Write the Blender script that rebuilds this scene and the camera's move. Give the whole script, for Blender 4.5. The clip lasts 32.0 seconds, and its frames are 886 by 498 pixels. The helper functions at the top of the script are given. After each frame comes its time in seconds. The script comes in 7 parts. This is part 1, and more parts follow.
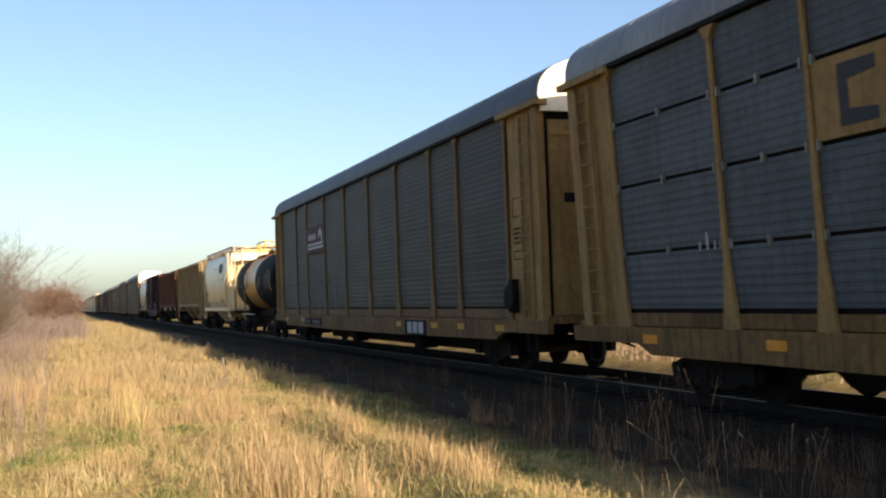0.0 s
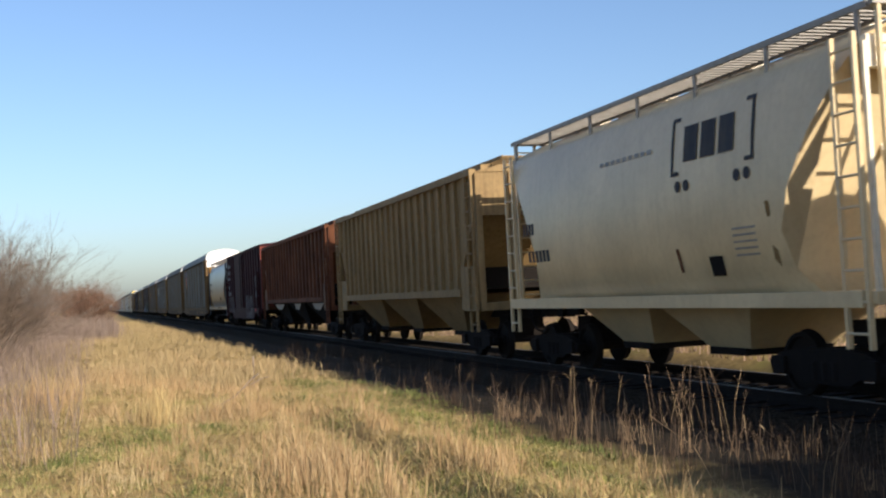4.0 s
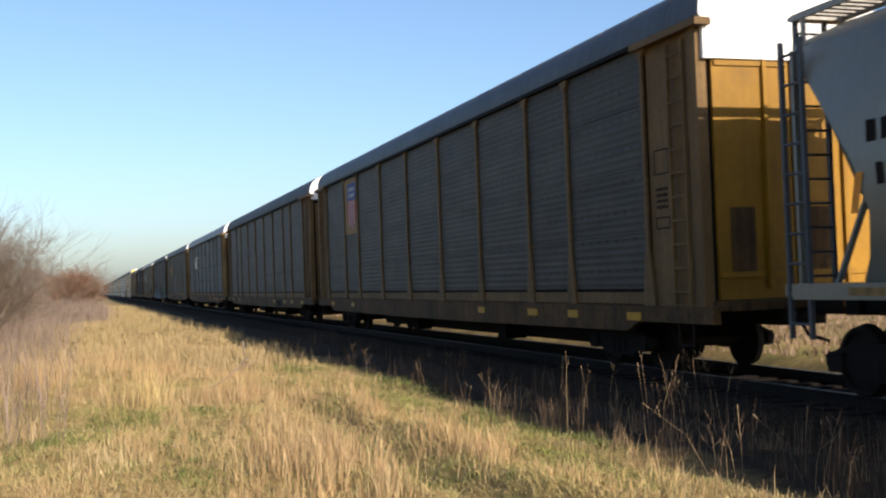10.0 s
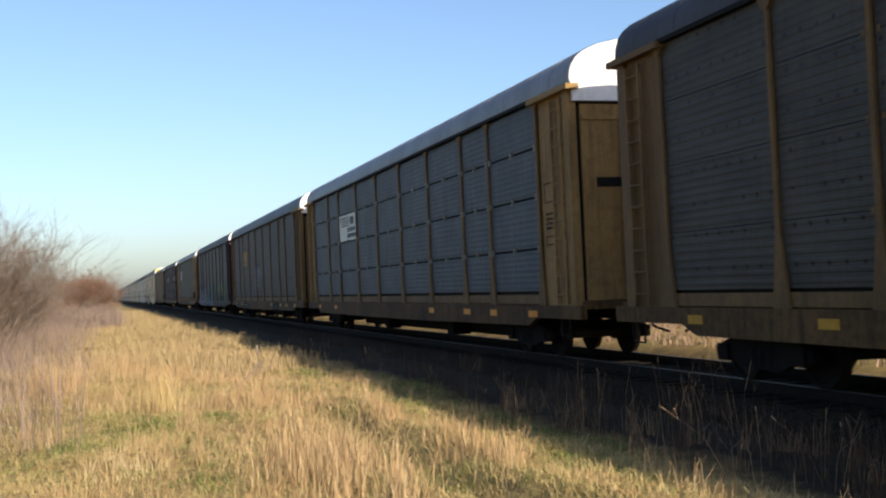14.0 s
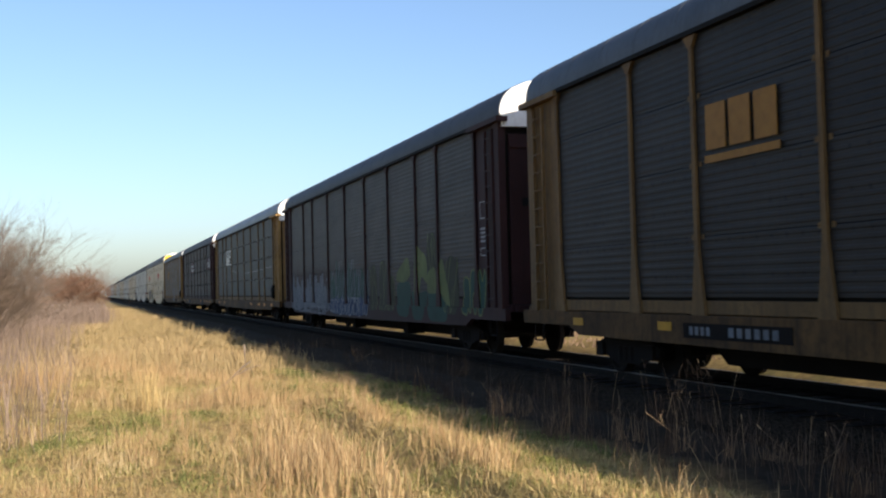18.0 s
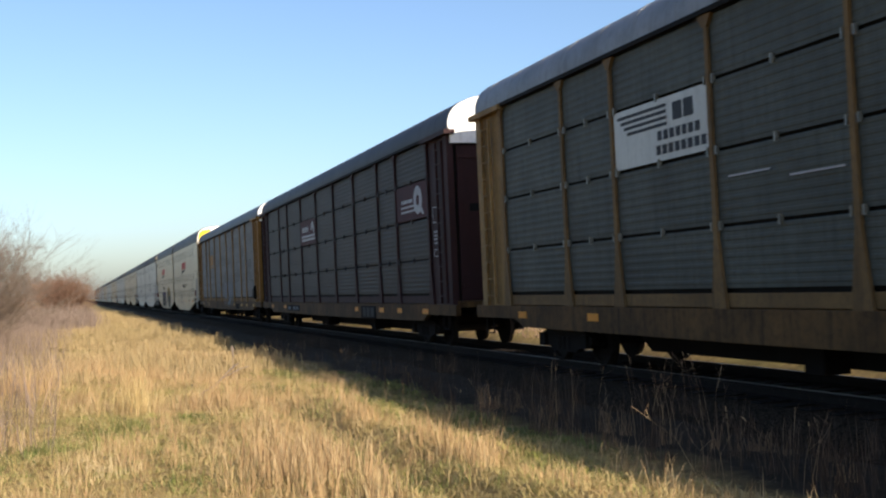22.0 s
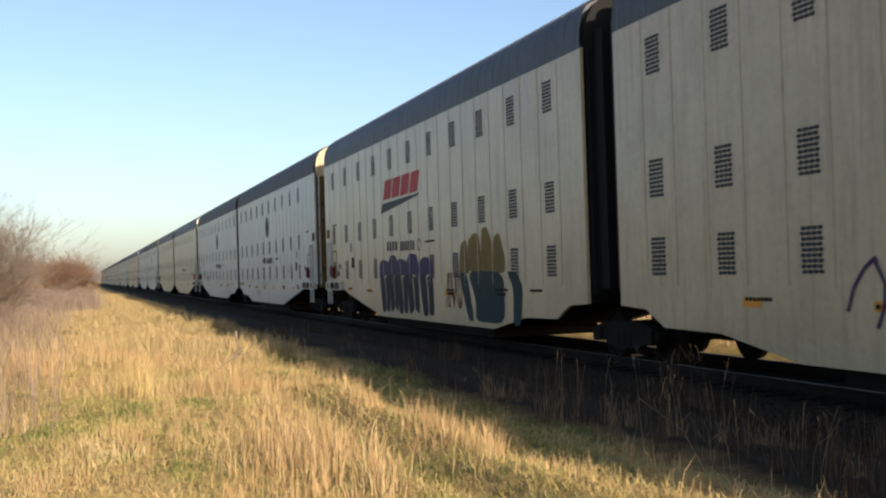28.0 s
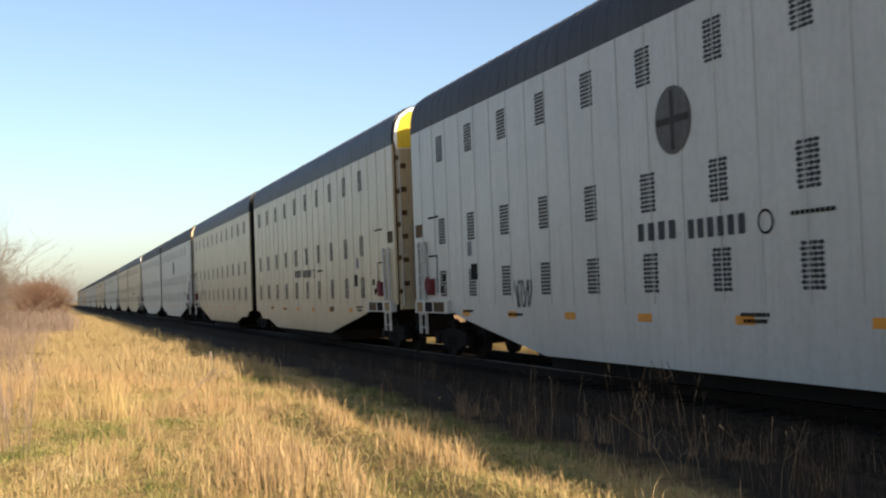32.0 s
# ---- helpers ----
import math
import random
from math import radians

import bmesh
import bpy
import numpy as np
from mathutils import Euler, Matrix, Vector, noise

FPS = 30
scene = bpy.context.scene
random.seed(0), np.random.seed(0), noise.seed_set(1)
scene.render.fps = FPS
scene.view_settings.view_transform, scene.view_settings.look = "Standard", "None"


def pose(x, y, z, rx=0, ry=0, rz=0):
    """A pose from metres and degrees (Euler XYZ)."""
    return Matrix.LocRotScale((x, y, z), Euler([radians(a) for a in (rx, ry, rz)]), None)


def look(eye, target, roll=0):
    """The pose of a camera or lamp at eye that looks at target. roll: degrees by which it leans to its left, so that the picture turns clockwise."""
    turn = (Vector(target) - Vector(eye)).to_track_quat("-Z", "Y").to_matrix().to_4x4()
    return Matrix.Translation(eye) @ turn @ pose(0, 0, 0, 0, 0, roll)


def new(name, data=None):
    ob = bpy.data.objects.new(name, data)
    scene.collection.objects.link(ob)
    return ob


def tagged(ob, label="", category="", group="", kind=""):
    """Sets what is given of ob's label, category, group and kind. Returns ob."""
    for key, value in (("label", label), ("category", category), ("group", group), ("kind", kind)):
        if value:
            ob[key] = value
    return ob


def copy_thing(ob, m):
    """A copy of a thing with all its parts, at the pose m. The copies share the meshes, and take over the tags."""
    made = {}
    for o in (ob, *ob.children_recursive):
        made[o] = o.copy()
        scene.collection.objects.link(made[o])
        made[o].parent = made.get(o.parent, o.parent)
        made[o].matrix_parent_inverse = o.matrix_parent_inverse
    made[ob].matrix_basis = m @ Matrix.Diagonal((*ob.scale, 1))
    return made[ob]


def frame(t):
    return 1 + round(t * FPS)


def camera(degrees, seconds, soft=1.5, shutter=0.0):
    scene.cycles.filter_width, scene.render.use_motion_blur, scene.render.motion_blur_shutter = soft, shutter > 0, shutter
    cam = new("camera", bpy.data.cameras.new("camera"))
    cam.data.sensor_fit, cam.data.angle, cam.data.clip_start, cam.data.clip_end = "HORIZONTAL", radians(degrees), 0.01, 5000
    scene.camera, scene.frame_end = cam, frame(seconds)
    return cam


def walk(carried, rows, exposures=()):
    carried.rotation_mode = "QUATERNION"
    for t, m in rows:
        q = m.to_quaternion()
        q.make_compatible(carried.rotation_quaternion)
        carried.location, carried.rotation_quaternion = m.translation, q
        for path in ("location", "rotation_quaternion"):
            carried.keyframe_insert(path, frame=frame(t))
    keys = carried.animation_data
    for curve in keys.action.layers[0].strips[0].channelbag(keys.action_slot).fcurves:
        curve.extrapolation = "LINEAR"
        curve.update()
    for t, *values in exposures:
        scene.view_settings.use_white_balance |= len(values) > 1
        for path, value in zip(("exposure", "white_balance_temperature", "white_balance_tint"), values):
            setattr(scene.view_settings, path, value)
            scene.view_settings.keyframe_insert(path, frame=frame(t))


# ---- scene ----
# ---------------------------------------------------------------- camera
cam = camera(44.2, 32.0, soft=2.2, shutter=0.1)
EYE = 1.65
# seconds, sway of the hand in metres (x, y, z), yaw, pitch, roll in degrees
ROWS = [
    (0.0, -0.013, 0.056, -0.010, -18.94, 2.48, 2.02),
    (0.5, 0.002, 0.037, 0.009, -18.77, 2.50, 2.11),
    (1.0, 0.000, 0.011, 0.021, -18.71, 2.63, 2.39),
    (1.5, 0.004, -0.019, 0.016, -18.47, 2.77, 2.65),
    (2.0, 0.004, -0.012, -0.004, -18.17, 2.95, 2.53),
    (2.5, 0.025, -0.051, -0.011, -17.95, 2.87, 2.51),
    (3.0, 0.010, -0.015, 0.000, -18.03, 2.47, 2.36),
    (3.5, -0.015, 0.072, 0.021, -18.17, 2.20, 2.17),
    (4.0, 0.010, -0.086, 0.024, -17.38, 2.24, 2.98),
    (4.5, -0.003, 0.013, 0.002, -17.46, 2.11, 2.56),
    (6.5, 0.010, 0.084, -0.027, -18.38, 2.30, 0.72),
    (7.0, 0.012, 0.010, -0.014, -17.58, 2.15, 1.47),
    (7.5, 0.012, -0.022, -0.011, -17.24, 1.93, 2.13),
    (8.0, 0.015, 0.040, -0.011, -17.81, 1.91, 1.89),
    (8.5, 0.008, 0.054, -0.008, -17.86, 1.81, 1.18),
    (9.0, 0.002, 0.063, 0.003, -18.37, 1.58, 1.42),
    (9.5, 0.007, 0.001, -0.019, -18.14, 1.51, 1.80),
    (10.0, -0.000, -0.009, -0.019, -17.89, 1.67, 2.05),
    (10.5, 0.011, -0.040, -0.012, -17.85, 1.54, 2.38),
    (11.0, 0.001, 0.040, -0.017, -18.07, 1.26, 1.85),
    (11.5, 0.003, 0.035, -0.023, -18.30, 1.19, 1.79),
    (12.0, -0.023, -0.059, -0.026, -17.85, 1.59, 1.93),
    (12.5, 0.008, -0.074, -0.024, -17.55, 1.66, 2.34),
    (13.0, -0.010, -0.140, -0.028, -17.41, 1.80, 2.53),
    (13.5, 0.007, -0.022, -0.023, -17.28, 1.71, 2.77),
    (14.0, -0.014, 0.024, -0.012, -17.25, 1.84, 2.50),
    (14.5, 0.023, -0.111, -0.022, -17.16, 2.04, 2.71),
    (16.5, -0.001, 0.029, 0.007, -17.19, 2.14, 1.94),
    (17.0, -0.000, -0.147, -0.009, -17.39, 2.40, 1.97),
    (17.5, 0.014, -0.060, -0.006, -17.40, 2.28, 2.17),
    (18.0, -0.005, 0.030, -0.015, -17.81, 1.98, 1.42),
    (18.5, 0.002, 0.017, 0.006, -18.14, 1.60, 1.57),
    (19.0, 0.001, 0.016, 0.015, -18.51, 1.42, 1.96),
    (19.5, -0.006, 0.100, -0.011, -18.87, 1.58, 1.69),
    (20.0, -0.010, 0.042, 0.006, -18.94, 1.59, 1.90),
    (20.5, -0.003, 0.003, 0.004, -18.81, 1.89, 1.83),
    (21.0, -0.005, -0.023, 0.006, -18.60, 2.12, 1.83),
    (21.5, 0.007, -0.089, -0.007, -18.52, 2.04, 2.22),
    (22.0, -0.001, -0.030, 0.003, -18.46, 1.78, 2.57),
    (22.5, 0.013, -0.026, -0.001, -18.66, 1.78, 2.34),
    (23.0, 0.007, -0.126, -0.011, -18.65, 1.89, 2.10),
    (23.5, 0.008, -0.152, -0.012, -18.35, 1.86, 2.33),
    (24.0, -0.000, -0.051, 0.009, -18.52, 1.64, 2.67),
    (24.5, -0.015, 0.051, 0.015, -18.39, 1.49, 2.15),
    (25.0, -0.007, 0.040, 0.009, -18.15, 1.37, 1.98),
    (25.5, -0.006, -0.010, -0.025, -18.42, 1.53, 1.72),
    (26.0, 0.001, 0.087, 0.018, -17.93, 1.16, 1.99),
    (26.5, -0.011, 0.054, 0.006, -17.90, 1.30, 1.77),
    (28.5, -0.009, 0.062, 0.013, -18.70, 1.00, 1.71),
    (29.0, -0.032, 0.090, 0.022, -19.35, 0.93, 1.52),
    (29.5, -0.002, 0.036, 0.004, -19.47, 1.28, 1.76),
    (30.0, -0.012, 0.006, 0.004, -19.42, 1.66, 2.07),
    (30.5, -0.013, 0.003, 0.009, -19.28, 1.96, 2.16),
    (31.0, -0.009, -0.021, 0.016, -19.25, 2.16, 2.47),
    (31.5, -0.008, 0.001, 0.009, -19.44, 2.18, 2.28),
    (32.0, 0.003, -0.024, 0.000, -19.50, 2.10, 2.10),
]
walk(cam, [(t, pose(x, y, EYE + z, 90 + pitch, roll, yaw)) for t, x, y, z, yaw, pitch, roll in ROWS],
     [(0.0, 0.79, 7100, 14), (2.0, 0.67, 6850, 14), (3.2, 0.57, 6550, 14), (4.2, 0.42, 6350, 14), (7.0, 0.52, 6350, 13), (9.0, 0.56, 6400, 13), (12.0, 0.63, 6550, 14),
      (20.0, 0.63, 6550, 14), (24.0, 0.73, 6800, 13), (26.0, 0.81, 7150, 13), (29.0, 0.75, 7250, 14), (32.0, 0.76, 7450, 15)])

# ---------------------------------------------------------------- light
SUN_DIR = Vector((4.2, -11.5, 5.5)).normalized()
SUN_EL = math.asin(SUN_DIR.z)
SUN_AZ = math.atan2(SUN_DIR.x, SUN_DIR.y)
world = bpy.data.worlds.new("world")
scene.world = world
world.use_nodes = True
wn = world.node_tree.nodes
sky = wn.new("ShaderNodeTexSky")
sky.sky_type = "NISHITA"
sky.sun_disc = False
sky.sun_elevation = SUN_EL
sky.sun_rotation = SUN_AZ
sky.air_density = 1.0
sky.dust_density = 1.5
sky.ozone_density = 3.8
wn["Background"].inputs["Strength"].default_value = 0.126
world.node_tree.links.new(sky.outputs[0], wn["Background"].inputs[0])
sun = new("sun", bpy.data.lights.new("sun", "SUN"))
sun.data.energy = 5.0
sun.data.angle = radians(0.5)
sun.data.color = (1.0, 0.90, 0.74)
sun.matrix_world = look((0, 0, 30), Vector((0, 0, 30)) - SUN_DIR)

# ---------------------------------------------------------------- materials
def nodes_of(name):
    m = bpy.data.materials.new(name)
    m.use_nodes = True
    nt = m.node_tree
    return m, nt, nt.nodes["Principled BSDF"]


def add(nt, kind, **values):
    n = nt.nodes.new(kind)
    for key, value in values.items():
        n.inputs[key.replace("_", " ")].default_value = value
    return n


def mix(nt, fac, a, b, blend="MIX"):
    """Colour mix; fac, a and b are sockets or values."""
    n = nt.nodes.new("ShaderNodeMix")
    n.data_type, n.blend_type = "RGBA", blend
    for socket, value in ((n.inputs[0], fac), (n.inputs[6], a), (n.inputs[7], b)):
        if isinstance(value, bpy.types.NodeSocket):
            nt.links.new(value, socket)
        elif isinstance(value, (int, float)):
            socket.default_value = value
        else:
            socket.default_value = (*value, 1)
    return n.outputs[2]


def ramp(nt, fac, stops):
    n = nt.nodes.new("ShaderNodeValToRGB")
    e = n.color_ramp.elements
    while len(e) < len(stops):
        e.new(0.5)
    for k, (pos, col) in zip(e, stops):
        k.position = pos
        k.color = (*col, 1) if isinstance(col, tuple) else (col, col, col, 1)
    nt.links.new(fac, n.inputs[0])
    return n.outputs[0]


def coords(nt, scale=(1, 1, 1), kind="Object", shift=True):
    c = nt.nodes.new("ShaderNodeTexCoord")
    m = nt.nodes.new("ShaderNodeMapping")
    m.inputs["Scale"].default_value = scale
    nt.links.new(c.outputs[kind], m.inputs[0])
    if shift:
        info = nt.nodes.new("ShaderNodeObjectInfo")
        mul = nt.nodes.new("ShaderNodeVectorMath")
        mul.operation = "SCALE"
        mul.inputs[0].default_value = (37.0, 53.0, 29.0)
        nt.links.new(info.outputs["Random"], mul.inputs["Scale"])
        nt.links.new(mul.outputs[0], m.inputs["Location"])
    return m.outputs[0]


def noise_tex(nt, vec, scale, detail=5, rough=0.6):
    n = add(nt, "ShaderNodeTexNoise", Scale=scale, Detail=detail, Roughness=rough)
    nt.links.new(vec, n.inputs["Vector"])
    return n.outputs["Fac"]


def bump(nt, p, height, strength, dist=0.01):
    b = add(nt, "ShaderNodeBump", Strength=strength, Distance=dist)
    nt.links.new(height, b.inputs["Height"])
    nt.links.new(b.outputs[0], p.inputs["Normal"])


def painted(name, col, dirt=(0.06, 0.05, 0.04), amount=0.45, rough=0.6, streak=0.55, metal=0.0, vary=0.25, rust=0.0):
    """Weathered paint on steel: fading, run-down streaks, fine grime and, if asked for, rust."""
    m, nt, p = nodes_of(name)
    broad = noise_tex(nt, coords(nt), 0.7, 4)
    fine = noise_tex(nt, coords(nt), 9.0, 6, 0.7)
    runs = noise_tex(nt, coords(nt, (5.0, 5.0, 0.35)), 1.6, 5, 0.65)
    light = tuple(min(1, c * (1 + vary)) for c in col)
    dark = tuple(c * (1 - vary) for c in col)
    c = ramp(nt, broad, [(0.3, dark), (0.7, light)])
    c = mix(nt, ramp(nt, runs, [(0.48, 0.0), (0.75, streak)]), c, dirt)
    c = mix(nt, ramp(nt, fine, [(0.45, 0.0), (0.8, amount)]), c, dirt)
    if rust:
        r = noise_tex(nt, coords(nt, (3.0, 3.0, 0.16)), 1.3, 7, 0.65)
        c = mix(nt, ramp(nt, r, [(0.5 - 0.06 * rust, 0.0), (0.56, min(1.0, rust))]), c, (0.075, 0.024, 0.011))
    nt.links.new(c, p.inputs["Base Color"])
    p.inputs["Roughness"].default_value = min(0.9, rough + 0.1)
    p.inputs["Specular IOR Level"].default_value = 0.25
    p.inputs["Metallic"].default_value = metal * 0.5
    bump(nt, p, fine, 0.25, 0.006)
    return m


def plain(name, col, rough=0.7, metal=0.0, vary=0.15, scale=6.0):
    m, nt, p = nodes_of(name)
    n = noise_tex(nt, coords(nt), scale, 5)
    c = ramp(nt, n, [(0.3, tuple(v * (1 - vary) for v in col)), (0.7, tuple(min(1, v * (1 + vary)) for v in col))])
    nt.links.new(c, p.inputs["Base Color"])
    p.inputs["Roughness"].default_value = rough
    p.inputs["Metallic"].default_value = metal
    p.inputs["Specular IOR Level"].default_value = 0.2
    bump(nt, p, n, 0.15, 0.004)
    return m


def perforated(name, col, dirt):
    """Galvanised rack panel with rows of small dark holes and run-down dirt."""
    m, nt, p = nodes_of(name)
    c0 = nt.nodes.new("ShaderNodeTexCoord")
    sep = nt.nodes.new("ShaderNodeSeparateXYZ")
    nt.links.new(c0.outputs["Object"], sep.inputs[0])

    def math_node(op, a, b=None, c=None):
        n = nt.nodes.new("ShaderNodeMath")
        n.operation = op
        for s, v in zip(n.inputs, (a, b, c)):
            if isinstance(v, bpy.types.NodeSocket):
                nt.links.new(v, s)
            elif v is not None:
                s.default_value = v
        return n.outputs[0]

    cell_y = math_node("PINGPONG", sep.outputs["Y"], 0.16)
    cell_z = math_node("PINGPONG", math_node("ADD", sep.outputs["Z"], 0.13), 0.245)
    d = math_node("SQRT", math_node("ADD", math_node("POWER", cell_y, 2.0), math_node("POWER", cell_z, 2.0)))
    hole = math_node("LESS_THAN", d, 0.034)
    pick = math_node("GREATER_THAN", noise_tex(nt, coords(nt), 2.0, 2), 0.44)
    hole = math_node("MULTIPLY", hole, pick)
    broad = noise_tex(nt, coords(nt), 0.9, 4)
    fine = noise_tex(nt, coords(nt, (1, 1, 3)), 7.0, 6, 0.7)
    runs = noise_tex(nt, coords(nt, (7, 7, 0.5)), 1.5, 5)
    c = ramp(nt, broad, [(0.3, tuple(v * 0.72 for v in col)), (0.7, tuple(v * 1.25 for v in col))])
    c = mix(nt, ramp(nt, fine, [(0.4, 0.0), (0.8, 0.5)]), c, dirt)
    c = mix(nt, ramp(nt, runs, [(0.45, 0.0), (0.75, 0.6)]), c, dirt)
    smear = noise_tex(nt, coords(nt, (1, 0.45, 2.6)), 0.9, 6, 0.65)
    c = mix(nt, ramp(nt, smear, [(0.46, 0.0), (0.72, 0.55)]), c, tuple(v * 1.7 for v in col))
    c = mix(nt, ramp(nt, smear, [(0.28, 0.6), (0.44, 0.0)]), c, tuple(v * 0.4 for v in dirt))
    c = mix(nt, hole, c, (0.004, 0.004, 0.005))
    nt.links.new(c, p.inputs["Base Color"])
    p.inputs["Roughness"].default_value = 0.6
    p.inputs["Specular IOR Level"].default_value = 0.3
    p.inputs["Metallic"].default_value = 0.1
    bump(nt, p, fine, 0.3, 0.006)
    return m


MAT = {
    "rust_red": painted("dark red paint", (0.16, 0.025, 0.025), (0.05, 0.02, 0.02), 0.5, 0.7, 0.4),
    "grime": painted("grimy grey", (0.045, 0.042, 0.038), (0.02, 0.016, 0.012), 0.5, 0.7, 0.6),
    "spray_pale": painted("spray pale", (0.135, 0.15, 0.165), (0.05, 0.05, 0.05), 0.5, 0.6, 0.5),
    "spray_white": painted("spray white", (0.23, 0.25, 0.27), (0.05, 0.05, 0.06), 0.5, 0.6, 0.6),
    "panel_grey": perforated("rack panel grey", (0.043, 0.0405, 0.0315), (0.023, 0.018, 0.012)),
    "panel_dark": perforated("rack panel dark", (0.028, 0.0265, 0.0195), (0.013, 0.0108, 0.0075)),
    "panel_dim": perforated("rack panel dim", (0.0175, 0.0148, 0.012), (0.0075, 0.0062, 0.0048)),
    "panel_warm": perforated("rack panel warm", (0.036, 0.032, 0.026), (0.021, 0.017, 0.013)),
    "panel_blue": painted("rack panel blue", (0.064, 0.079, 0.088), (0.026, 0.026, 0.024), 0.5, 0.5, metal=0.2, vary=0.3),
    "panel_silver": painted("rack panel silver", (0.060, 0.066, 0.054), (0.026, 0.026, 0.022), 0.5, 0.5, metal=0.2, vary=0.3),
    "panel_light": perforated("rack panel light", (0.099, 0.099, 0.091), (0.045, 0.038, 0.03)),
    "roof_grey": painted("roof grey", (0.07, 0.078, 0.088), (0.03, 0.027, 0.025), 0.4, 0.45, 0.4, 0.3),
    "roof_dark": painted("roof dark", (0.045, 0.045, 0.05), (0.02, 0.018, 0.017), 0.4, 0.5, 0.4, 0.2),
    "roof_light": painted("roof light", (0.19, 0.195, 0.20), (0.08, 0.075, 0.07), 0.4, 0.4, 0.4, 0.3),
    "tan": painted("freight tan", (0.265, 0.16, 0.055), (0.05, 0.03, 0.016), 0.5, 0.6, 0.55),
    "tan_dim": painted("freight tan faded", (0.15, 0.088, 0.031), (0.04, 0.025, 0.014), 0.55, 0.6, 0.6),
    "tan_mid": painted("freight tan scuffed", (0.17, 0.095, 0.032), (0.022, 0.014, 0.008), 0.7, 0.7, 0.8, vary=0.35),
    "tan_dirty": painted("freight tan dirty", (0.105, 0.056, 0.018), (0.012, 0.008, 0.005), 0.8, 0.7, 0.85, vary=0.4),
    "yellow": painted("freight yellow", (0.23, 0.115, 0.022), (0.07, 0.04, 0.018), 0.35, 0.5, 0.4),
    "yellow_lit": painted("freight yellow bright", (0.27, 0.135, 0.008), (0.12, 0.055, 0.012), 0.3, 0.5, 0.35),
    "bright_yellow": painted("bright yellow", (0.62, 0.43, 0.03), (0.2, 0.13, 0.03), 0.25, 0.5, 0.3),
    "brown": painted("freight brown", (0.032, 0.011, 0.011), (0.014, 0.008, 0.008), 0.5, 0.6, 0.5),
    "white": painted("white steel", (0.78, 0.78, 0.76), (0.35, 0.31, 0.26), 0.3, 0.5, 0.35, vary=0.08),
    "cream": painted("cream steel", (0.44, 0.355, 0.22), (0.22, 0.115, 0.065), 0.35, 0.5, 0.5, vary=0.12),
    "pale": painted("pale steel", (0.43, 0.425, 0.38), (0.20, 0.175, 0.14), 0.3, 0.5, 0.3, vary=0.08),
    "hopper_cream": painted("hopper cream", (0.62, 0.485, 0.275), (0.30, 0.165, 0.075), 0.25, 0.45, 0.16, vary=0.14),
    # paler cream that holds the sunlight on ends, hatches and roof end sheets
    "cream_lit": painted("cream sunlit", (0.82, 0.76, 0.60), (0.40, 0.28, 0.11), 0.35, 0.55, 0.4, vary=0.1),
    "hopper_tan": painted("hopper tan", (0.29, 0.195, 0.085), (0.09, 0.052, 0.024), 0.45, 0.6, 0.5, vary=0.15),
    "hopper_grey": painted("hopper grey", (0.15, 0.15, 0.122), (0.08, 0.07, 0.048), 0.25, 0.42, 0.18, vary=0.14),
    "rusty": painted("rusty hopper", (0.235, 0.165, 0.10), (0.09, 0.034, 0.015), 0.6, 0.75, 0.75, vary=0.3, rust=0.9),
    "rust": painted("rust", (0.135, 0.050, 0.022), (0.042, 0.017, 0.010), 0.6, 0.85, 0.6, vary=0.4),
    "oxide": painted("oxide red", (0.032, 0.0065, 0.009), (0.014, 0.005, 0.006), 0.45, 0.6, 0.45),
    # lighter copy of the oxide, with the sun on the ends in its colour
    "oxide_lit": painted("oxide red lit", (0.22, 0.05, 0.032), (0.06, 0.02, 0.014), 0.4, 0.6, 0.4),
    "tank_black": painted("tank black", (0.0055, 0.0055, 0.006), (0.011, 0.010, 0.010), 0.3, 0.62, 0.3),
    "tank_band": painted("tank band", (0.47, 0.225, 0.042), (0.20, 0.075, 0.022), 0.3, 0.5, 0.22, vary=0.18),
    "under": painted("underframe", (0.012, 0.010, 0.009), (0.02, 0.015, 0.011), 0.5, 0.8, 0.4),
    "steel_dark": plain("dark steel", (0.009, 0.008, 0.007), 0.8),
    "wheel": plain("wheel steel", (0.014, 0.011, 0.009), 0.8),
    "tread": plain("worn rail steel", (0.13, 0.12, 0.11), 0.5, 0.8),
    "black": plain("black rubber", (0.01, 0.01, 0.01), 0.7),
    "mesh_walk": plain("walkway steel", (0.30, 0.28, 0.25), 0.6, 0.4),
    "label_white": plain("lettering white", (0.34, 0.34, 0.34), 0.6),
    "label_dark": plain("lettering dark", (0.025, 0.028, 0.032), 0.6),
    "label_ink": painted("faded navy lettering", (0.03, 0.032, 0.04), (0.10, 0.085, 0.06), 0.4, 0.6, 0.5),
    "label_red": plain("lettering red", (0.42, 0.03, 0.03), 0.6),
    "label_orange": plain("reflector orange", (0.65, 0.25, 0.03), 0.5),
    "label_yellow": plain("reflector yellow", (0.42, 0.22, 0.02), 0.5),
    "label_maroon": painted("maroon board", (0.050, 0.010, 0.014), (0.016, 0.008, 0.009), 0.4, 0.6, 0.4),
    "label_blue": plain("emblem blue", (0.03, 0.06, 0.22), 0.6),
    "label_gold": plain("lettering gold", (0.26, 0.125, 0.022), 0.6),
    "emblem_grey": painted("faded grey emblem", (0.085, 0.085, 0.08), (0.20, 0.19, 0.17), 0.4, 0.6, 0.4),
}

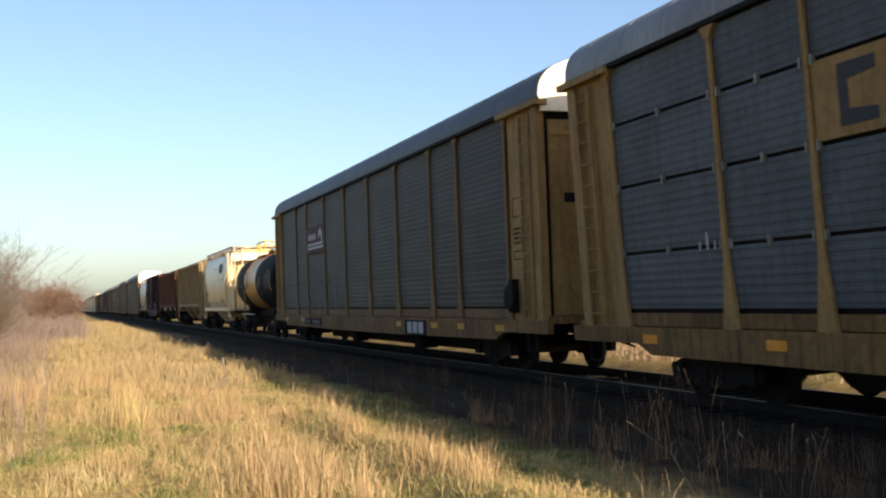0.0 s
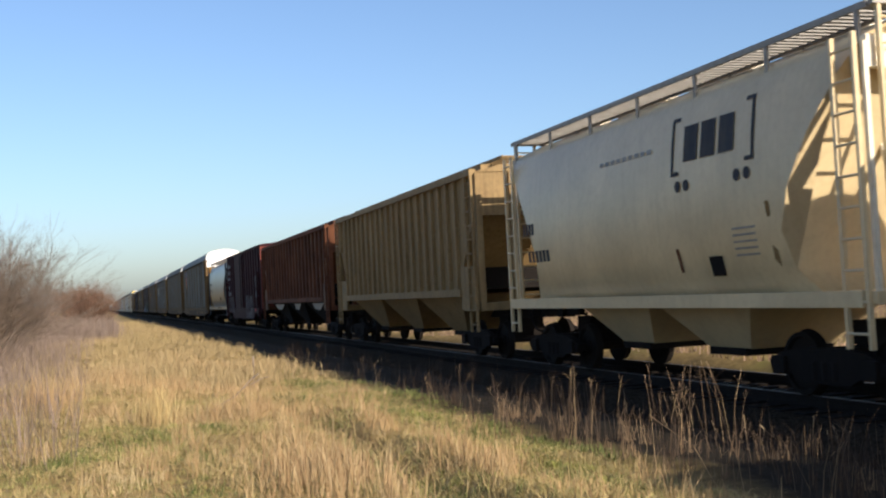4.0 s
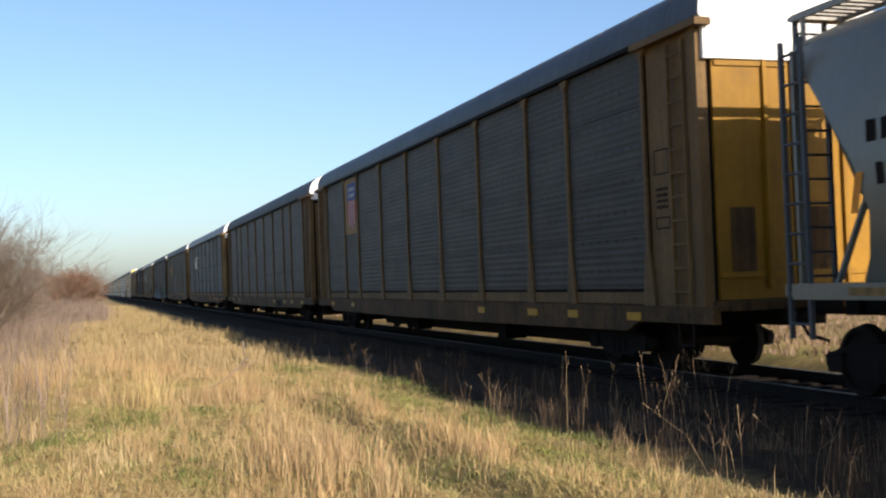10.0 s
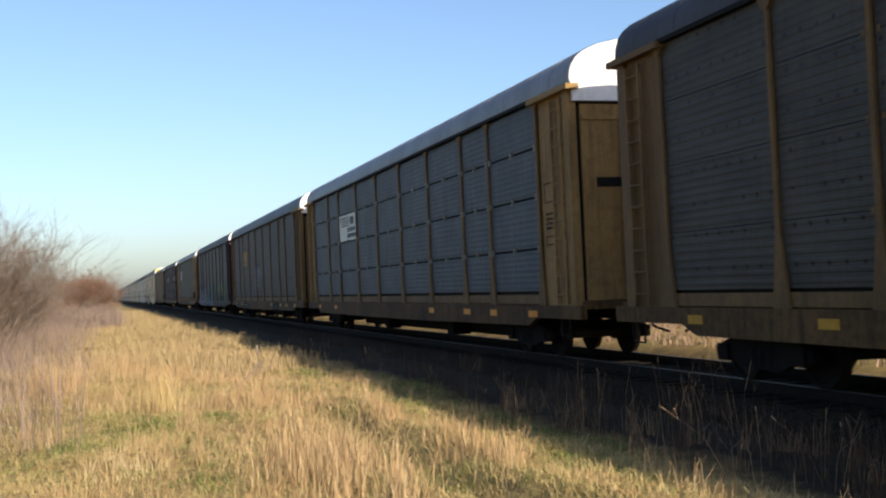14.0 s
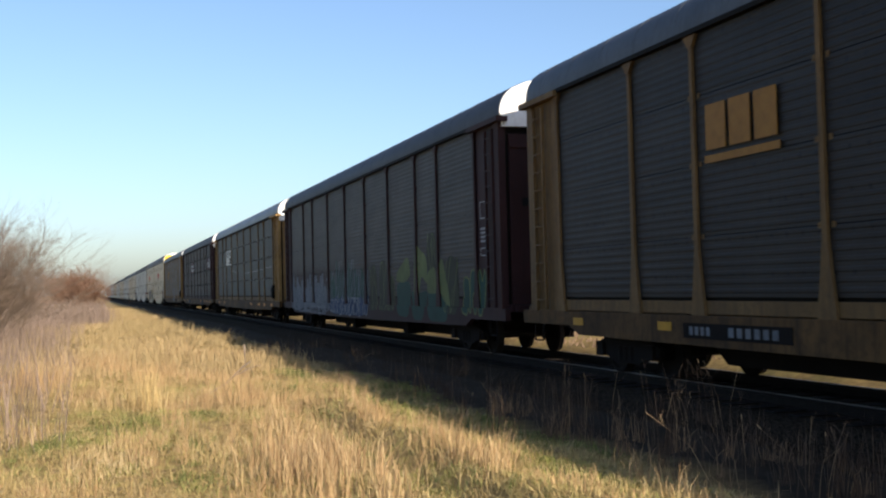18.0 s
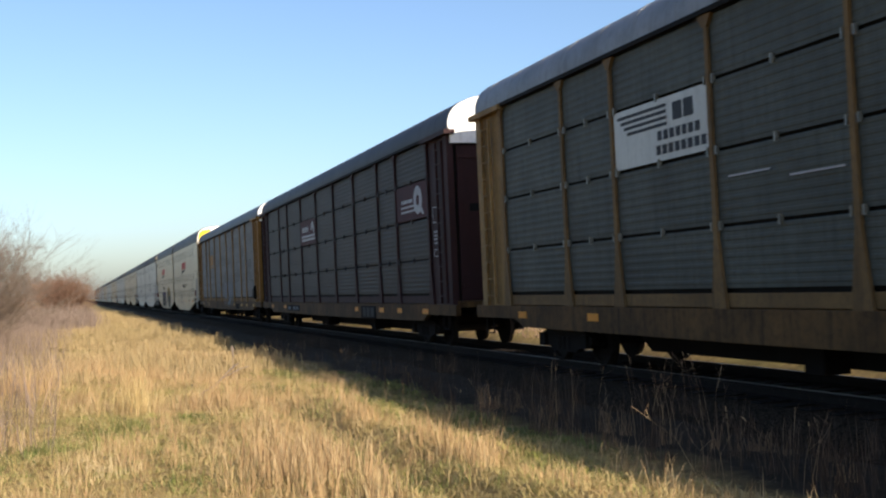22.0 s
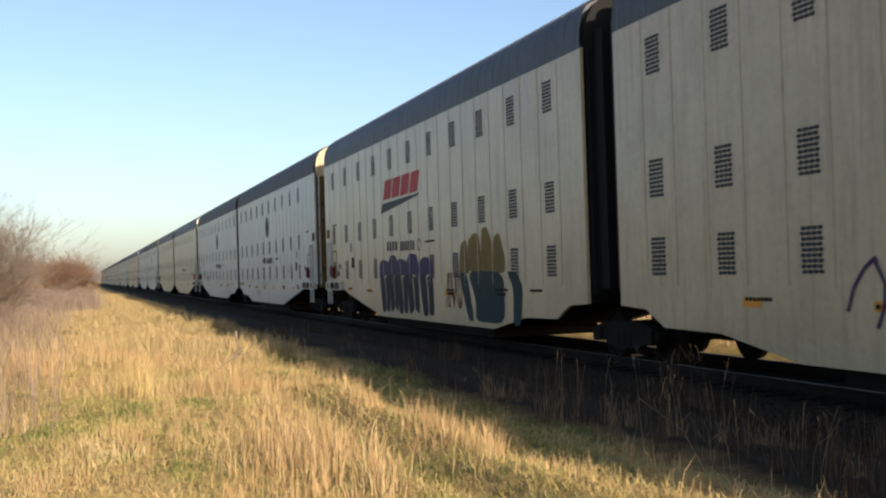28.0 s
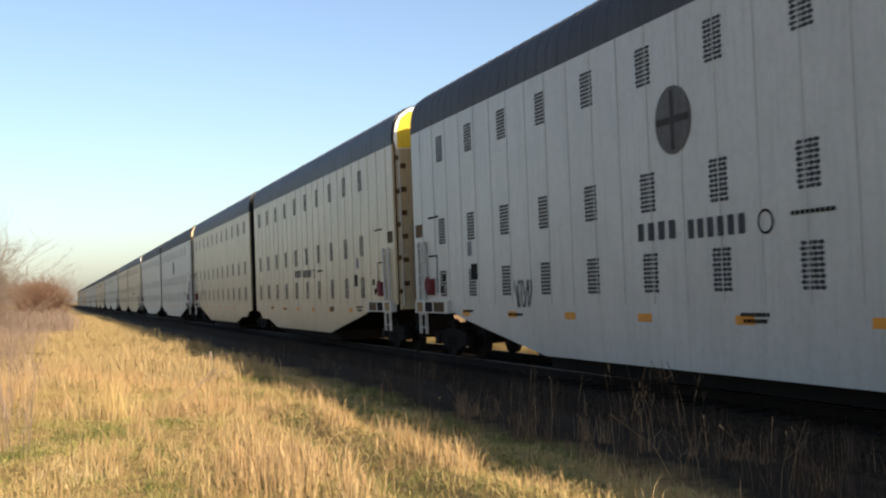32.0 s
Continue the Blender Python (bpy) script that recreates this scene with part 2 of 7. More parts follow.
# ---------------------------------------------------------------- mesh tools
MAT["spray_fog"] = painted("spray fog", (0.13, 0.145, 0.165), (0.04, 0.04, 0.05), 0.5, 0.6, 0.6)
for key in ("tank_black", "under", "oxide", "steel_dark", "wheel", "black"):
    MAT[key].node_tree.nodes["Principled BSDF"].inputs["Specular IOR Level"].default_value = 0.12

# smooth glossy paint of the hoppers and the tall units
for key, rough in (("hopper_grey", 0.32), ("hopper_cream", 0.34), ("cream", 0.36), ("pale", 0.4), ("tank_band", 0.36)):
    shader = MAT[key].node_tree.nodes["Principled BSDF"]
    shader.inputs["Roughness"].default_value = rough
    shader.inputs["Specular IOR Level"].default_value = 0.5


class Shape:
    """Collects pieces of one part and links them as one mesh."""

    def __init__(self):
        self.v, self.f = [], []

    def faces(self, verts, faces):
        n = len(self.v)
        self.v += [tuple(v) for v in verts]
        self.f += [tuple(i + n for i in f) for f in faces]
        return self

    def box(self, x0, x1, y0, y1, z0, z1):
        v = [(x, y, z) for x in (x0, x1) for y in (y0, y1) for z in (z0, z1)]
        return self.faces(v, [(0, 1, 3, 2), (4, 6, 7, 5), (0, 4, 5, 1), (2, 3, 7, 6), (0, 2, 6, 4), (1, 5, 7, 3)])

    def along_y(self, poly, y0, y1, caps=True):
        """An (x, z) outline drawn out along y."""
        n = len(poly)
        v = [(x, y0, z) for x, z in poly] + [(x, y1, z) for x, z in poly]
        f = [(i, (i + 1) % n, (i + 1) % n + n, i + n) for i in range(n)]
        if caps:
            f += [tuple(range(n))[::-1], tuple(range(n, 2 * n))]
        return self.faces(v, f)

    def along_x(self, poly, x0, x1):
        """A (y, z) outline drawn out along x."""
        n = len(poly)
        v = [(x0, y, z) for y, z in poly] + [(x1, y, z) for y, z in poly]
        f = [(i, (i + 1) % n, (i + 1) % n + n, i + n) for i in range(n)]
        return self.faces(v, f + [tuple(range(n))[::-1], tuple(range(n, 2 * n))])

    def tube(self, points, r, n=6):
        pts = [Vector(p) for p in points]
        for a, b in zip(pts, pts[1:]):
            d = (b - a).normalized()
            side = d.cross(Vector((0, 0, 1)) if abs(d.z) < 0.9 else Vector((1, 0, 0))).normalized()
            up = side.cross(d)
            ring = [side * math.cos(2 * math.pi * k / n) * r + up * math.sin(2 * math.pi * k / n) * r for k in range(n)]
            v = [a + o for o in ring] + [b + o for o in ring]
            f = [(k, (k + 1) % n, (k + 1) % n + n, k + n) for k in range(n)]
            self.faces(v, f + [tuple(range(n))[::-1], tuple(range(n, 2 * n))])
        return self

    def lathe(self, profile, n=24, axis="x", at=(0, 0, 0)):
        """(position along the axis, radius) rings turned round an axis."""
        v = []
        for p, r in profile:
            for k in range(n):
                a = 2 * math.pi * k / n
                c, s = r * math.cos(a), r * math.sin(a)
                o = {"x": (p, c, s), "y": (c, p, s), "z": (c, s, p)}[axis]
                v.append((o[0] + at[0], o[1] + at[1], o[2] + at[2]))
        f = []
        for i in range(len(profile) - 1):
            f += [(i * n + k, i * n + (k + 1) % n, (i + 1) * n + (k + 1) % n, (i + 1) * n + k) for k in range(n)]
        f += [tuple(range(n)), tuple(range((len(profile) - 1) * n, len(profile) * n))]
        return self.faces(v, f)

    def mesh(self, name, material, smooth=None):
        me = bpy.data.meshes.new(name)
        me.from_pydata(self.v, [], self.f)
        bm = bmesh.new()
        bm.from_mesh(me)
        bmesh.ops.recalc_face_normals(bm, faces=bm.faces)
        bm.to_mesh(me)
        bm.free()
        me.materials.append(MAT[material] if isinstance(material, str) else material)
        if smooth is not None:
            me.shade_smooth()
            me.set_sharp_from_angle(angle=radians(smooth))
        return me

    def part(self, name, material, parent, label="", smooth=None, at=(0, 0, 0)):
        return piece(name, self.mesh(name, material, smooth), parent, label, at)


def piece(name, me, parent, label="", at=(0, 0, 0)):
    ob = new(name, me)
    ob.parent = parent
    ob.location = at
    return tagged(ob, label)


def thing(name, label, category, group=""):
    return tagged(new(name), label, category, group)


CACHE = {}


def shared(key, build):
    if key not in CACHE:
        CACHE[key] = build()
    return CACHE[key]


# ---------------------------------------------------------------- the train's way
XC, ZR = 9.66, 0.06          # middle of the track, top of the rail
RIDE = 0.21                  # the bodies sit this much higher on their trucks
SHIFT = 0.9


def run(t):
    """Metres that the train has rolled at t seconds."""
    q = t - 16
    c = (188.034, 13.418, 0.0448291, 6.72658e-05, -3.17724e-05, 2.13848e-08, 2.24378e-08, -3.15408e-09)
    return sum(a * q ** n for n, a in enumerate(c))


CARS = []


def couple(car, u0, u1, lean=0.0, shift=SHIFT):
    """Puts a car between two couplings of the train."""
    CARS.append((car, (u0 + u1) / 2 + shift, lean))
    return car


# ---------------------------------------------------------------- running gear
def build_truck():
    s = Shape()
    for side in (-1, 1):
        x0, x1 = side * 1.02, side * 1.14
        outline = [(-1.15, 0.50), (-0.80, 0.62), (-0.45, 0.66), (0.45, 0.66), (0.80, 0.62), (1.15, 0.50), (1.12, 0.36), (0.78, 0.36),
                   (0.45, 0.22), (-0.45, 0.22), (-0.78, 0.36), (-1.12, 0.36)]
        s.along_x(outline, min(x0, x1), max(x0, x1))
        for k in (-1, 1):
            s.box(min(side * 1.0, side * 1.2), max(side * 1.0, side * 1.2), k * 0.89 - 0.13, k * 0.89 + 0.13, 0.31, 0.55)
        for k in (-0.2, 0.0, 0.2):
            s.lathe([(0.27, 0.07), (0.50, 0.07)], 8, "z", (side * 1.1, k, 0))
    s.box(-1.1, 1.1, -0.22, 0.22, 0.42, 0.66)
    s.box(-0.45, 0.45, -0.3, 0.3, 0.66, 0.98)
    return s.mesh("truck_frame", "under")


def build_wheelset():
    s = Shape()
    for side in (-1, 1):
        x = side * 0.76
        prof = [(x - 0.065 * side, 0.455), (x - 0.04 * side, 0.43), (x + 0.065 * side, 0.418), (x + 0.065 * side, 0.36), (x + 0.02 * side, 0.34),
                (x + 0.02 * side, 0.15), (x + 0.08 * side, 0.13), (x + 0.08 * side, 0.08)]
        s.lathe(prof, 28, "x")
    s.lathe([(-1.12, 0.075), (1.12, 0.075)], 10, "x")
    return s.mesh("wheelset", "wheel", 40)


WHEELS = []


def truck(car, y):
    tr = piece("truck", shared("truck", build_truck), car, "dark grimy steel truck side frames", (0, y, -RIDE))
    for k in (-1, 1):
        WHEELS.append((piece("wheelset", shared("wheelset", build_wheelset), tr, "worn steel wheelset", (0, k * 0.89, 0.418)), k * 0.89))
    return tr


def build_coupler():
    s = Shape()
    s.box(-0.07, 0.07, -0.42, 0.35, 0.76, 0.93)
    s.box(-0.16, 0.14, 0.25, 0.52, 0.72, 0.97)
    s.tube([(0.35, 0.1, 0.8), (0.3, 0.35, 0.45), (0.1, 0.55, 0.35)], 0.025)
    return s.mesh("coupler", "steel_dark")


def coupler(car, half):
    for sgn in (-1, 1):
        c = piece("coupler", shared("coupler", build_coupler), car, "rusty knuckle coupler with air hose", (0, sgn * (half - 0.55), 0))
        c.rotation_euler = (0, 0, 0 if sgn > 0 else math.pi)


def ladder_mesh(z0, z1, w, steps, mat, x=0.0):
    s = Shape()
    s.box(x - 0.03, x + 0.03, -w / 2 - 0.03, -w / 2 + 0.02, z0, z1)
    s.box(x - 0.03, x + 0.03, w / 2 - 0.02, w / 2 + 0.03, z0, z1)
    for k in range(steps):
        z = z0 + (k + 0.5) * (z1 - z0) / steps
        s.tube([(x - 0.02, -w / 2, z), (x - 0.02, w / 2, z)], 0.018, 6)
    return s.mesh("ladder", mat)


# ---------------------------------------------------------------- lettering and emblems as plain shapes
def bars(parent, x, y, z, w, h, count, mat, label, gap=0.28, flip=1, seed=0, name="lettering"):
    """A row of plain blocks of the size of a line of lettering; y is its middle."""
    rnd = random.Random(seed)
    s = Shape()
    pitch = w / count
    for k in range(count):
        c = y - w / 2 + (k + 0.5) * pitch
        b = pitch * (1 - gap) / 2
        s.box(x - 0.004, x, c - b, c + b, z - h / 2, z + h / 2 - rnd.random() * 0.0)
    return s.part(name, mat, parent, label)


def outline_poly(parent, name, x, pts, mat, label=""):
    s = Shape()
    s.along_x(pts, x - 0.004, x)
    return s.part(name, mat, parent, label)


def disc(cy, cz, ry, rz, n=28, a0=0.0, a1=360.0):
    return [(cy + ry * math.cos(radians(a0 + (a1 - a0) * k / n)), cz + rz * math.sin(radians(a0 + (a1 - a0) * k / n))) for k in range(n)]


def arc_band(parent, x, cy, cz, r0, r1, a0, a1, mat, name="emblem"):
    n = 20
    outer = [(cy + r1 * math.cos(radians(a0 + (a1 - a0) * k / n)), cz + r1 * math.sin(radians(a0 + (a1 - a0) * k / n))) for k in range(n + 1)]
    inner = [(cy + r0 * math.cos(radians(a0 + (a1 - a0) * k / n)), cz + r0 * math.sin(radians(a0 + (a1 - a0) * k / n))) for k in range(n + 1)]
    s = Shape()
    m = n + 1
    v = [(x - 0.004, *p) for p in outer] + [(x - 0.004, *p) for p in inner]
    s.faces(v, [(k, k + 1, m + k + 1, m + k) for k in range(n)])
    return s.part(name, mat, parent)


def half(pts, z, above):
    """The part of an outline above or below a height."""
    out = []
    for (ay, az), (by, bz) in zip(pts, pts[1:] + pts[:1]):
        ina, inb = (az >= z) == above, (bz >= z) == above
        if ina:
            out.append((ay, az))
        if ina != inb:
            q = (z - az) / (bz - az)
            out.append((ay + (by - ay) * q, z))
    return out


def lay(shape, x, pts):
    """Lays a painted outline on the side of a car; on racks the sill stands proud of the panels."""
    if x > -1.54:
        shape.faces([(x, *p) for p in pts], [tuple(range(len(pts)))])
        return shape
    lift = x + 1.556
    for above, base in ((True, -1.4785), (False, -1.5235)):
        q = half(pts, 0.875, above)
        if len(q) > 2:
            shape.faces([(base + lift * 0.25, *p) for p in q], [tuple(range(len(q)))])
    return shape


def scrawl(parent, x, y0, y1, z0, z1, mat, seed, label, width=0.05, strokes=9, name="graffiti"):
    """Loose sprayed line work: crooked strokes side by side."""
    rnd = random.Random(seed)
    s = Shape()
    for k in range(strokes):
        yc = y0 + (k + 0.5) * (y1 - y0) / strokes
        pts = []
        a = rnd.uniform(0, 6)
        for i in range(9):
            f = i / 8
            pts.append((yc + (y1 - y0) / strokes * 0.55 * math.sin(a + 4.2 * f * rnd.uniform(0.8, 1.2)), z0 + (z1 - z0) * (0.5 + 0.48 * math.cos(a * 2 + 5.5 * f))))
        for p, q in zip(pts, pts[1:]):
            d = Vector((q[0] - p[0], q[1] - p[1]))
            if d.length < 1e-4:
                continue
            nrm = Vector((-d.y, d.x)).normalized() * width / 2
            e = d.normalized() * width * 0.3
            lay(s, x, [(p[0] + nrm.x - e.x, p[1] + nrm.y - e.y), (q[0] + nrm.x + e.x, q[1] + nrm.y + e.y), (q[0] - nrm.x + e.x, q[1] - nrm.y + e.y), (p[0] - nrm.x - e.x, p[1] - nrm.y - e.y)])
    return tagged(s.part(name, mat, parent, label), kind="stuff")


def letters_blob(parent, x, y0, y1, z0, z1, count, mat, seed, label, lean=0.15, name="graffiti", edge=None):
    """Fat sprayed letter-like forms, each an uneven block with a notch."""
    rnd = random.Random(seed)
    w = (y1 - y0) / count
    for k in range(count):
        c = y0 + (k + 0.5) * w
        hw = w * rnd.uniform(0.40, 0.56)
        top, low = z1 - rnd.random() * 0.22 * (z1 - z0), z0 + rnd.random() * 0.12 * (z1 - z0)
        mid = (top + low) / 2 + rnd.uniform(-0.1, 0.1)
        kind = rnd.randint(0, 2)
        off = lean * w * rnd.uniform(-1, 1)
        if kind == 0:
            pts = [(c - hw, low), (c - hw * 0.3, low), (c - hw * 0.2, mid - 0.1), (c + hw * 0.3, mid - 0.15), (c + hw * 0.4, low), (c + hw, low + 0.05),
                   (c + hw * 0.8 + off, top - 0.1), (c + off, top), (c - hw * 0.9 + off, top - 0.15)]
        elif kind == 1:
            pts = [(c - hw, low), (c + hw, low + 0.08), (c + hw * 0.85, mid - 0.05), (c + hw * 0.35, mid), (c + hw + off, mid + 0.15), (c + hw * 0.7 + off, top), (c - hw + off, top - 0.08)]
        else:
            pts = [(c - hw * 0.5, low), (c + hw * 0.6, low), (c + hw * 0.35, mid), (c + hw + off, top - 0.12), (c + hw * 0.4 + off, top), (c + off, mid + 0.2), (c - hw * 0.6 + off, top), (c - hw + off, top - 0.2)]
        for _ in range(2):
            cut = []
            for (ay, az), (by, bz) in zip(pts, pts[1:] + pts[:1]):
                cut += [(ay * 0.8 + by * 0.2, az * 0.8 + bz * 0.2), (ay * 0.2 + by * 0.8, az * 0.2 + bz * 0.8)]
            pts = cut
        n = len(pts)
        lay(Shape(), x, pts).part(name + "_letter", mat, parent, label)
        if edge:
            s = Shape()
            for a, b in zip(pts, pts[1:] + pts[:1]):
                d = Vector((b[0] - a[0], b[1] - a[1]))
                if d.length < 1e-5:
                    continue
                w2 = Vector((-d.y, d.x)).normalized() * 0.022
                lay(s, x - 0.004, [(a[0] + w2.x, a[1] + w2.y), (b[0] + w2.x, b[1] + w2.y), (b[0] - w2.x, b[1] - w2.y), (a[0] - w2.x, a[1] - w2.y)])
            s.part(name + "_outline", edge, parent)["kind"] = "stuff"


def block_letters(parent, x, y0, y1, z0, z1, count, fill, ink, seed, label, name="graffiti"):
    """A row of fat slanted letter-like forms: stems and arms with a dark edge, each a little different."""
    rnd = random.Random(seed)
    w = (y1 - y0) / count
    h = z1 - z0
    kinds = ("lr", "ltm", "lmb", "ltmb", "lrm", "ltr", "lrb", "tmb")
    for k in range(count):
        c = y1 - (k + 0.5) * w
        slant = rnd.uniform(-0.12, 0.12) * w
        lo, hi = z0 + rnd.uniform(0, 0.10) * h, z1 - rnd.uniform(0, 0.16) * h
        t = w * rnd.uniform(0.24, 0.32)
        a = h * rnd.uniform(0.17, 0.23)
        half_w = w * 0.52
        pieces = []
        for q in kinds[rnd.randrange(len(kinds))]:
            j = [rnd.uniform(-0.06, 0.06) * h for _ in range(4)]
            mid = (lo + hi) / 2
            if q in "lr":
                e = c + (half_w - t if q == "l" else -half_w)
                pieces.append([(e + t + slant * 0.2, lo + j[0]), (e, lo + j[1]), (e + slant, hi + j[2]), (e + t + slant, hi + j[3])])
            else:
                zc = {"t": hi - a, "m": mid - a / 2, "b": lo}[q]
                pieces.append([(c + half_w, zc + j[0]), (c - half_w, zc + j[1]), (c - half_w * 1.1, zc + a + j[2]), (c + half_w, zc + a + j[3])])
        for mat, grow, step in ((ink, 0.055, 0.0), (fill, 0.0, -0.006)):
            s = Shape()
            for pts in pieces:
                my, mz = sum(p[0] for p in pts) / 4, sum(p[1] for p in pts) / 4
                out = []
                for py, pz in pts:
                    d = Vector((py - my, pz - mz))
                    d = d + d.normalized() * grow * 1.4
                    out.append((my + d.x, mz + d.y))
                for _ in range(2):
                    out = [q for (ay, az), (by, bz) in zip(out, out[1:] + out[:1]) for q in ((ay * 0.84 + by * 0.16, az * 0.84 + bz * 0.16), (ay * 0.16 + by * 0.84, az * 0.16 + bz * 0.84))]
                step -= 0.0008
                lay(s, x + step, out)
            s.part(name + ("_outline" if mat == ink else "_letter"), mat, parent, label if mat == fill else "")


# ---------------------------------------------------------------- auto rack cars
POSTS = (-11.85, -9.0, -7.1, -4.25, -1.42, 1.42, 4.25, 7.1, 9.0, 11.85)
ROOF_HALF = [(-1.50, 4.88), (-1.505, 5.00), (-1.49, 5.14), (-1.44, 5.28), (-1.34, 5.42), (-1.18, 5.54), (-0.92, 5.65), (-0.5, 5.75), (0.0, 5.79)]
ROOF = ROOF_HALF + [(-x, z) for x, z in ROOF_HALF[-2::-1]]


def panel_mesh(w, h, mat, pitch=0.115, depth=0.006):
    n = max(2, round(h / pitch))
    v, f = [], []
    levels = []
    for k in range(n):
        z = -h / 2 + k * h / n
        q = h / n
        levels += [(z, 0.0), (z + q * 0.42, 0.0), (z + q * 0.55, -depth), (z + q * 0.88, -depth)]
    levels.append((h / 2, 0.0))
    for z, x in levels:
        v += [(x, -w / 2, z), (x, w / 2, z)]
    f = [(2 * k, 2 * k + 1, 2 * k + 3, 2 * k + 2) for k in range(len(levels) - 1)]
    s = Shape()
    s.faces(v, f)
    s.box(0.001, 0.02, -w / 2, w / 2, -h / 2, h / 2)
    return s.mesh("panel", mat)


def post_mesh(h, mat, flare=True):
    z0, z1 = 0.86, 4.88
    s = Shape()
    if flare:
        s.along_x([(-0.18, z0), (0.18, z0), (0.050, z0 + 0.95), (0.036, z1), (-0.036, z1), (-0.050, z0 + 0.95)], -0.045, 0.0)
    else:
        s.along_x([(-0.09, z0), (0.09, z0), (0.06, z1), (-0.06, z1)], -0.075, 0.0)
    s.along_x([(-0.05, z1 - 0.2), (0.05, z1 - 0.2), (0.17, z1 - 0.03), (-0.17, z1 - 0.03)], -0.06, 0.0)
    return s.mesh("post", mat)


def end_doors(car, sgn, mat, e=0.0):
    """Two ribbed doors on one end of a rack."""
    for k in (-1, 1):
        me = shared(("door", mat), lambda: Shape().box(-0.63, 0.63, -0.03, 0.03, 0.95, 4.55).mesh("end_door", mat))
        rib = shared(("doorrib", mat), lambda: Shape().box(-0.60, 0.60, -0.06, -0.03, -0.04, 0.04).mesh("rib", mat))
        bar = shared(("doorbar", mat), lambda: Shape().box(-0.03, 0.03, -0.09, -0.03, 1.1, 4.4).mesh("lock_bar", mat))
        d = piece("end_door", me, car, "flat sheet end door with a lock bar", (k * 0.65, sgn * (13.2 + e), 0))
        d.rotation_euler = (0, 0, 0 if sgn < 0 else math.pi)
        for z in (1.3, 4.3):
            piece("rib", rib, d, at=(0, 0, z))
        low = mat == "yellow_lit"
        slot = shared(("doorslot", low), lambda: Shape().box(*((-0.42, -0.02, -0.036, -0.031, 1.30, 2.25) if low else (-0.36, 0.30, -0.036, -0.031, 3.02, 3.20))).mesh("slot", "tan_dirty" if low else "black"))
        piece("slot", slot, d, "dark opening in the door")
        piece("lock_bar", bar, d, at=(0.2, 0, 0))


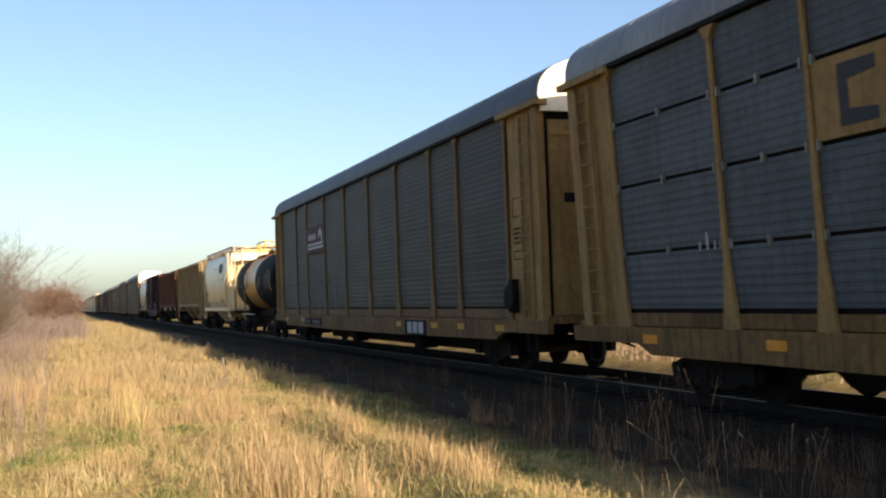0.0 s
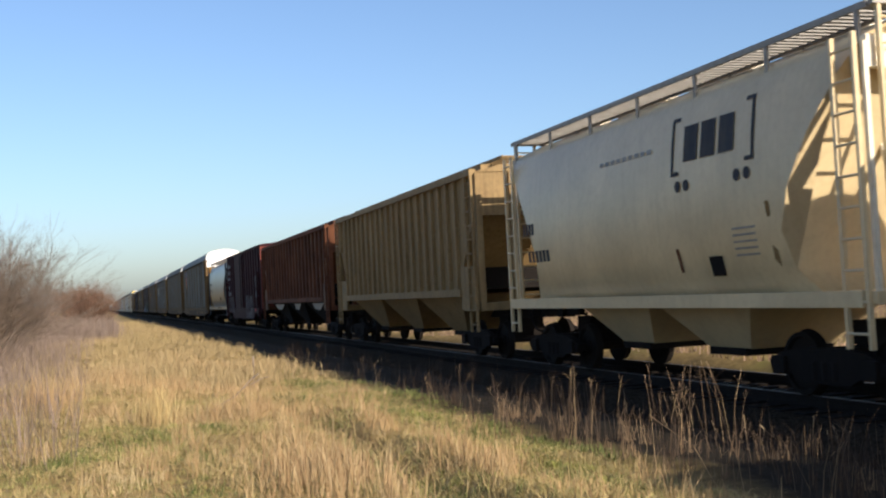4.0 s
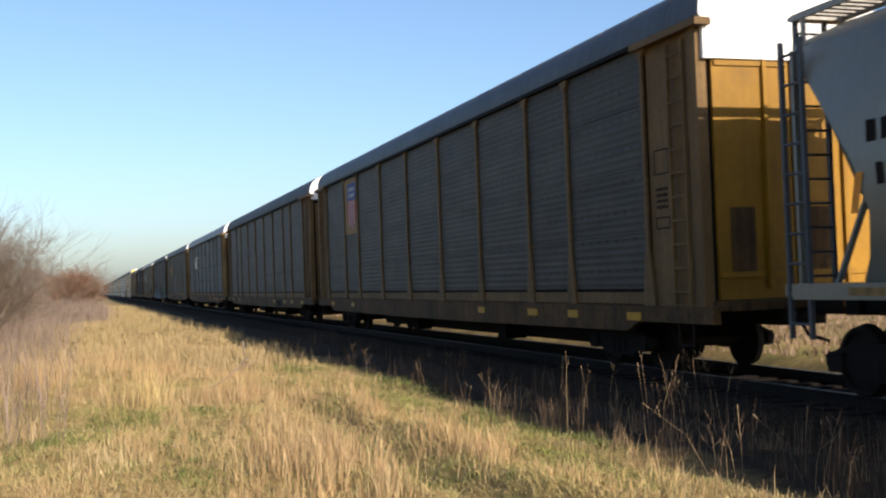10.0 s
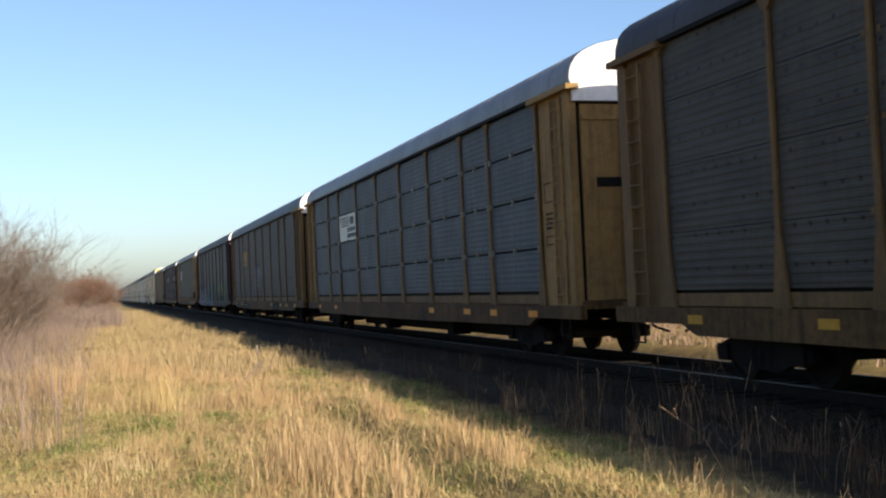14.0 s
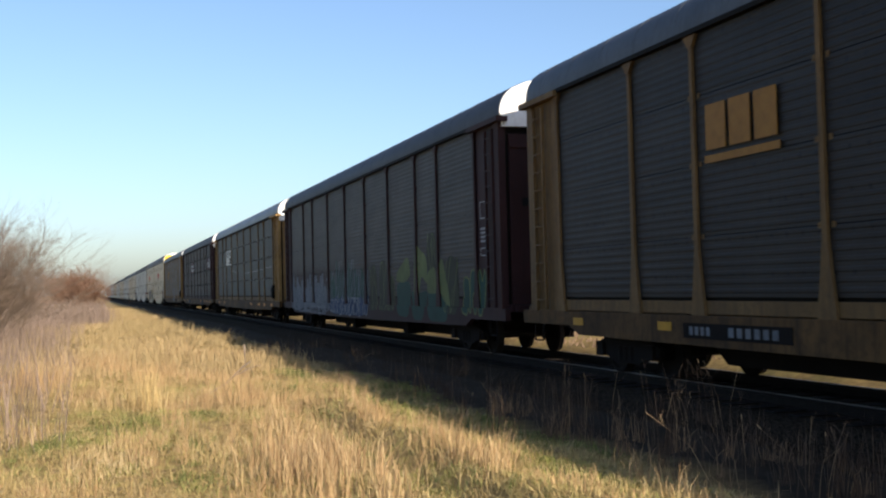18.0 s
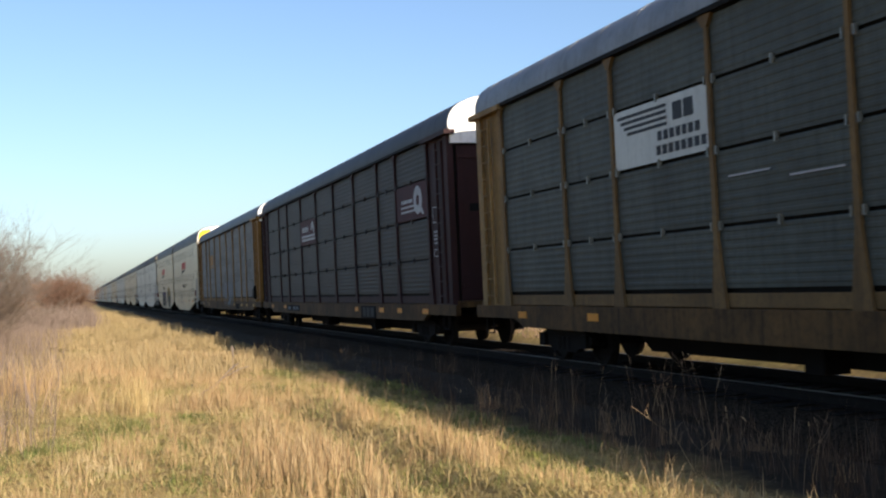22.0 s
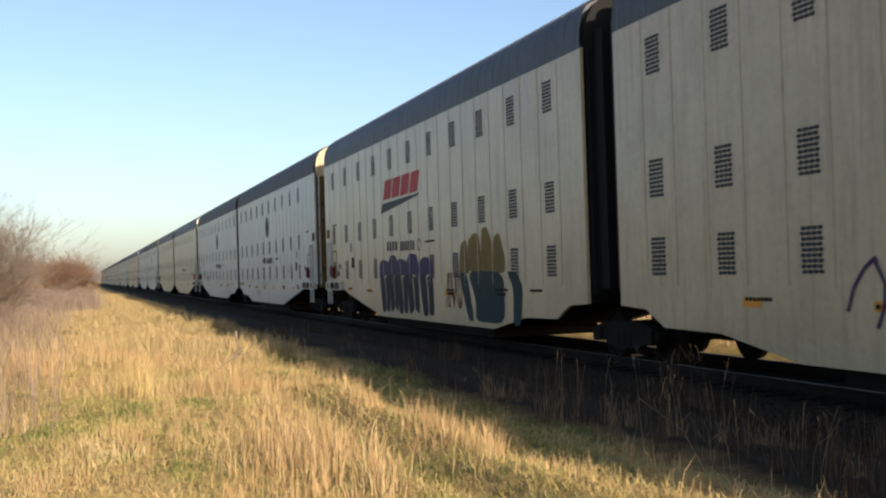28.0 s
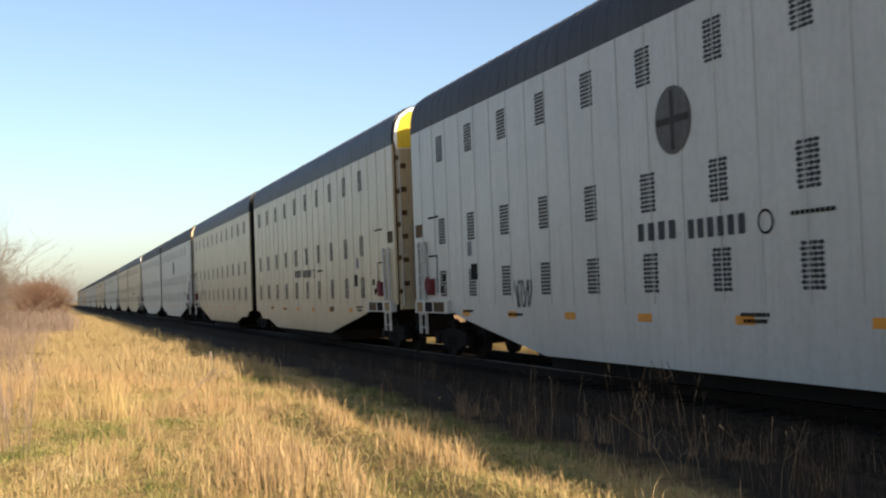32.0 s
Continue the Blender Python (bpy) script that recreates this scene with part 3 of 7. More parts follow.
def autorack(label, panel, post, end, roof, sill, cap="white", grid=False, number="", cap_low=4.7, group="auto rack cars", brake=False, door=None, reflect=True):
    car = thing("auto_rack_car", label, "rail car", group)
    HB = 13.3
    # shell behind the panels
    Shape().box(-1.40, 1.40, -HB - 0.1, HB - 0.1, 0.95, 4.9).part("body", "steel_dark", car, "dark inner shell")
    s = Shape().along_y(ROOF, -HB - 0.23, HB - 0.02, False)
    rf = s.part("roof", roof, car, "weathered arched sheet roof", 50)
    rm = shared(("seam", roof), lambda: Shape().along_y([(x * 1.0015, z + 0.004) for x, z in ROOF], -0.03, 0.03).mesh("roof_seam", roof, 50))
    for k in range(21):
        piece("roof_seam", rm, rf, at=(0, -12.6 + k * 1.26, 0))
    # eave rail under the roof
    Shape().box(-1.56, -1.46, -HB - 0.25, HB, 4.86, 4.93).box(1.46, 1.56, -HB, HB, 4.86, 4.93).part("eave_rail", "steel_dark", car)
    # flat car under the rack
    s = Shape()
    for sx in (-1, 1):
        s.along_x([(-13.65, 0.62), (-11.5, 0.62), (-11.1, 0.46), (-3.2, 0.42), (3.2, 0.42), (11.1, 0.46), (11.5, 0.62), (13.65, 0.62), (13.65, 0.87), (-13.65, 0.87)],
                  min(sx * 1.40, sx * 1.52), max(sx * 1.40, sx * 1.52))
    s.box(-1.4, 1.4, -13.65, 13.65, 0.80, 0.94)
    s.part("side_sill", sill, car, "scuffed side sill of the flat car")
    s = Shape().along_x([(-13.6, 0.56), (-8.9, 0.56), (-8.2, 0.05), (8.2, 0.05), (8.9, 0.56), (13.6, 0.56), (13.6, 0.80), (-13.6, 0.80)], -0.36, 0.36)
    for y in (-6.0, -3.0, 0.0, 3.0, 6.0):
        s.box(-1.38, 1.38, y - 0.08, y + 0.08, 0.46, 0.80)
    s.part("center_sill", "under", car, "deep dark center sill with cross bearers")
    # posts and panels of the near side
    for y in POSTS:
        piece("post", shared(("post", post), lambda: post_mesh(0, post)), car, at=(-1.47, y, 0))
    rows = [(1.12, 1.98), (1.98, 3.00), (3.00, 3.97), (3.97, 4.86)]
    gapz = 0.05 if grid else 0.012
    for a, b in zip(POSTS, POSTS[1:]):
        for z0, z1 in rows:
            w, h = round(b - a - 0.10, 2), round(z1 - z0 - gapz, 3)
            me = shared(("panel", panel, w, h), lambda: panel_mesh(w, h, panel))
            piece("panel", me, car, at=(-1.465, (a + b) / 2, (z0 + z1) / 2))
        w = round(b - a - 0.24, 2)
        low = "tan_mid" if post in ("tan", "yellow") else post
        piece("base_strip", shared(("strip", low, w), lambda: Shape().box(-0.02, 0.02, -w / 2, w / 2, 0.89, 1.075).mesh("base_strip", low)), car, at=(-1.455, (a + b) / 2, 0))
    if not grid:
        bolt = shared(("bolt", post), lambda: Shape().box(-0.012, 0.0, -0.03, 0.03, -0.035, 0.035).mesh("bolt_plate", post))
        for y in POSTS[2:8]:
            for z in (1.98, 3.00, 3.97):
                for d in (-0.13, 0.13):
                    piece("bolt_plate", bolt, car, at=(-1.468, y + d, z))
    if grid:
        clip_mat = "roof_dark" if post == "brown" else "hopper_grey"
        clip = shared(("clip", clip_mat), lambda: Shape().box(-0.07, -0.01, -0.016, 0.016, -0.06, 0.06).mesh("clip", clip_mat))
        for a, b in zip(POSTS, POSTS[1:]):
            for z in (1.98, 3.00, 3.97):
                for y in (a + 0.1, (a + b) / 2, b - 0.1):
                    piece("clip", clip, car, at=(-1.445, y, z))
    # far side, plain
    Shape().box(1.40, 1.46, -11.7, 11.7, 0.9, 4.86).part("far_panel", panel, car)
    # ends
    for sgn in (-1, 1):
        e = 0.25 if sgn < 0 else 0.0
        y0, y1 = sorted((sgn * 11.93, sgn * (13.05 + e)))
        for x0 in (-1.46, 1.38):
            Shape().box(x0, x0 + 0.08, y0, y1, 0.86, 4.86).part("corner_panel", end, car, "flat corner panel")
        y2, y3 = sorted((sgn * (12.98 + e), sgn * (13.22 + e)))
        for x0 in (-1.52, 1.36):
            Shape().box(x0, x0 + 0.16, y2, y3, 0.86, 4.80).part("corner_post", end, car)
        s = Shape()
        ya, yb = sorted((sgn * 11.7, sgn * (13.4 + e)))
        s.along_x([(ya, 4.80), (yb, 4.80), (yb, 4.90), (ya, 4.90)], -1.62, -1.36)
        s.part("eave_lip", end, car)
        lad = shared(("lad", end), lambda: ladder_mesh(0.9, 4.7, 0.42, 11, end))
        piece("ladder", lad, car, "side ladder", (-1.53, sgn * (12.66 + e), 0))
        end_doors(car, sgn, door or end, e)
        low = [(-1.44, cap_low), (-1.44, 4.88)] + [(x * 0.995, z - 0.01) for x, z in ROOF[1:-1]] + [(1.44, 4.88), (1.44, cap_low)]
        yy = sorted((sgn * (13.20 + e), sgn * (13.30 + e)))
        Shape().along_y(low, *yy).part("end_cap", cap, car, "roof end sheet")
        Shape().box(-1.3, 1.3, *sorted((sgn * 13.2, sgn * 13.8)), 0.80, 0.93).part("end_platform", sill, car)
    if brake:
        s = Shape().lathe([(-0.05, 0.24), (-0.02, 0.26), (0.0, 0.24)], 18, "x", (-1.60, -12.15, 1.30)).box(-1.6, -1.44, -12.25, -12.05, 1.0, 1.65)
        s.part("brake_wheel", "steel_dark", car, "brake wheel and gear box")
    for y in (-12.9, 12.9):
        Shape().tube([(-1.5, y - 0.2, 0.6), (-1.5, y - 0.2, 0.3), (-1.5, y + 0.2, 0.3), (-1.5, y + 0.2, 0.6)], 0.016).part("sill_step", "under", car)
    for y, w in ((-11.35, 0.23), (-9.05, 0.2), (-7.2, 0.24), (-4.28, 0.2), (8.05, 0.2), (11.1, 0.2)) if reflect else ():
        Shape().box(-1.530, -1.521, y - w, y + w, 0.63, 0.76).part("reflector", "label_yellow" if not grid else "label_orange", car, "reflector")
    if number:
        if number != "under":
            Shape().box(-1.530, -1.521, -6.6, -4.85, 0.44, 0.80).part("number_board", "under", car, "black board with three pale blocks")
            Shape().box(-1.530, -1.521, 4.9, 7.5, 0.54, 0.76).part("number_board", "under", car, "black board with plain pale marks")
            bars(car, -1.532, 7.05, 0.65, 0.6, 0.12, 4, "spray_pale", "plain marks", 0.4, seed=3)
            bars(car, -1.532, 5.75, 0.65, 1.2, 0.13, 6, "spray_pale", "plain marks", 0.4, seed=4)
        bars(car, -1.532, -5.72, 0.62, 1.4, 0.28, 3, number, "plain blocks", 0.22)
    # stencilled squares and lines on the near corner panel
    ink = "under" if end not in ("brown",) else "label_white"
    for k, (z0, z1) in enumerate(((2.84, 3.22), (2.02, 2.20))):
        s = Shape().box(-1.466, -1.461, -12.50, -12.08, z1 - 0.02, z1).box(-1.466, -1.461, -12.50, -12.08, z0, z0 + 0.02)
        s.box(-1.466, -1.461, -12.50, -12.48, z0, z1).box(-1.466, -1.461, -12.10, -12.08, z0, z1)
        s.part("stencil", ink, car, "thin stencilled square")
    for k in range(4):
        bars(car, -1.461, -12.28, 2.62 - k * 0.09, 0.36, 0.05, 5, ink, "plain marks", 0.35, seed=k, name="stencil")["kind"] = "stuff"
    # weathered gear under the deck
    Shape().box(-0.9, -0.4, -4.1, -3.6, 0.02, 0.62).part("brake_gear", "under", car)
    Shape().tube([(-0.7, 1.5, 0.45), (-0.7, 4.0, 0.45)], 0.13, 10).part("air_tank", "under", car)
    Shape().box(-0.8, -0.4, 3.05, 3.45, 0.0, 0.33).part("brake_gear", "under", car)
    for y in (-10.06, 10.06):
        truck(car, y)
    coupler(car, 14.27)
    return car


def rail_emblem(car, y, z, w, h, board="label_maroon", mirror=False):
    """Maroon board with white speed lines and an open ring."""
    x = -1.497
    m = -1 if mirror else 1
    Shape().box(x - 0.012, x + 0.01, y - w / 2, y + w / 2, z - h / 2, z + h / 2).part("emblem_board", board, car, "maroon board with white lines and ring")
    for k, zz in enumerate((-0.30, -0.16)):
        Shape().box(x - 0.02, x - 0.013, y - w * 0.46, y + w * 0.42, z + h * zz - h * 0.045, z + h * zz + h * 0.045).part("emblem_line", "label_white", car)
    for r0, r1 in ((0.09, 0.155), (0.20, 0.28)):
        arc_band(car, x - 0.016, y - m * w * 0.30 * 0 - w * 0.33, z + h * 0.06, r0 * h, r1 * h * 1.15, 0, 215, "label_white", "emblem_ring")
    bars(car, x - 0.014, y + w * 0.16, z + h * 0.12, w * 0.46, h * 0.2, 7, "label_white", "plain marks", 0.3)


def gold_emblem(car, y, z, w, h, mat="label_gold", under=True):
    x = -1.497
    for k in range(3):
        c = y + (1 - k) * w / 3
        s = Shape()
        s.along_x([(c - w * 0.14, z - h * 0.34), (c + w * 0.14, z - h * 0.34), (c + w * 0.14, z + h * 0.5), (c - w * 0.14, z + h * 0.5)], x - 0.012, x)
        s.part("emblem_block", mat, car, "plain gold block")
    if under:
        Shape().box(x - 0.012, x, y - w / 2, y + w / 2, z - h * 0.58, z - h * 0.44).part("emblem_line", mat, car)


# ---------------------------------------------------------------- tall articulated rack units
AROOF_HALF = [(-1.50, 5.12), (-1.505, 5.28), (-1.49, 5.48), (-1.44, 5.70), (-1.32, 5.90), (-1.10, 6.06), (-0.65, 6.19), (0, 6.24)]
AROOF = AROOF_HALF + [(-x, z) for x, z in AROOF_HALF[-2::-1]]


def louvre_mesh():
    s = Shape()
    for r in range(9):
        for c in range(4):
            y = -0.17 + c * 0.105 + (0.018 if r % 2 else 0.0)
            z = -0.26 + r * 0.065
            s.along_x([(y - 0.047, z - 0.015), (y, z - 0.029), (y + 0.047, z - 0.015), (y + 0.047, z + 0.015), (y, z + 0.029), (y - 0.047, z + 0.015)], -0.004, 0.0)
    return s.mesh("louvre", "label_dark")


def rack_unit(label, skin, roof, end, cap, front, group, first=8.9):
    """One unit of a two-unit articulated rack; front: its coupler end is the one ahead, else behind."""
    car = thing("tall_rack_unit", label, "rail car", group)
    e = -1 if front else 1           # the end with the coupler
    HB = 10.75
    y_n, y_p = (-10.2, 10.45) if front else (-10.6, 10.2)
    if front:
        low = [(y_n, 1.02), (-8.15, 0.98), (-7.0, 0.73), (-2.95, 0.13), (5.85, 0.13), (7.6, 0.42), (9.1, 0.44), (9.65, 0.70), (y_p, 0.74)]
    else:
        low = [(y_n, 0.74), (-9.85, 0.70), (-9.3, 0.44), (-7.8, 0.42), (-6.1, 0.13), (2.95, 0.13), (7.0, 0.73), (8.15, 0.98), (y_p, 1.02)]
    outline = low + [(y_p, 5.14), (y_n, 5.14)]
    s = Shape().along_x(outline, -1.50, -1.44).along_x(outline, 1.44, 1.50)
    s.part("side_wall", skin, car, "smooth pressed steel side")
    Shape().along_x([(y * 0.995, z + 0.02) for y, z in outline], -1.44, 1.44).part("body", "steel_dark", car)
    Shape().box(-1.25, 1.25, -3.2 if front else -5.4, 5.4 if front else 3.2, -0.10, 0.3).part("underframe", "under", car, "dark low underframe")
    rf = Shape().along_y(AROOF, y_n, y_p, False).part("roof", roof, car, "dark arched roof", 50)
    rib = shared(("arib", roof), lambda: Shape().along_y([(x * 1.002, z + 0.006) for x, z in AROOF], -0.04, 0.04).mesh("roof_rib", roof, 50))
    for k in range(47):
        piece("roof_rib", rib, rf, at=(0, y_n + 0.2 + k * (y_p - y_n - 0.4) / 46, 0))
    lv = shared("louvre", louvre_mesh)
    for k in range(10 if front else 11):
        y = 9.2 - k * 1.80 if front else first - k * 1.805
        for z in (4.52, 2.67, 1.50):
            piece("louvre", lv, car, at=(-1.502, y, z))
    for k in range(6):
        piece("reflector", shared("areflect", lambda: Shape().box(-1.506, -1.501, -0.2, 0.2, 0.79, 0.91).mesh("reflector", "label_orange")), car, "orange reflector", (0, 6.84 - k * 2.48, 0))
    seam = shared(("aseam", skin), lambda: Shape().box(-1.508, -1.500, -0.012, 0.012, 1.05, 5.12).mesh("seam", skin))
    for k in range(23):
        piece("seam", seam, car, at=(0, -9.6 + k * 0.87, 0))
    for sgn in (-1, 1):
        coup = sgn == e
        col = end if coup else "black"
        E = y_p if sgn > 0 else -y_n
        yy = sorted((sgn * (E - 0.02), sgn * (E + 0.10)))
        prof = [(-1.40, 0.9), (-1.40, 5.1)] + [(x * 0.96, z - 0.05) for x, z in AROOF[1:-1]] + [(1.40, 5.1), (1.40, 0.9)]
        Shape().along_y(prof, *yy).part("end_wall", col, car, "end wall")
        if coup:
            Shape().along_y([(-1.42, 5.0)] + [(x * 0.97, z - 0.03) for x, z in AROOF[1:-1]] + [(1.42, 5.0)], *sorted((sgn * (E + 0.10), sgn * (E + 0.13)))).part("end_cap", "white" if cap == "bright_yellow" else cap, car, "roof end sheet")
            # the sunlit top of a yellow end, laid on as a bright patch
            if cap == "bright_yellow":
                Shape().along_y([(-1.38, 5.02), (-1.38, 5.45), (-1.28, 5.78), (-1.05, 5.95), (-0.55, 6.0), (-0.3, 5.02)], *sorted((sgn * (E + 0.13), sgn * (E + 0.14)))).part("cap_patch", cap, car, "painted sunlit top of the yellow end")
            for k in range(6):
                Shape().box(-1.32, -1.18, *sorted((sgn * (E + 0.1), sgn * (E + 0.16))), 1.5 + k * 0.6, 1.62 + k * 0.6).part("hinge", "tan_dirty", car)
            lad = shared("alad", lambda: ladder_mesh(0.35, 2.5, 0.42, 7, "pale"))
            piece("ladder", lad, car, "end ladder", (-1.55, sgn * (HB - 1.2), 0))
            plat = Shape().box(-1.60, -1.44, *sorted((sgn * (HB - 0.75), sgn * (HB - 3.0))), 0.84, 1.12).part("step_platform", "pale", car, "stained step platform")
            for y0, y1, m in ((0.9, 1.3, "tan"), (1.5, 2.0, "under"), (2.1, 2.8, "tan_dirty")):
                Shape().box(-1.606, -1.601, *sorted((sgn * (HB - y0), sgn * (HB - y1))), 0.87, 1.09).part("stain_patch", m, plat)
            Shape().lathe([(-0.05, 0.17), (-0.02, 0.20), (0.0, 0.17)], 16, "x", (-1.58, sgn * (HB - 1.75), 1.48)).box(-1.60, -1.50, *sorted((sgn * (HB - 1.62), sgn * (HB - 1.95))), 1.25, 1.62).part("brake_wheel", "rust_red", car, "dark red brake wheel and gear")
            Shape().box(-1.507, -1.501, *sorted((sgn * (HB - 0.7), sgn * (HB - 1.2))), 2.62, 2.92).part("plate", "tan_dirty", car)
            Shape().box(-1.507, -1.501, *sorted((sgn * (HB - 4.3), sgn * (HB - 4.68))), 1.55, 1.88).part("plate", "under", car)
            for y0, z0 in ((2.72, 1.55), (2.55, 1.3)):
                Shape().box(-1.507, -1.501, *sorted((sgn * (HB - y0), sgn * (HB - y0 + 0.2))), z0, z0 + 0.16).part("plate", "under", car)
            s = Shape().box(-1.507, -1.501, *sorted((sgn * (HB - 2.15), sgn * (HB - 2.19))), 1.3, 2.15).box(-1.507, -1.501, *sorted((sgn * (HB - 1.6), sgn * (HB - 2.15))), 2.12, 2.16)
            s.part("hatch_edge", "under", car)
            bars(car, -1.506, sgn * (HB - 2.0), 3.02, 0.75, 0.045, 2, "under", "plain marks", 0.1)
            bars(car, -1.506, sgn * (HB - 4.25), 2.2, 0.25, 0.3, 3, "spray_white", "plain marks", 0.3)
            ye = sorted((sgn * (E + 0.10), sgn * (E + 0.125)))
            # dark strips hold the shade on the end as well as soot
            for x0, x1, z0, z1, m in ((-1.02, -0.84, 0.95, 3.2, "under"), (-0.98, -0.80, 3.3, 5.0, "under"), (-0.80, 0.2, 1.7, 4.95, "tan_dirty"), (-0.80, 1.35, 0.95, 1.65, "under"), (0.22, 0.9, 1.7, 4.95, "tan_dirty")):
                Shape().box(x0, x1, *ye, z0, z1).part("end_panel", m, car, "end wall panel dark with soot and painted shade")
            for k in range(5):
                Shape().box(-1.44, -1.38, *sorted((sgn * (E + 0.1), sgn * (E + 0.2))), 1.3 + k * 0.85, 1.42 + k * 0.85).part("hinge", "tan_dirty", car)
            Shape().tube([(-1.36, sgn * (E + 0.16), 1.0), (-1.36, sgn * (E + 0.16), 5.0)], 0.025).part("lock_rod", "pale", car)
        else:
            Shape().box(-1.3, 1.3, *sorted((sgn * E, sgn * (E + 0.45))), 1.0, 5.4).part("bellows", "black", car, "black folded bellows between the units")
            Shape().lathe([(5.9, 0.28), (6.2, 0.24), (6.24, 0.1)], 12, "z", (-0.6, sgn * (E + 0.1), 0)).part("roof_vent", "black", car)
    truck(car, e * 8.75)
    if front:
        truck(car, HB + 0.33)
    coupler(car, 11.4)
    return car


# ---------------------------------------------------------------- curved-side covered hopper
def curved_hopper(label, skin, L, top, group, roof_mat, walk_mat, end_tone, bay_mat=None, rung_mat=None):
    car = thing("covered_hopper_car", label, "rail car", group)
    HB = L / 2 - 0.65
    # sides bulge outwards and lean in to roof and sill
    sec = [(-1.22, 1.10), (-1.40, 1.45), (-1.49, 1.95), (-1.52, 2.5), (-1.50, 3.1), (-1.42, 3.7), (-1.30, top - 0.12), (-1.22, top), (-0.62, top + 0.26), (0, top + 0.29)]
    sec = sec + [(-x, z) for x, z in sec[-2::-1]]
    n = len(sec)
    # side sheets end in a curve towards the slope sheets
    v, f = [], []

    def end_y(z):
        return float(np.interp(z, [1.1, 1.35, 1.75, 2.25, 2.9, 3.4, 3.9, top], [1.05, 1.35, 1.58, 1.50, 1.08, 0.65, 0.22, 0.10]))

    lo = [(x, -HB + end_y(z), z) for x, z in sec]
    hi = [(x, HB - end_y(z), z) for x, z in sec]
    steps = 6
    for k in range(steps + 1):
        for a, b in zip(lo, hi):
            q = k / steps
            v.append((a[0], a[1] * (1 - q) + b[1] * q, a[2]))
    for k in range(steps):
        f += [(k * n + i, k * n + i + 1, (k + 1) * n + i + 1, (k + 1) * n + i) for i in range(n - 1)]
    s = Shape().faces(v, f)
    s.faces(lo, [tuple(range(n))])
    s.faces(hi, [tuple(range(n))])
    s.part("body", skin, car, "smooth curved side sheets, streaked", 45)
    # end bulkheads, slope sheets; the cream car's are paler, sunlight put into their colour
    for sgn in (-1, 1):
        s = Shape()
        ya, yb = sgn * (HB - 0.02), sgn * (HB - 2.1)
        s.along_x([(sgn * (HB - 0.62), 3.4), (sgn * (HB - 0.58), 3.4), (sgn * (HB - 1.45), 2.2), (sgn * (HB - 1.5), 2.2)], -1.1, 1.1)
        s.box(-1.28, 1.28, *sorted((ya, sgn * (HB - 0.14))), 3.70, top - 0.02)
        s.part("slope_sheet", end_tone, car, "sunlit slope sheet")
        # plate added on the far side to keep sun off the next car's door
        if sgn > 0:
            Shape().box(1.28, 1.33, HB - 1.7, HB - 0.1, 1.1, 3.6).part("end_side_plate", end_tone, car)
        for x in (-1.3, 1.3):
            Shape().box(x - 0.03, x + 0.03, *sorted((ya, sgn * (HB - 0.08))), 1.0, top - 0.1).part("end_post", end_tone, car)
        for x in (-0.75, 0.75):
            Shape().tube([(x, ya, 1.15), (x * 0.7, sgn * (HB - 0.8), 3.0)], 0.045).part("end_brace", end_tone, car)
        piece("ladder", shared(("hlad", skin, top), lambda: ladder_mesh(0.5, top, 0.38, 10, rung_mat or skin)), car, "corner ladder", (-1.46, sgn * (HB - 0.22), 0))
        Shape().box(-1.45, 1.45, *sorted((sgn * (HB - 1.9), sgn * (HB + 0.1))), 1.02, 1.16).part("end_platform", skin, car)
        lv = shared(("hlade", skin, top), lambda: ladder_mesh(1.1, top + 0.3, 0.42, 11, rung_mat or skin))
        el = piece("end_ladder", lv, car, "end ladder", (-0.95, sgn * (HB + 0.06), 0))
        el.rotation_euler = (0, 0, math.pi / 2)
    Shape().lathe([(-0.05, 0.26), (-0.02, 0.28), (0.0, 0.26)], 18, "y", (-0.2, -HB - 0.12, 2.2)).box(-0.3, -0.1, -HB - 0.1, -HB, 1.1, 2.2).part("brake_wheel", "steel_dark", car, "brake wheel")
    s = Shape().box(-1.50, -1.36, -HB + 0.1, HB - 0.1, 0.98, 1.17).box(1.36, 1.50, -HB + 0.1, HB - 0.1, 0.98, 1.17)
    s.part("side_sill", skin, car)
    # bays
    for yc in (-1.45, 1.45):
        s = Shape()
        s.faces([(-1.25, yc - 1.42, 1.12), (1.25, yc - 1.42, 1.12), (1.25, yc + 1.42, 1.12), (-1.25, yc + 1.42, 1.12),
                 (-0.7, yc - 0.55, 0.34), (0.7, yc - 0.55, 0.34), (0.7, yc + 0.55, 0.34), (-0.7, yc + 0.55, 0.34)],
                [(0, 1, 5, 4), (1, 2, 6, 5), (2, 3, 7, 6), (3, 0, 4, 7), (4, 5, 6, 7)])
        b = s.part("hopper_bay", bay_mat or skin, car, "sloping discharge bay")
        Shape().box(-0.75, 0.75, yc - 0.5, yc + 0.5, 0.24, 0.35).part("outlet_gate", "under", b)
    # running board along the roof
    s = Shape()
    zt = top + 0.33
    for x0, x1 in ((-1.25, -0.62), (0.62, 1.25)):
        for j in range(int(2 * HB / 0.16)):
            y = -HB + j * 0.16
            s.box(x0, x1, y, y + 0.09, zt - 0.02, zt + 0.01)
        s.box(x0 - 0.02, x0 + 0.02, -HB, HB, zt - 0.05, zt + 0.03)
        s.box(x1 - 0.02, x1 + 0.02, -HB, HB, zt - 0.05, zt + 0.03)
    for yy in (-HB, HB):
        s.box(-1.25, 1.25, yy - 0.1, yy + 0.1, zt - 0.03, zt + 0.02)
    s.part("running_board", walk_mat, car, "grated roof walkway")
    s = Shape()
    m = 7
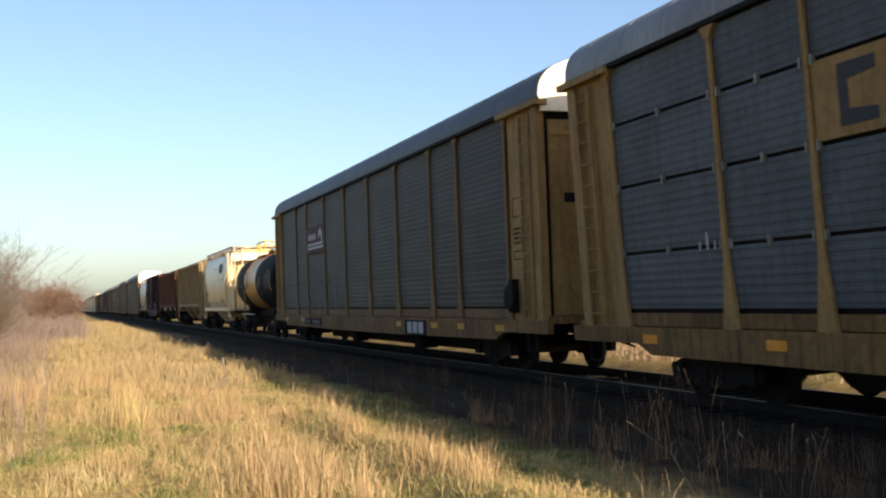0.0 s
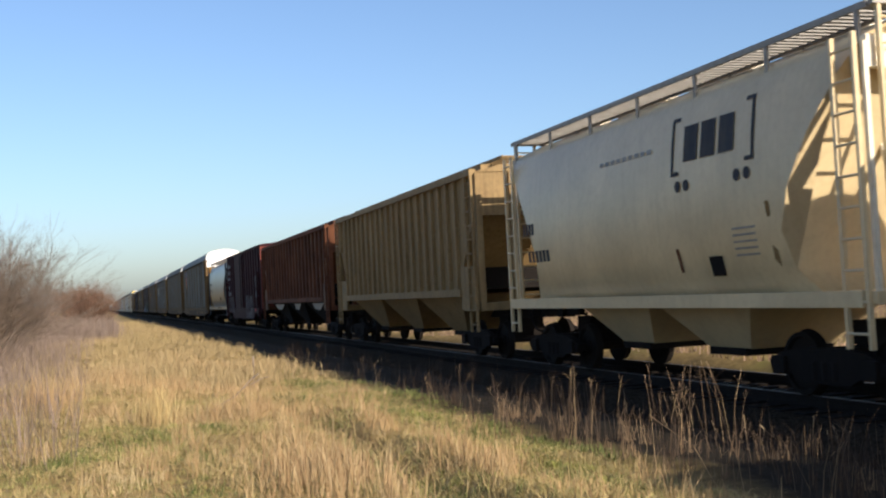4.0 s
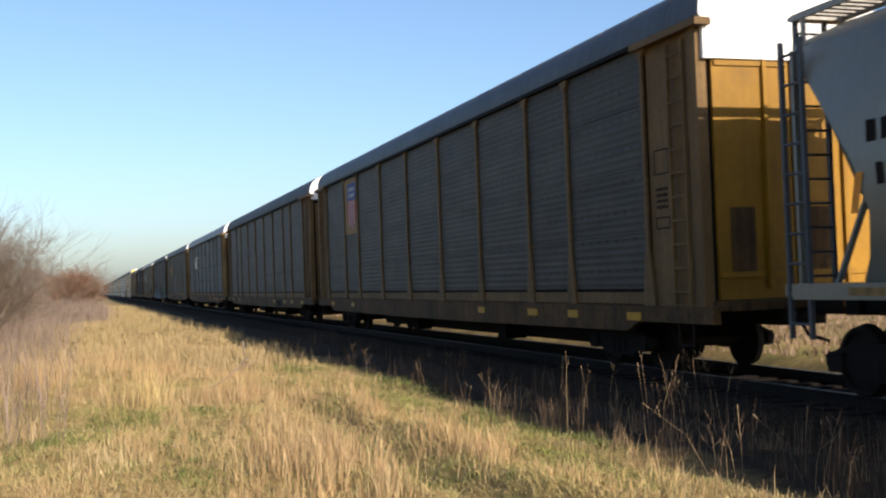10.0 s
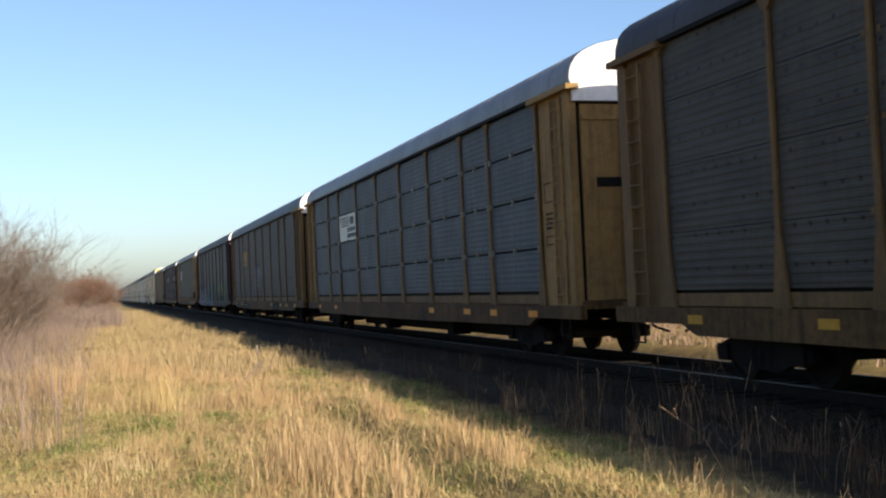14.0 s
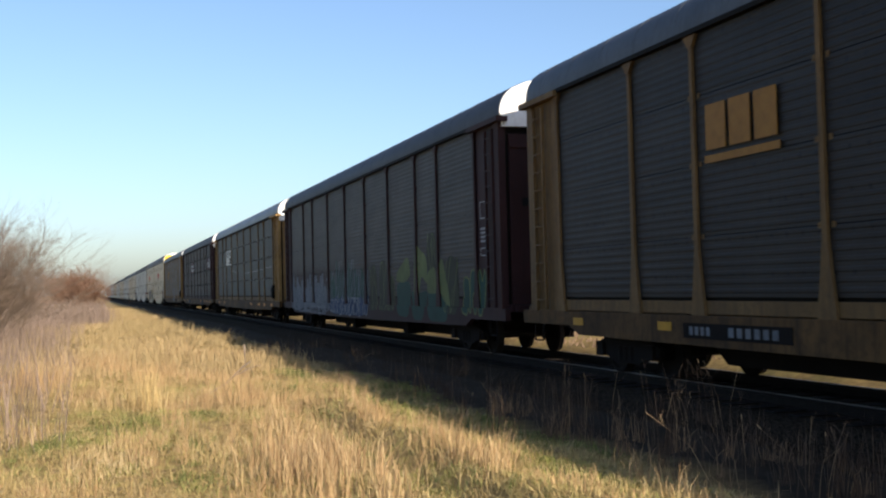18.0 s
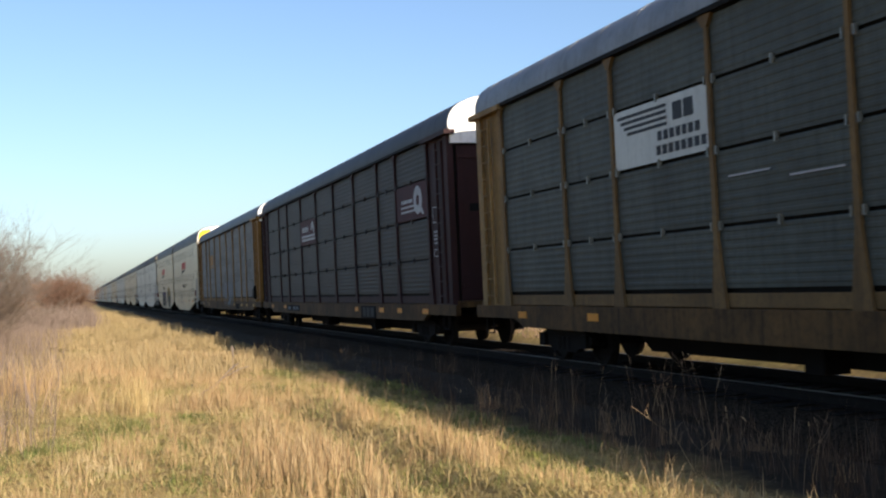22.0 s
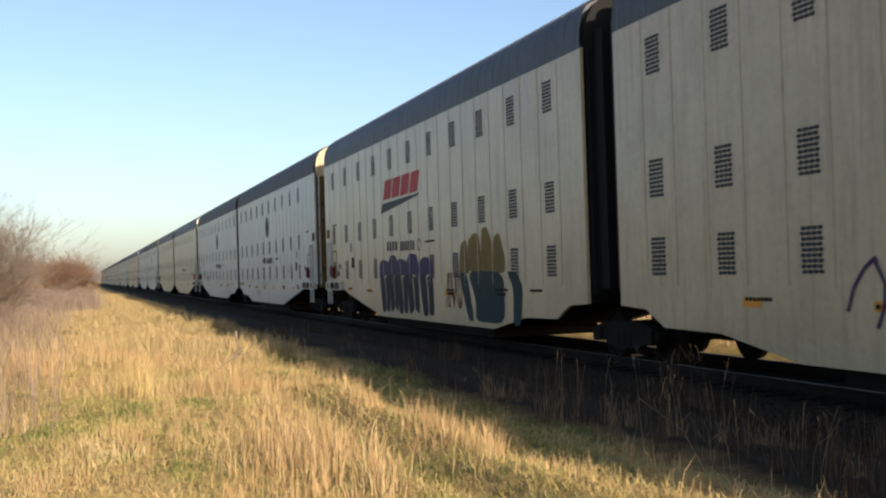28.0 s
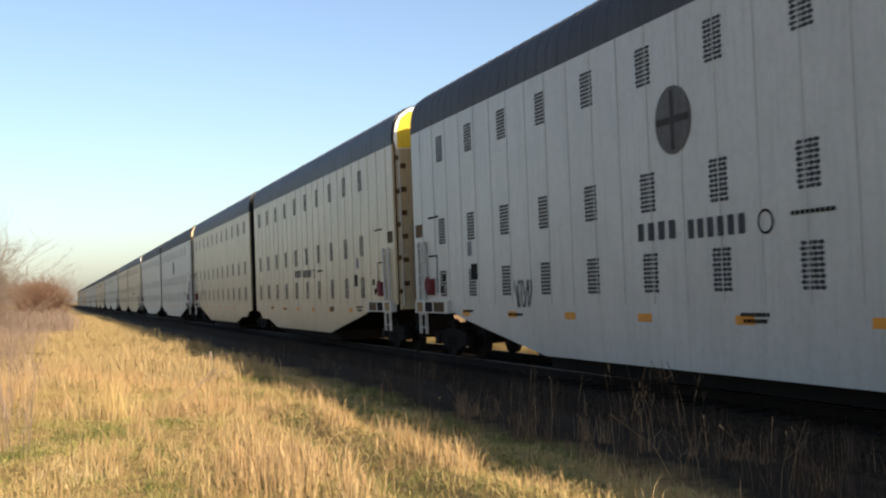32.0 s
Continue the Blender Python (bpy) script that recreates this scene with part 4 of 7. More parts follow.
    for k in range(m):
        y = -HB + 0.2 + k * (2 * HB - 0.4) / (m - 1)
        for sx in (-1, 1):
            s.box(sx * 1.24 - 0.02, sx * 1.24 + 0.02, y - 0.03, y + 0.03, top - 0.1, zt)
            s.tube([(sx * 0.65, y, top + 0.15), (sx * 0.65, y, zt)], 0.02)
    s.part("board_bracket", walk_mat, car)["kind"] = "stuff"
    for k in range(4):
        y = -HB + 1.8 + k * (2 * HB - 3.6) / 3
        Shape().box(-0.5, 0.5, y - 0.9, y + 0.9, top + 0.26, top + 0.38).part("hatch_cover", roof_mat, car, "trough hatch cover")
    for y in (-HB + 1.35, HB - 1.35):
        truck(car, y)
    coupler(car, L / 2)
    return car


# ---------------------------------------------------------------- ribbed hopper
def ribbed_hopper(label, skin, rib_mat, L, top, group, ribs, bay_mat, end_mat, roof_mat, rib_w=0.055, sill_mat=None):
    car = thing("covered_hopper_car", label, "rail car", group)
    HB = L / 2 - 0.6
    low = 1.38
    s = Shape()
    for sx in (-1, 1):
        a, b = sorted((sx * 1.44, sx * 1.38))
        s.along_x([(-HB + 0.15, top), (-HB + 0.15, 3.3), (-HB + 1.15, 2.0), (-HB + 1.3, low), (HB - 1.3, low), (HB - 1.15, 2.0), (HB - 0.15, 3.3), (HB - 0.15, top)], a, b)
    s.part("side_sheet", skin, car, "ribbed side sheet")
    rib = shared(("rib", rib_mat, top), lambda: Shape().along_y([(-1.54, low + 0.05), (-1.52, top - 0.05), (-1.44, top - 0.02), (-1.44, low)], -rib_w, rib_w).mesh("rib", rib_mat))
    for k in range(ribs):
        y = -HB + 1.45 + k * (2 * HB - 2.9) / (ribs - 1)
        piece("rib", rib, car, at=(0, y, 0))
        if k in (0, ribs - 1):
            yy = y - 0.75 if k == 0 else y + 0.75
            Shape().along_y([(-1.53, 3.0), (-1.52, top - 0.05), (-1.44, top - 0.02), (-1.44, 2.9)], yy - 0.05, yy + 0.05).part("rib", rib_mat, car)
    s = Shape().box(-1.56, -1.40, -HB + 0.1, HB - 0.1, top - 0.10, top + 0.04).box(1.40, 1.56, -HB + 0.1, HB - 0.1, top - 0.10, top + 0.04)
    s.part("top_chord", rib_mat, car)
    s = Shape().box(-1.55, -1.38, -HB + 1.2, HB - 1.2, low - 0.12, low + 0.06).box(1.38, 1.55, -HB + 1.2, HB - 1.2, low - 0.12, low + 0.06)
    s.part("side_sill", sill_mat or rib_mat, car)
    Shape().along_y([(-1.44, top - 0.02), (-0.7, top + 0.16), (0.7, top + 0.16), (1.44, top - 0.02)], -HB + 0.12, HB - 0.12).part("roof", roof_mat, car, "low pitched roof")
    Shape().box(-1.3, 1.3, -HB + 1.6, HB - 1.6, 1.4, top).part("body", "under", car)
    for sgn in (-1, 1):
        ya = sgn * (HB - 0.15)
        s = Shape().box(-1.40, 1.40, *sorted((ya, sgn * (HB - 0.25))), 3.1, top)
        s.faces([(-1.38, sgn * (HB - 0.2), 3.2), (1.38, sgn * (HB - 0.2), 3.2), (1.38, sgn * (HB - 2.2), 1.4), (-1.38, sgn * (HB - 2.2), 1.4)], [(0, 1, 2, 3)])
        s.part("slope_sheet", end_mat, car, "slope sheet under the end")
        s = Shape()
        for x in (-1.38, -0.55, 0.55, 1.38):
            s.box(x - 0.07, x + 0.07, *sorted((sgn * (HB - 0.02), sgn * (HB - 0.17))), 0.95, top - 0.05)
        s.box(-1.45, 1.45, *sorted((sgn * (HB - 0.02), sgn * (HB - 1.2))), 0.92, 1.10)
        s.part("end_frame", rib_mat, car)
        Shape().box(-1.5, -1.42, *sorted((sgn * (HB - 0.1), sgn * (HB - 1.25))), 0.95, 1.95).part("corner_plate", skin, car)
        piece("ladder", shared(("rlad", rib_mat, top), lambda: ladder_mesh(0.45, top - 0.1, 0.42, 11, rib_mat)), car, "corner ladder", (-1.53, sgn * (HB - 0.3), 0))
    n = 3
    span = (2 * HB - 3.4) / n
    for k in range(n):
        yc = -HB + 1.7 + (k + 0.5) * span
        s = Shape()
        h = span / 2 - 0.02
        s.faces([(-1.36, yc - h, low - 0.08), (1.36, yc - h, low - 0.08), (1.36, yc + h, low - 0.08), (-1.36, yc + h, low - 0.08),
                 (-0.75, yc - 0.5, 0.36), (0.75, yc - 0.5, 0.36), (0.75, yc + 0.5, 0.36), (-0.75, yc + 0.5, 0.36)],
                [(0, 1, 5, 4), (1, 2, 6, 5), (2, 3, 7, 6), (3, 0, 4, 7), (4, 5, 6, 7)])
        b = s.part("hopper_bay", bay_mat, car, "sloping discharge bay")
        Shape().box(-0.8, 0.8, yc - 0.45, yc + 0.45, 0.26, 0.37).part("outlet_gate", "under", b)
    s = Shape()
    zt = top + 0.32
    for x0, x1 in ((-0.75, -0.15), (0.15, 0.75)):
        for j in range(int(2 * HB / 0.2)):
            y = -HB + j * 0.2
            s.box(x0, x1, y, y + 0.12, zt - 0.02, zt + 0.01)
        s.box(x0 - 0.02, x0 + 0.02, -HB, HB, zt - 0.04, zt + 0.02)
    s.part("running_board", roof_mat, car, "roof walkway")
    for k in range(6):
        y = -HB + 1 + k * (2 * HB - 2) / 5
        Shape().box(-1.1, -0.8, y - 0.45, y + 0.45, top + 0.05, top + 0.2).part("hatch_cover", roof_mat, car)
    Shape().box(-0.3, 0.3, -HB - 0.2, HB + 0.2, 0.7, 1.0).part("center_sill", "under", car)
    for y in (-HB + 1.3, HB - 1.3):
        truck(car, y)
    coupler(car, L / 2)
    return car


# ---------------------------------------------------------------- box car
def box_car(label, L, top, group):
    car = thing("box_car", label, "rail car", group)
    HB = L / 2 - 0.75
    Shape().box(-1.44, 1.44, -HB, HB, 1.02, top - 0.1).part("body", "oxide", car, "faded oxide-red side sheets")
    roof = Shape().along_y([(-1.50, top - 0.14), (-1.50, top - 0.04), (0, top + 0.12), (1.50, top - 0.04), (1.50, top - 0.14)], -HB - 0.05, HB + 0.05)
    rf = roof.part("roof", "oxide", car, "ribbed roof")
    rr = shared("boxrib", lambda: Shape().along_y([(-1.5, top - 0.03), (0, top + 0.14), (1.5, top - 0.03), (0, top + 0.1)], -0.06, 0.06).mesh("roof_rib", "oxide"))
    for k in range(13):
        piece("roof_rib", rr, rf, at=(0, -HB + 0.5 + k * (2 * HB - 1) / 12, 0))
    rib = shared("bodyrib", lambda: Shape().along_y([(-1.50, 1.0), (-1.50, top - 0.16), (-1.43, top - 0.12), (-1.43, 0.96)], -0.07, 0.07).mesh("rib", "oxide"))
    for k in range(15):
        y = -HB + 0.6 + k * (2 * HB - 1.2) / 14
        if -0.6 < y < 3.2:
            continue
        piece("rib", rib, car, at=(0, y, 0))
    door = Shape().box(-1.52, -1.45, -0.4, 2.9, 1.05, top - 0.22)
    d = door.part("door", "oxide", car, "closed sliding door")
    bar = shared("doorbar", lambda: Shape().box(-1.545, -1.515, -0.35, 2.85, -0.05, 0.05).mesh("door_rib", "oxide"))
    for k in range(9):
        piece("door_rib", bar, d, at=(0, 0, 1.25 + k * 0.35))
    Shape().tube([(-1.57, 0.1, 1.1), (-1.57, 0.1, top - 0.3)], 0.025).part("lock_rod", "steel_dark", d)
    Shape().box(-1.56, -1.44, -3.6, 3.2, 0.90, 1.02).part("door_rail", "oxide", car)
    s = Shape()
    for sx in (-1, 1):
        a, b = sorted((sx * 1.38, sx * 1.50))
        s.along_x([(-HB, 0.75), (-HB + 2.6, 0.75), (-HB + 3.2, 0.42), (HB - 3.2, 0.42), (HB - 2.6, 0.75), (HB, 0.75), (HB, 1.04), (-HB, 1.04)], a, b)
    s.part("side_sill", "oxide", car, "fish-belly side sill")
    for sgn in (-1, 1):
        ya = sgn * HB
        # both ends take the oxide that has sunlight put into its colour
        mat = "oxide_lit"
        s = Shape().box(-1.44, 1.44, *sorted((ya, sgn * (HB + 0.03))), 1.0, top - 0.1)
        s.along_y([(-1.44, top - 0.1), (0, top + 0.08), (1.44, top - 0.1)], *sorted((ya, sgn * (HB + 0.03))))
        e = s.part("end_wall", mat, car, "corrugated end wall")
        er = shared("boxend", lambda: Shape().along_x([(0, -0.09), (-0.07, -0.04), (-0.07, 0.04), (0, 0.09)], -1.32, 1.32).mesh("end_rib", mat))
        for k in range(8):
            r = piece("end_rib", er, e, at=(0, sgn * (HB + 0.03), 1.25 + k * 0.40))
            r.rotation_euler = (0, 0, 0 if sgn < 0 else math.pi)
        piece("ladder", shared("blad", lambda: ladder_mesh(0.45, 3.0, 0.42, 7, "oxide")), car, "side ladder", (-1.55, sgn * (HB - 0.3), 0))
        Shape().box(-1.3, 1.3, *sorted((ya, sgn * (HB + 0.35))), 0.86, 0.96).part("end_platform", "under", car)
    Shape().lathe([(-0.05, 0.26), (-0.02, 0.28), (0.0, 0.26)], 18, "y", (0.6, -HB - 0.2, 2.6)).part("brake_wheel", "steel_dark", car)
    # lettering blocks, far end of the side
    for k, (n, z) in enumerate(((8, 3.75), (7, 3.35), (7, 2.95))):
        bars(car, -1.512, HB - 1.75 + 0.1 * k - 0.0, z, 1.5, 0.21, n, "spray_white", "worn white lettering blocks", 0.5, seed=k)
    bars(car, -1.512, HB - 1.4, 2.35, 0.55, 0.23, 2, "spray_white", "worn white lettering blocks", 0.4)
    bars(car, -1.512, HB - 1.7, 1.98, 1.25, 0.23, 6, "spray_white", "plain marks", 0.5)
    for k in range(3):
        bars(car, -1.512, HB - 1.5, 1.66 - 0.14 * k, 0.7, 0.07, 6, "spray_pale", "plain marks", 0.4, seed=k)
    scrawl(car, -1.515, HB - 3.8, HB - 2.0, 0.75, 1.75, "spray_pale", 5, "pale sprayed scrawl", 0.05, 6)
    scrawl(car, -1.515, -4.75, -1.8, 0.45, 1.75, "spray_white", 8, "white sprayed outline lettering", 0.05, 9)
    Shape().box(-1.512, -1.503, -6.45, -6.1, 1.65, 1.95).part("plate", "spray_fog", car)
    for k in range(4):
        bars(car, -1.512, -6.3, 2.75 - 0.16 * k, 0.8, 0.07, 7, "spray_pale", "plain marks", 0.4, seed=k)
    Shape().box(-1.52, -1.505, -6.0, -5.6, 0.86, 1.0).part("reflector", "label_red", car)
    for y in (-HB + 1.6, HB - 1.6):
        truck(car, y)
    Shape().box(-0.3, 0.3, -HB - 0.2, HB + 0.2, 0.62, 0.95).tube([(-0.6, -2, 0.6), (-0.6, 1, 0.6)], 0.18, 10).part("center_sill", "under", car)
    coupler(car, L / 2)
    return car


# ---------------------------------------------------------------- tank car
def tank_car(label, L, group):
    car = thing("tank_car", label, "rail car", group)
    H = L / 2 - 0.75
    R, zc = 1.37, 2.36
    F = H + 0.8
    def ring(y0, y1, m, name, lab, r=R):
        Shape().lathe([(y0, r), (y1, r)], 56, "y", (0, 0, zc)).part(name, m, car, lab, 40)
    prof = [(0, 0.05), (0.05, 0.5), (0.16, 0.92), (0.32, 1.22), (0.5, 1.33), (0.66, R)]
    Shape().lathe([(-F + a, r) for a, r in prof] + [(-1.4, R)], 56, "y", (0, 0, zc)).part("tank_shell", "tank_black", car, "glossy black tank shell", 40)
    Shape().lathe([(1.8, R)] + [(H - a, r) for a, r in prof[::-1]], 56, "y", (0, 0, zc)).part("tank_shell", "tank_black", car, "glossy black tank shell", 40)
    ring(-1.4, 1.8, "tank_band", "tank_band", "orange-yellow band, rust-stained", R + 0.004)
    for y in (-2.9, 2.9):
        Shape().lathe([(y - 0.03, R + 0.012), (y + 0.03, R + 0.012)], 56, "y", (0, 0, zc)).part("weld_band", "tank_black", car, smooth=40)
    # ladder down the band
    ladder = None
    for y in (0.55, 0.97):
        pts = [(-(R + 0.08) * math.cos(radians(a)), y, zc + (R + 0.08) * math.sin(radians(a))) for a in range(-10, 91, 10)]
        rail = Shape().tube([(-1.52, y, 0.55), (-1.54, y, 2.0)] + pts, 0.02)
        if ladder is None:
            ladder = rail.part("ladder", "tan", car, "side ladder over the band")
        else:
            rail.part("rail", "tan", ladder)
    for k in range(11):
        a = radians(-5 + k * 8)
        p = (-(R + 0.08) * math.cos(a), zc + (R + 0.08) * math.sin(a))
        Shape().tube([(p[0], 0.55, p[1]), (p[0], 0.97, p[1])], 0.015).part("rung", "tan", ladder)
    for k in range(5):
        Shape().tube([(-1.53, 0.55, 0.6 + k * 0.34), (-1.53, 0.97, 0.6 + k * 0.34)], 0.015).part("rung", "tan", ladder)
    # manway, valves and guard rail
    zt, o = zc + R, 0.3
    Shape().lathe([(zt - 0.1, 0.35), (zt + 0.10, 0.35), (zt + 0.12, 0.4), (zt + 0.16, 0.4)], 20, "z", (0, 0.1 + o, 0)).part("manway", "rust", car, "rusty manway")
    Shape().lathe([(zt - 0.1, 0.22), (zt + 0.24, 0.22), (zt + 0.31, 0.17), (zt + 0.33, 0.05)], 18, "z", (0, -0.75 + o, 0)).part("valve_cover", "bright_yellow", car, "bright yellow valve cover", 40)
    Shape().tube([(0.0, -0.2 + o, zt), (0.0, -0.2 + o, zt + 0.22)], 0.06).part("valve", "rust", car)
    Shape().tube([(-0.25, -0.3 + o, zt), (-0.25, -0.3 + o, zt + 0.2)], 0.07).part("valve", "rust", car)
    Shape().box(-0.75, 0.75, -1.2 + o, 1.2 + o, zt - 0.12, zt - 0.06).part("top_platform", "rust", car, "rust-brown top platform")
    s = Shape()
    h = zt + 0.56
    for x in (-0.75, 0.75):
        s.tube([(x, 1.05 + o, zt - 0.3), (x, 1.15 + o, h - 0.1), (x, 0.95 + o, h), (x, -1.15 + o, h), (x, -1.15 + o, h - 0.35)], 0.028)
        s.tube([(x, 0.3 + o, zt - 0.2), (x, 0.3 + o, h)], 0.028)
        s.tube([(x, -1.15 + o, h - 0.3), (x, -0.9 + o, h - 0.35), (x, -0.9 + o, zt)], 0.022)
    s.tube([(-0.75, 1.15 + o, h - 0.1), (0.75, 1.15 + o, h - 0.1)], 0.028)
    s.tube([(-0.75, -1.15 + o, h), (0.75, -1.15 + o, h)], 0.028)
    s.part("guard_rail", "bright_yellow", car, "bright yellow guard rail")
    # placards and lettering blocks on the black shell
    def on_shell(y0, y1, a0, a1, m, name, lab):
        s = Shape()
        n = 6
        v = []
        for k in range(n + 1):
            a = radians(a0 + (a1 - a0) * k / n)
            v += [(-(R + 0.008) * math.cos(a), y0, zc + (R + 0.008) * math.sin(a)), (-(R + 0.008) * math.cos(a), y1, zc + (R + 0.008) * math.sin(a))]
        s.faces(v, [(2 * k, 2 * k + 1, 2 * k + 3, 2 * k + 2) for k in range(n)])
        s.part(name, m, car, lab)
    on_shell(-4.99, -3.84, -16, 12, "grime", "placard", "dull grey placard")
    on_shell(-4.62, -4.22, 14, 19.5, "rust_red", "placard", "red placard")
    on_shell(-5.24, -5.13, -21, 18, "label_yellow", "stripe", "")
    on_shell(-2.41, -1.61, -14, -1, "grime", "placard", "dull grey placard")
    on_shell(-2.57, -2.50, -11, 9.5, "label_yellow", "stripe", "")
    for k in range(9):
        if k != 3:
            on_shell(4.0 - k * 0.21, 4.12 - k * 0.21, -9, -4, "spray_pale", "lettering", "plain marks")
    on_shell(2.3, 3.9, -19, -16, "grime", "lettering", "")
    Shape().box(-0.35, 0.35, -L / 2 - 0.3, L / 2 - 0.5, 0.72, 1.0).part("center_sill", "under", car)
    for y in (-4.4, 3.6):
        Shape().box(-0.85, 0.85, y - 0.35, y + 0.35, 0.75, 1.55).part("saddle", "under", car)
    Shape().box(-1.56, -1.40, -1.4, 1.5, 0.82, 0.87).part("side_step", "label_white", car)
    Shape().tube([(0, 0.2, 0.95), (0, 0.2, 0.45)], 0.12, 10).part("outlet_valve", "under", car)
    Shape().tube([(-0.4, -0.6, 0.9), (-0.4, -0.6, 0.55)], 0.05).part("drain_pipe", "under", car)
    Shape().tube([(-0.5, -1.3, 0.62), (0.4, -1.3, 0.62)], 0.16, 10).part("brake_cylinder", "under", car)
    for sgn in (-1, 1):
        e = F if sgn < 0 else H
        Shape().box(-1.4, 1.4, *sorted((sgn * (e - 0.2), sgn * (e + 0.25))), 0.86, 0.98).part("end_platform", "under", car)
        Shape().tube([(-1.35, sgn * (e - 0.2), 0.95), (-1.35, sgn * (e - 0.2), 2.0), (-1.3, sgn * (e + 0.2), 2.05), (-1.3, sgn * (e + 0.2), 0.95)], 0.025).part("hand_rail", "steel_dark", car)
    for y in (-4.5, 3.75):
        truck(car, y)
    coupler(car, L / 2)
    return car


# ---------------------------------------------------------------- ground
def straw_mat(name, stops, green, rough=0.75, patch=0.33):
    m, nt, p = nodes_of(name)
    geo = nt.nodes.new("ShaderNodeNewGeometry")
    c = ramp(nt, geo.outputs["Random Per Island"], stops)
    n = noise_tex(nt, coords(nt, kind="Object", shift=False), patch, 4, 0.6)
    c = mix(nt, ramp(nt, n, [(0.44, 0.0), (0.62, 0.85)]), c, green)
    nt.links.new(c, p.inputs["Base Color"])
    p.inputs["Roughness"].default_value = rough
    p.inputs["Specular IOR Level"].default_value = 0.25
    return m


STRAW = [(0.0, (0.20, 0.12, 0.062)), (0.35, (0.35, 0.23, 0.115)), (0.7, (0.45, 0.315, 0.16)), (1.0, (0.56, 0.43, 0.235))]
MAT["straw"] = straw_mat("dry straw", STRAW, (0.41, 0.265, 0.125))
MAT["gold"] = straw_mat("pale golden straw", [(0.0, (0.30, 0.20, 0.085)), (1.0, (0.60, 0.46, 0.21))], (0.48, 0.35, 0.15))
MAT["far_straw"] = straw_mat("far dry grass", [(0.0, (0.235, 0.165, 0.08)), (1.0, (0.43, 0.325, 0.165))], (0.295, 0.225, 0.105), patch=0.15)
MAT["turf"] = straw_mat("short turf", [(0.0, (0.23, 0.165, 0.07)), (0.5, (0.36, 0.27, 0.115)), (1.0, (0.52, 0.41, 0.19))], (0.265, 0.27, 0.08), patch=0.6)
MAT["green"] = straw_mat("green tufts", [(0.0, (0.075, 0.095, 0.025)), (1.0, (0.23, 0.24, 0.07))], (0.11, 0.14, 0.04), patch=2.0)
MAT["fresh"] = straw_mat("fresh turf", [(0.0, (0.17, 0.18, 0.045)), (1.0, (0.42, 0.40, 0.12))], (0.28, 0.29, 0.075), patch=1.5)
MAT["weed"] = straw_mat("dead weeds", [(0.0, (0.03, 0.018, 0.013)), (0.6, (0.05, 0.032, 0.021)), (1.0, (0.13, 0.085, 0.05))], (0.06, 0.04, 0.024))
MAT["brush"] = straw_mat("grey brush", [(0.0, (0.13, 0.095, 0.075)), (1.0, (0.28, 0.21, 0.165))], (0.20, 0.145, 0.11))
MAT["stalk"] = straw_mat("brown stalks", [(0.0, (0.07, 0.045, 0.03)), (0.6, (0.18, 0.12, 0.07)), (1.0, (0.38, 0.27, 0.15))], (0.16, 0.105, 0.06))
MAT["field"] = straw_mat("field stubble", [(0.0, (0.15, 0.095, 0.062)), (1.0, (0.27, 0.185, 0.125))], (0.22, 0.145, 0.095), patch=0.12)
MAT["reed"] = straw_mat("pale stalks", [(0.0, (0.36, 0.26, 0.13)), (1.0, (0.66, 0.53, 0.31))], (0.52, 0.39, 0.2))
MAT["bark"] = plain("twig bark", (0.22, 0.17, 0.13), 0.85, vary=0.35, scale=3.0)
MAT["bark_red"] = plain("reddish twigs", (0.25, 0.15, 0.10), 0.85, vary=0.3, scale=2.0)
MAT["far_wood"] = plain("bare far woods", (0.19, 0.16, 0.14), 0.9, vary=0.3, scale=0.3)


def soil_mat():
    m, nt, p = nodes_of("field soil")
    v = coords(nt, shift=False)
    big = noise_tex(nt, v, 0.25, 5)
    fine = noise_tex(nt, v, 6.0, 7, 0.7)
    c = ramp(nt, big, [(0.35, (0.27, 0.19, 0.075)), (0.52, (0.36, 0.255, 0.10)), (0.68, (0.23, 0.205, 0.065))])
    c = mix(nt, ramp(nt, fine, [(0.35, 0.7), (0.6, 0.0)]), c, (0.13, 0.09, 0.045))
    # dark strip along the track: the train's shade put into the soil colour
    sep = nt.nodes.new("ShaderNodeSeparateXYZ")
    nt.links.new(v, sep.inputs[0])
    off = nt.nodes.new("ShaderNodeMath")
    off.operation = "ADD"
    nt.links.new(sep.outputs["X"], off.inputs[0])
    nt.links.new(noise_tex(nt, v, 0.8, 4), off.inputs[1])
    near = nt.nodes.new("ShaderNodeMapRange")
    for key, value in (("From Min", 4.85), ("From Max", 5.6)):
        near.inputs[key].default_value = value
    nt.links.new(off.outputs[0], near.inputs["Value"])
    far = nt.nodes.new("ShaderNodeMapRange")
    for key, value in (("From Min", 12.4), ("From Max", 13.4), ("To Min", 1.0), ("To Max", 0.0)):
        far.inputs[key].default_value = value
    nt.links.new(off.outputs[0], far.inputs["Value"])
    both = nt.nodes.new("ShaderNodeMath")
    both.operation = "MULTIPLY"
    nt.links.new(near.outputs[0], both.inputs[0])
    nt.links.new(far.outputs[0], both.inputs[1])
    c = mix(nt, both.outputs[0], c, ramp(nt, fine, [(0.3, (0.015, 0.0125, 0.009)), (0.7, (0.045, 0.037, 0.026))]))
    nt.links.new(c, p.inputs["Base Color"])
    p.inputs["Roughness"].default_value = 0.95
    p.inputs["Specular IOR Level"].default_value = 0.06
    bump(nt, p, fine, 0.8, 0.05)
    return m


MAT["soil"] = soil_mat()


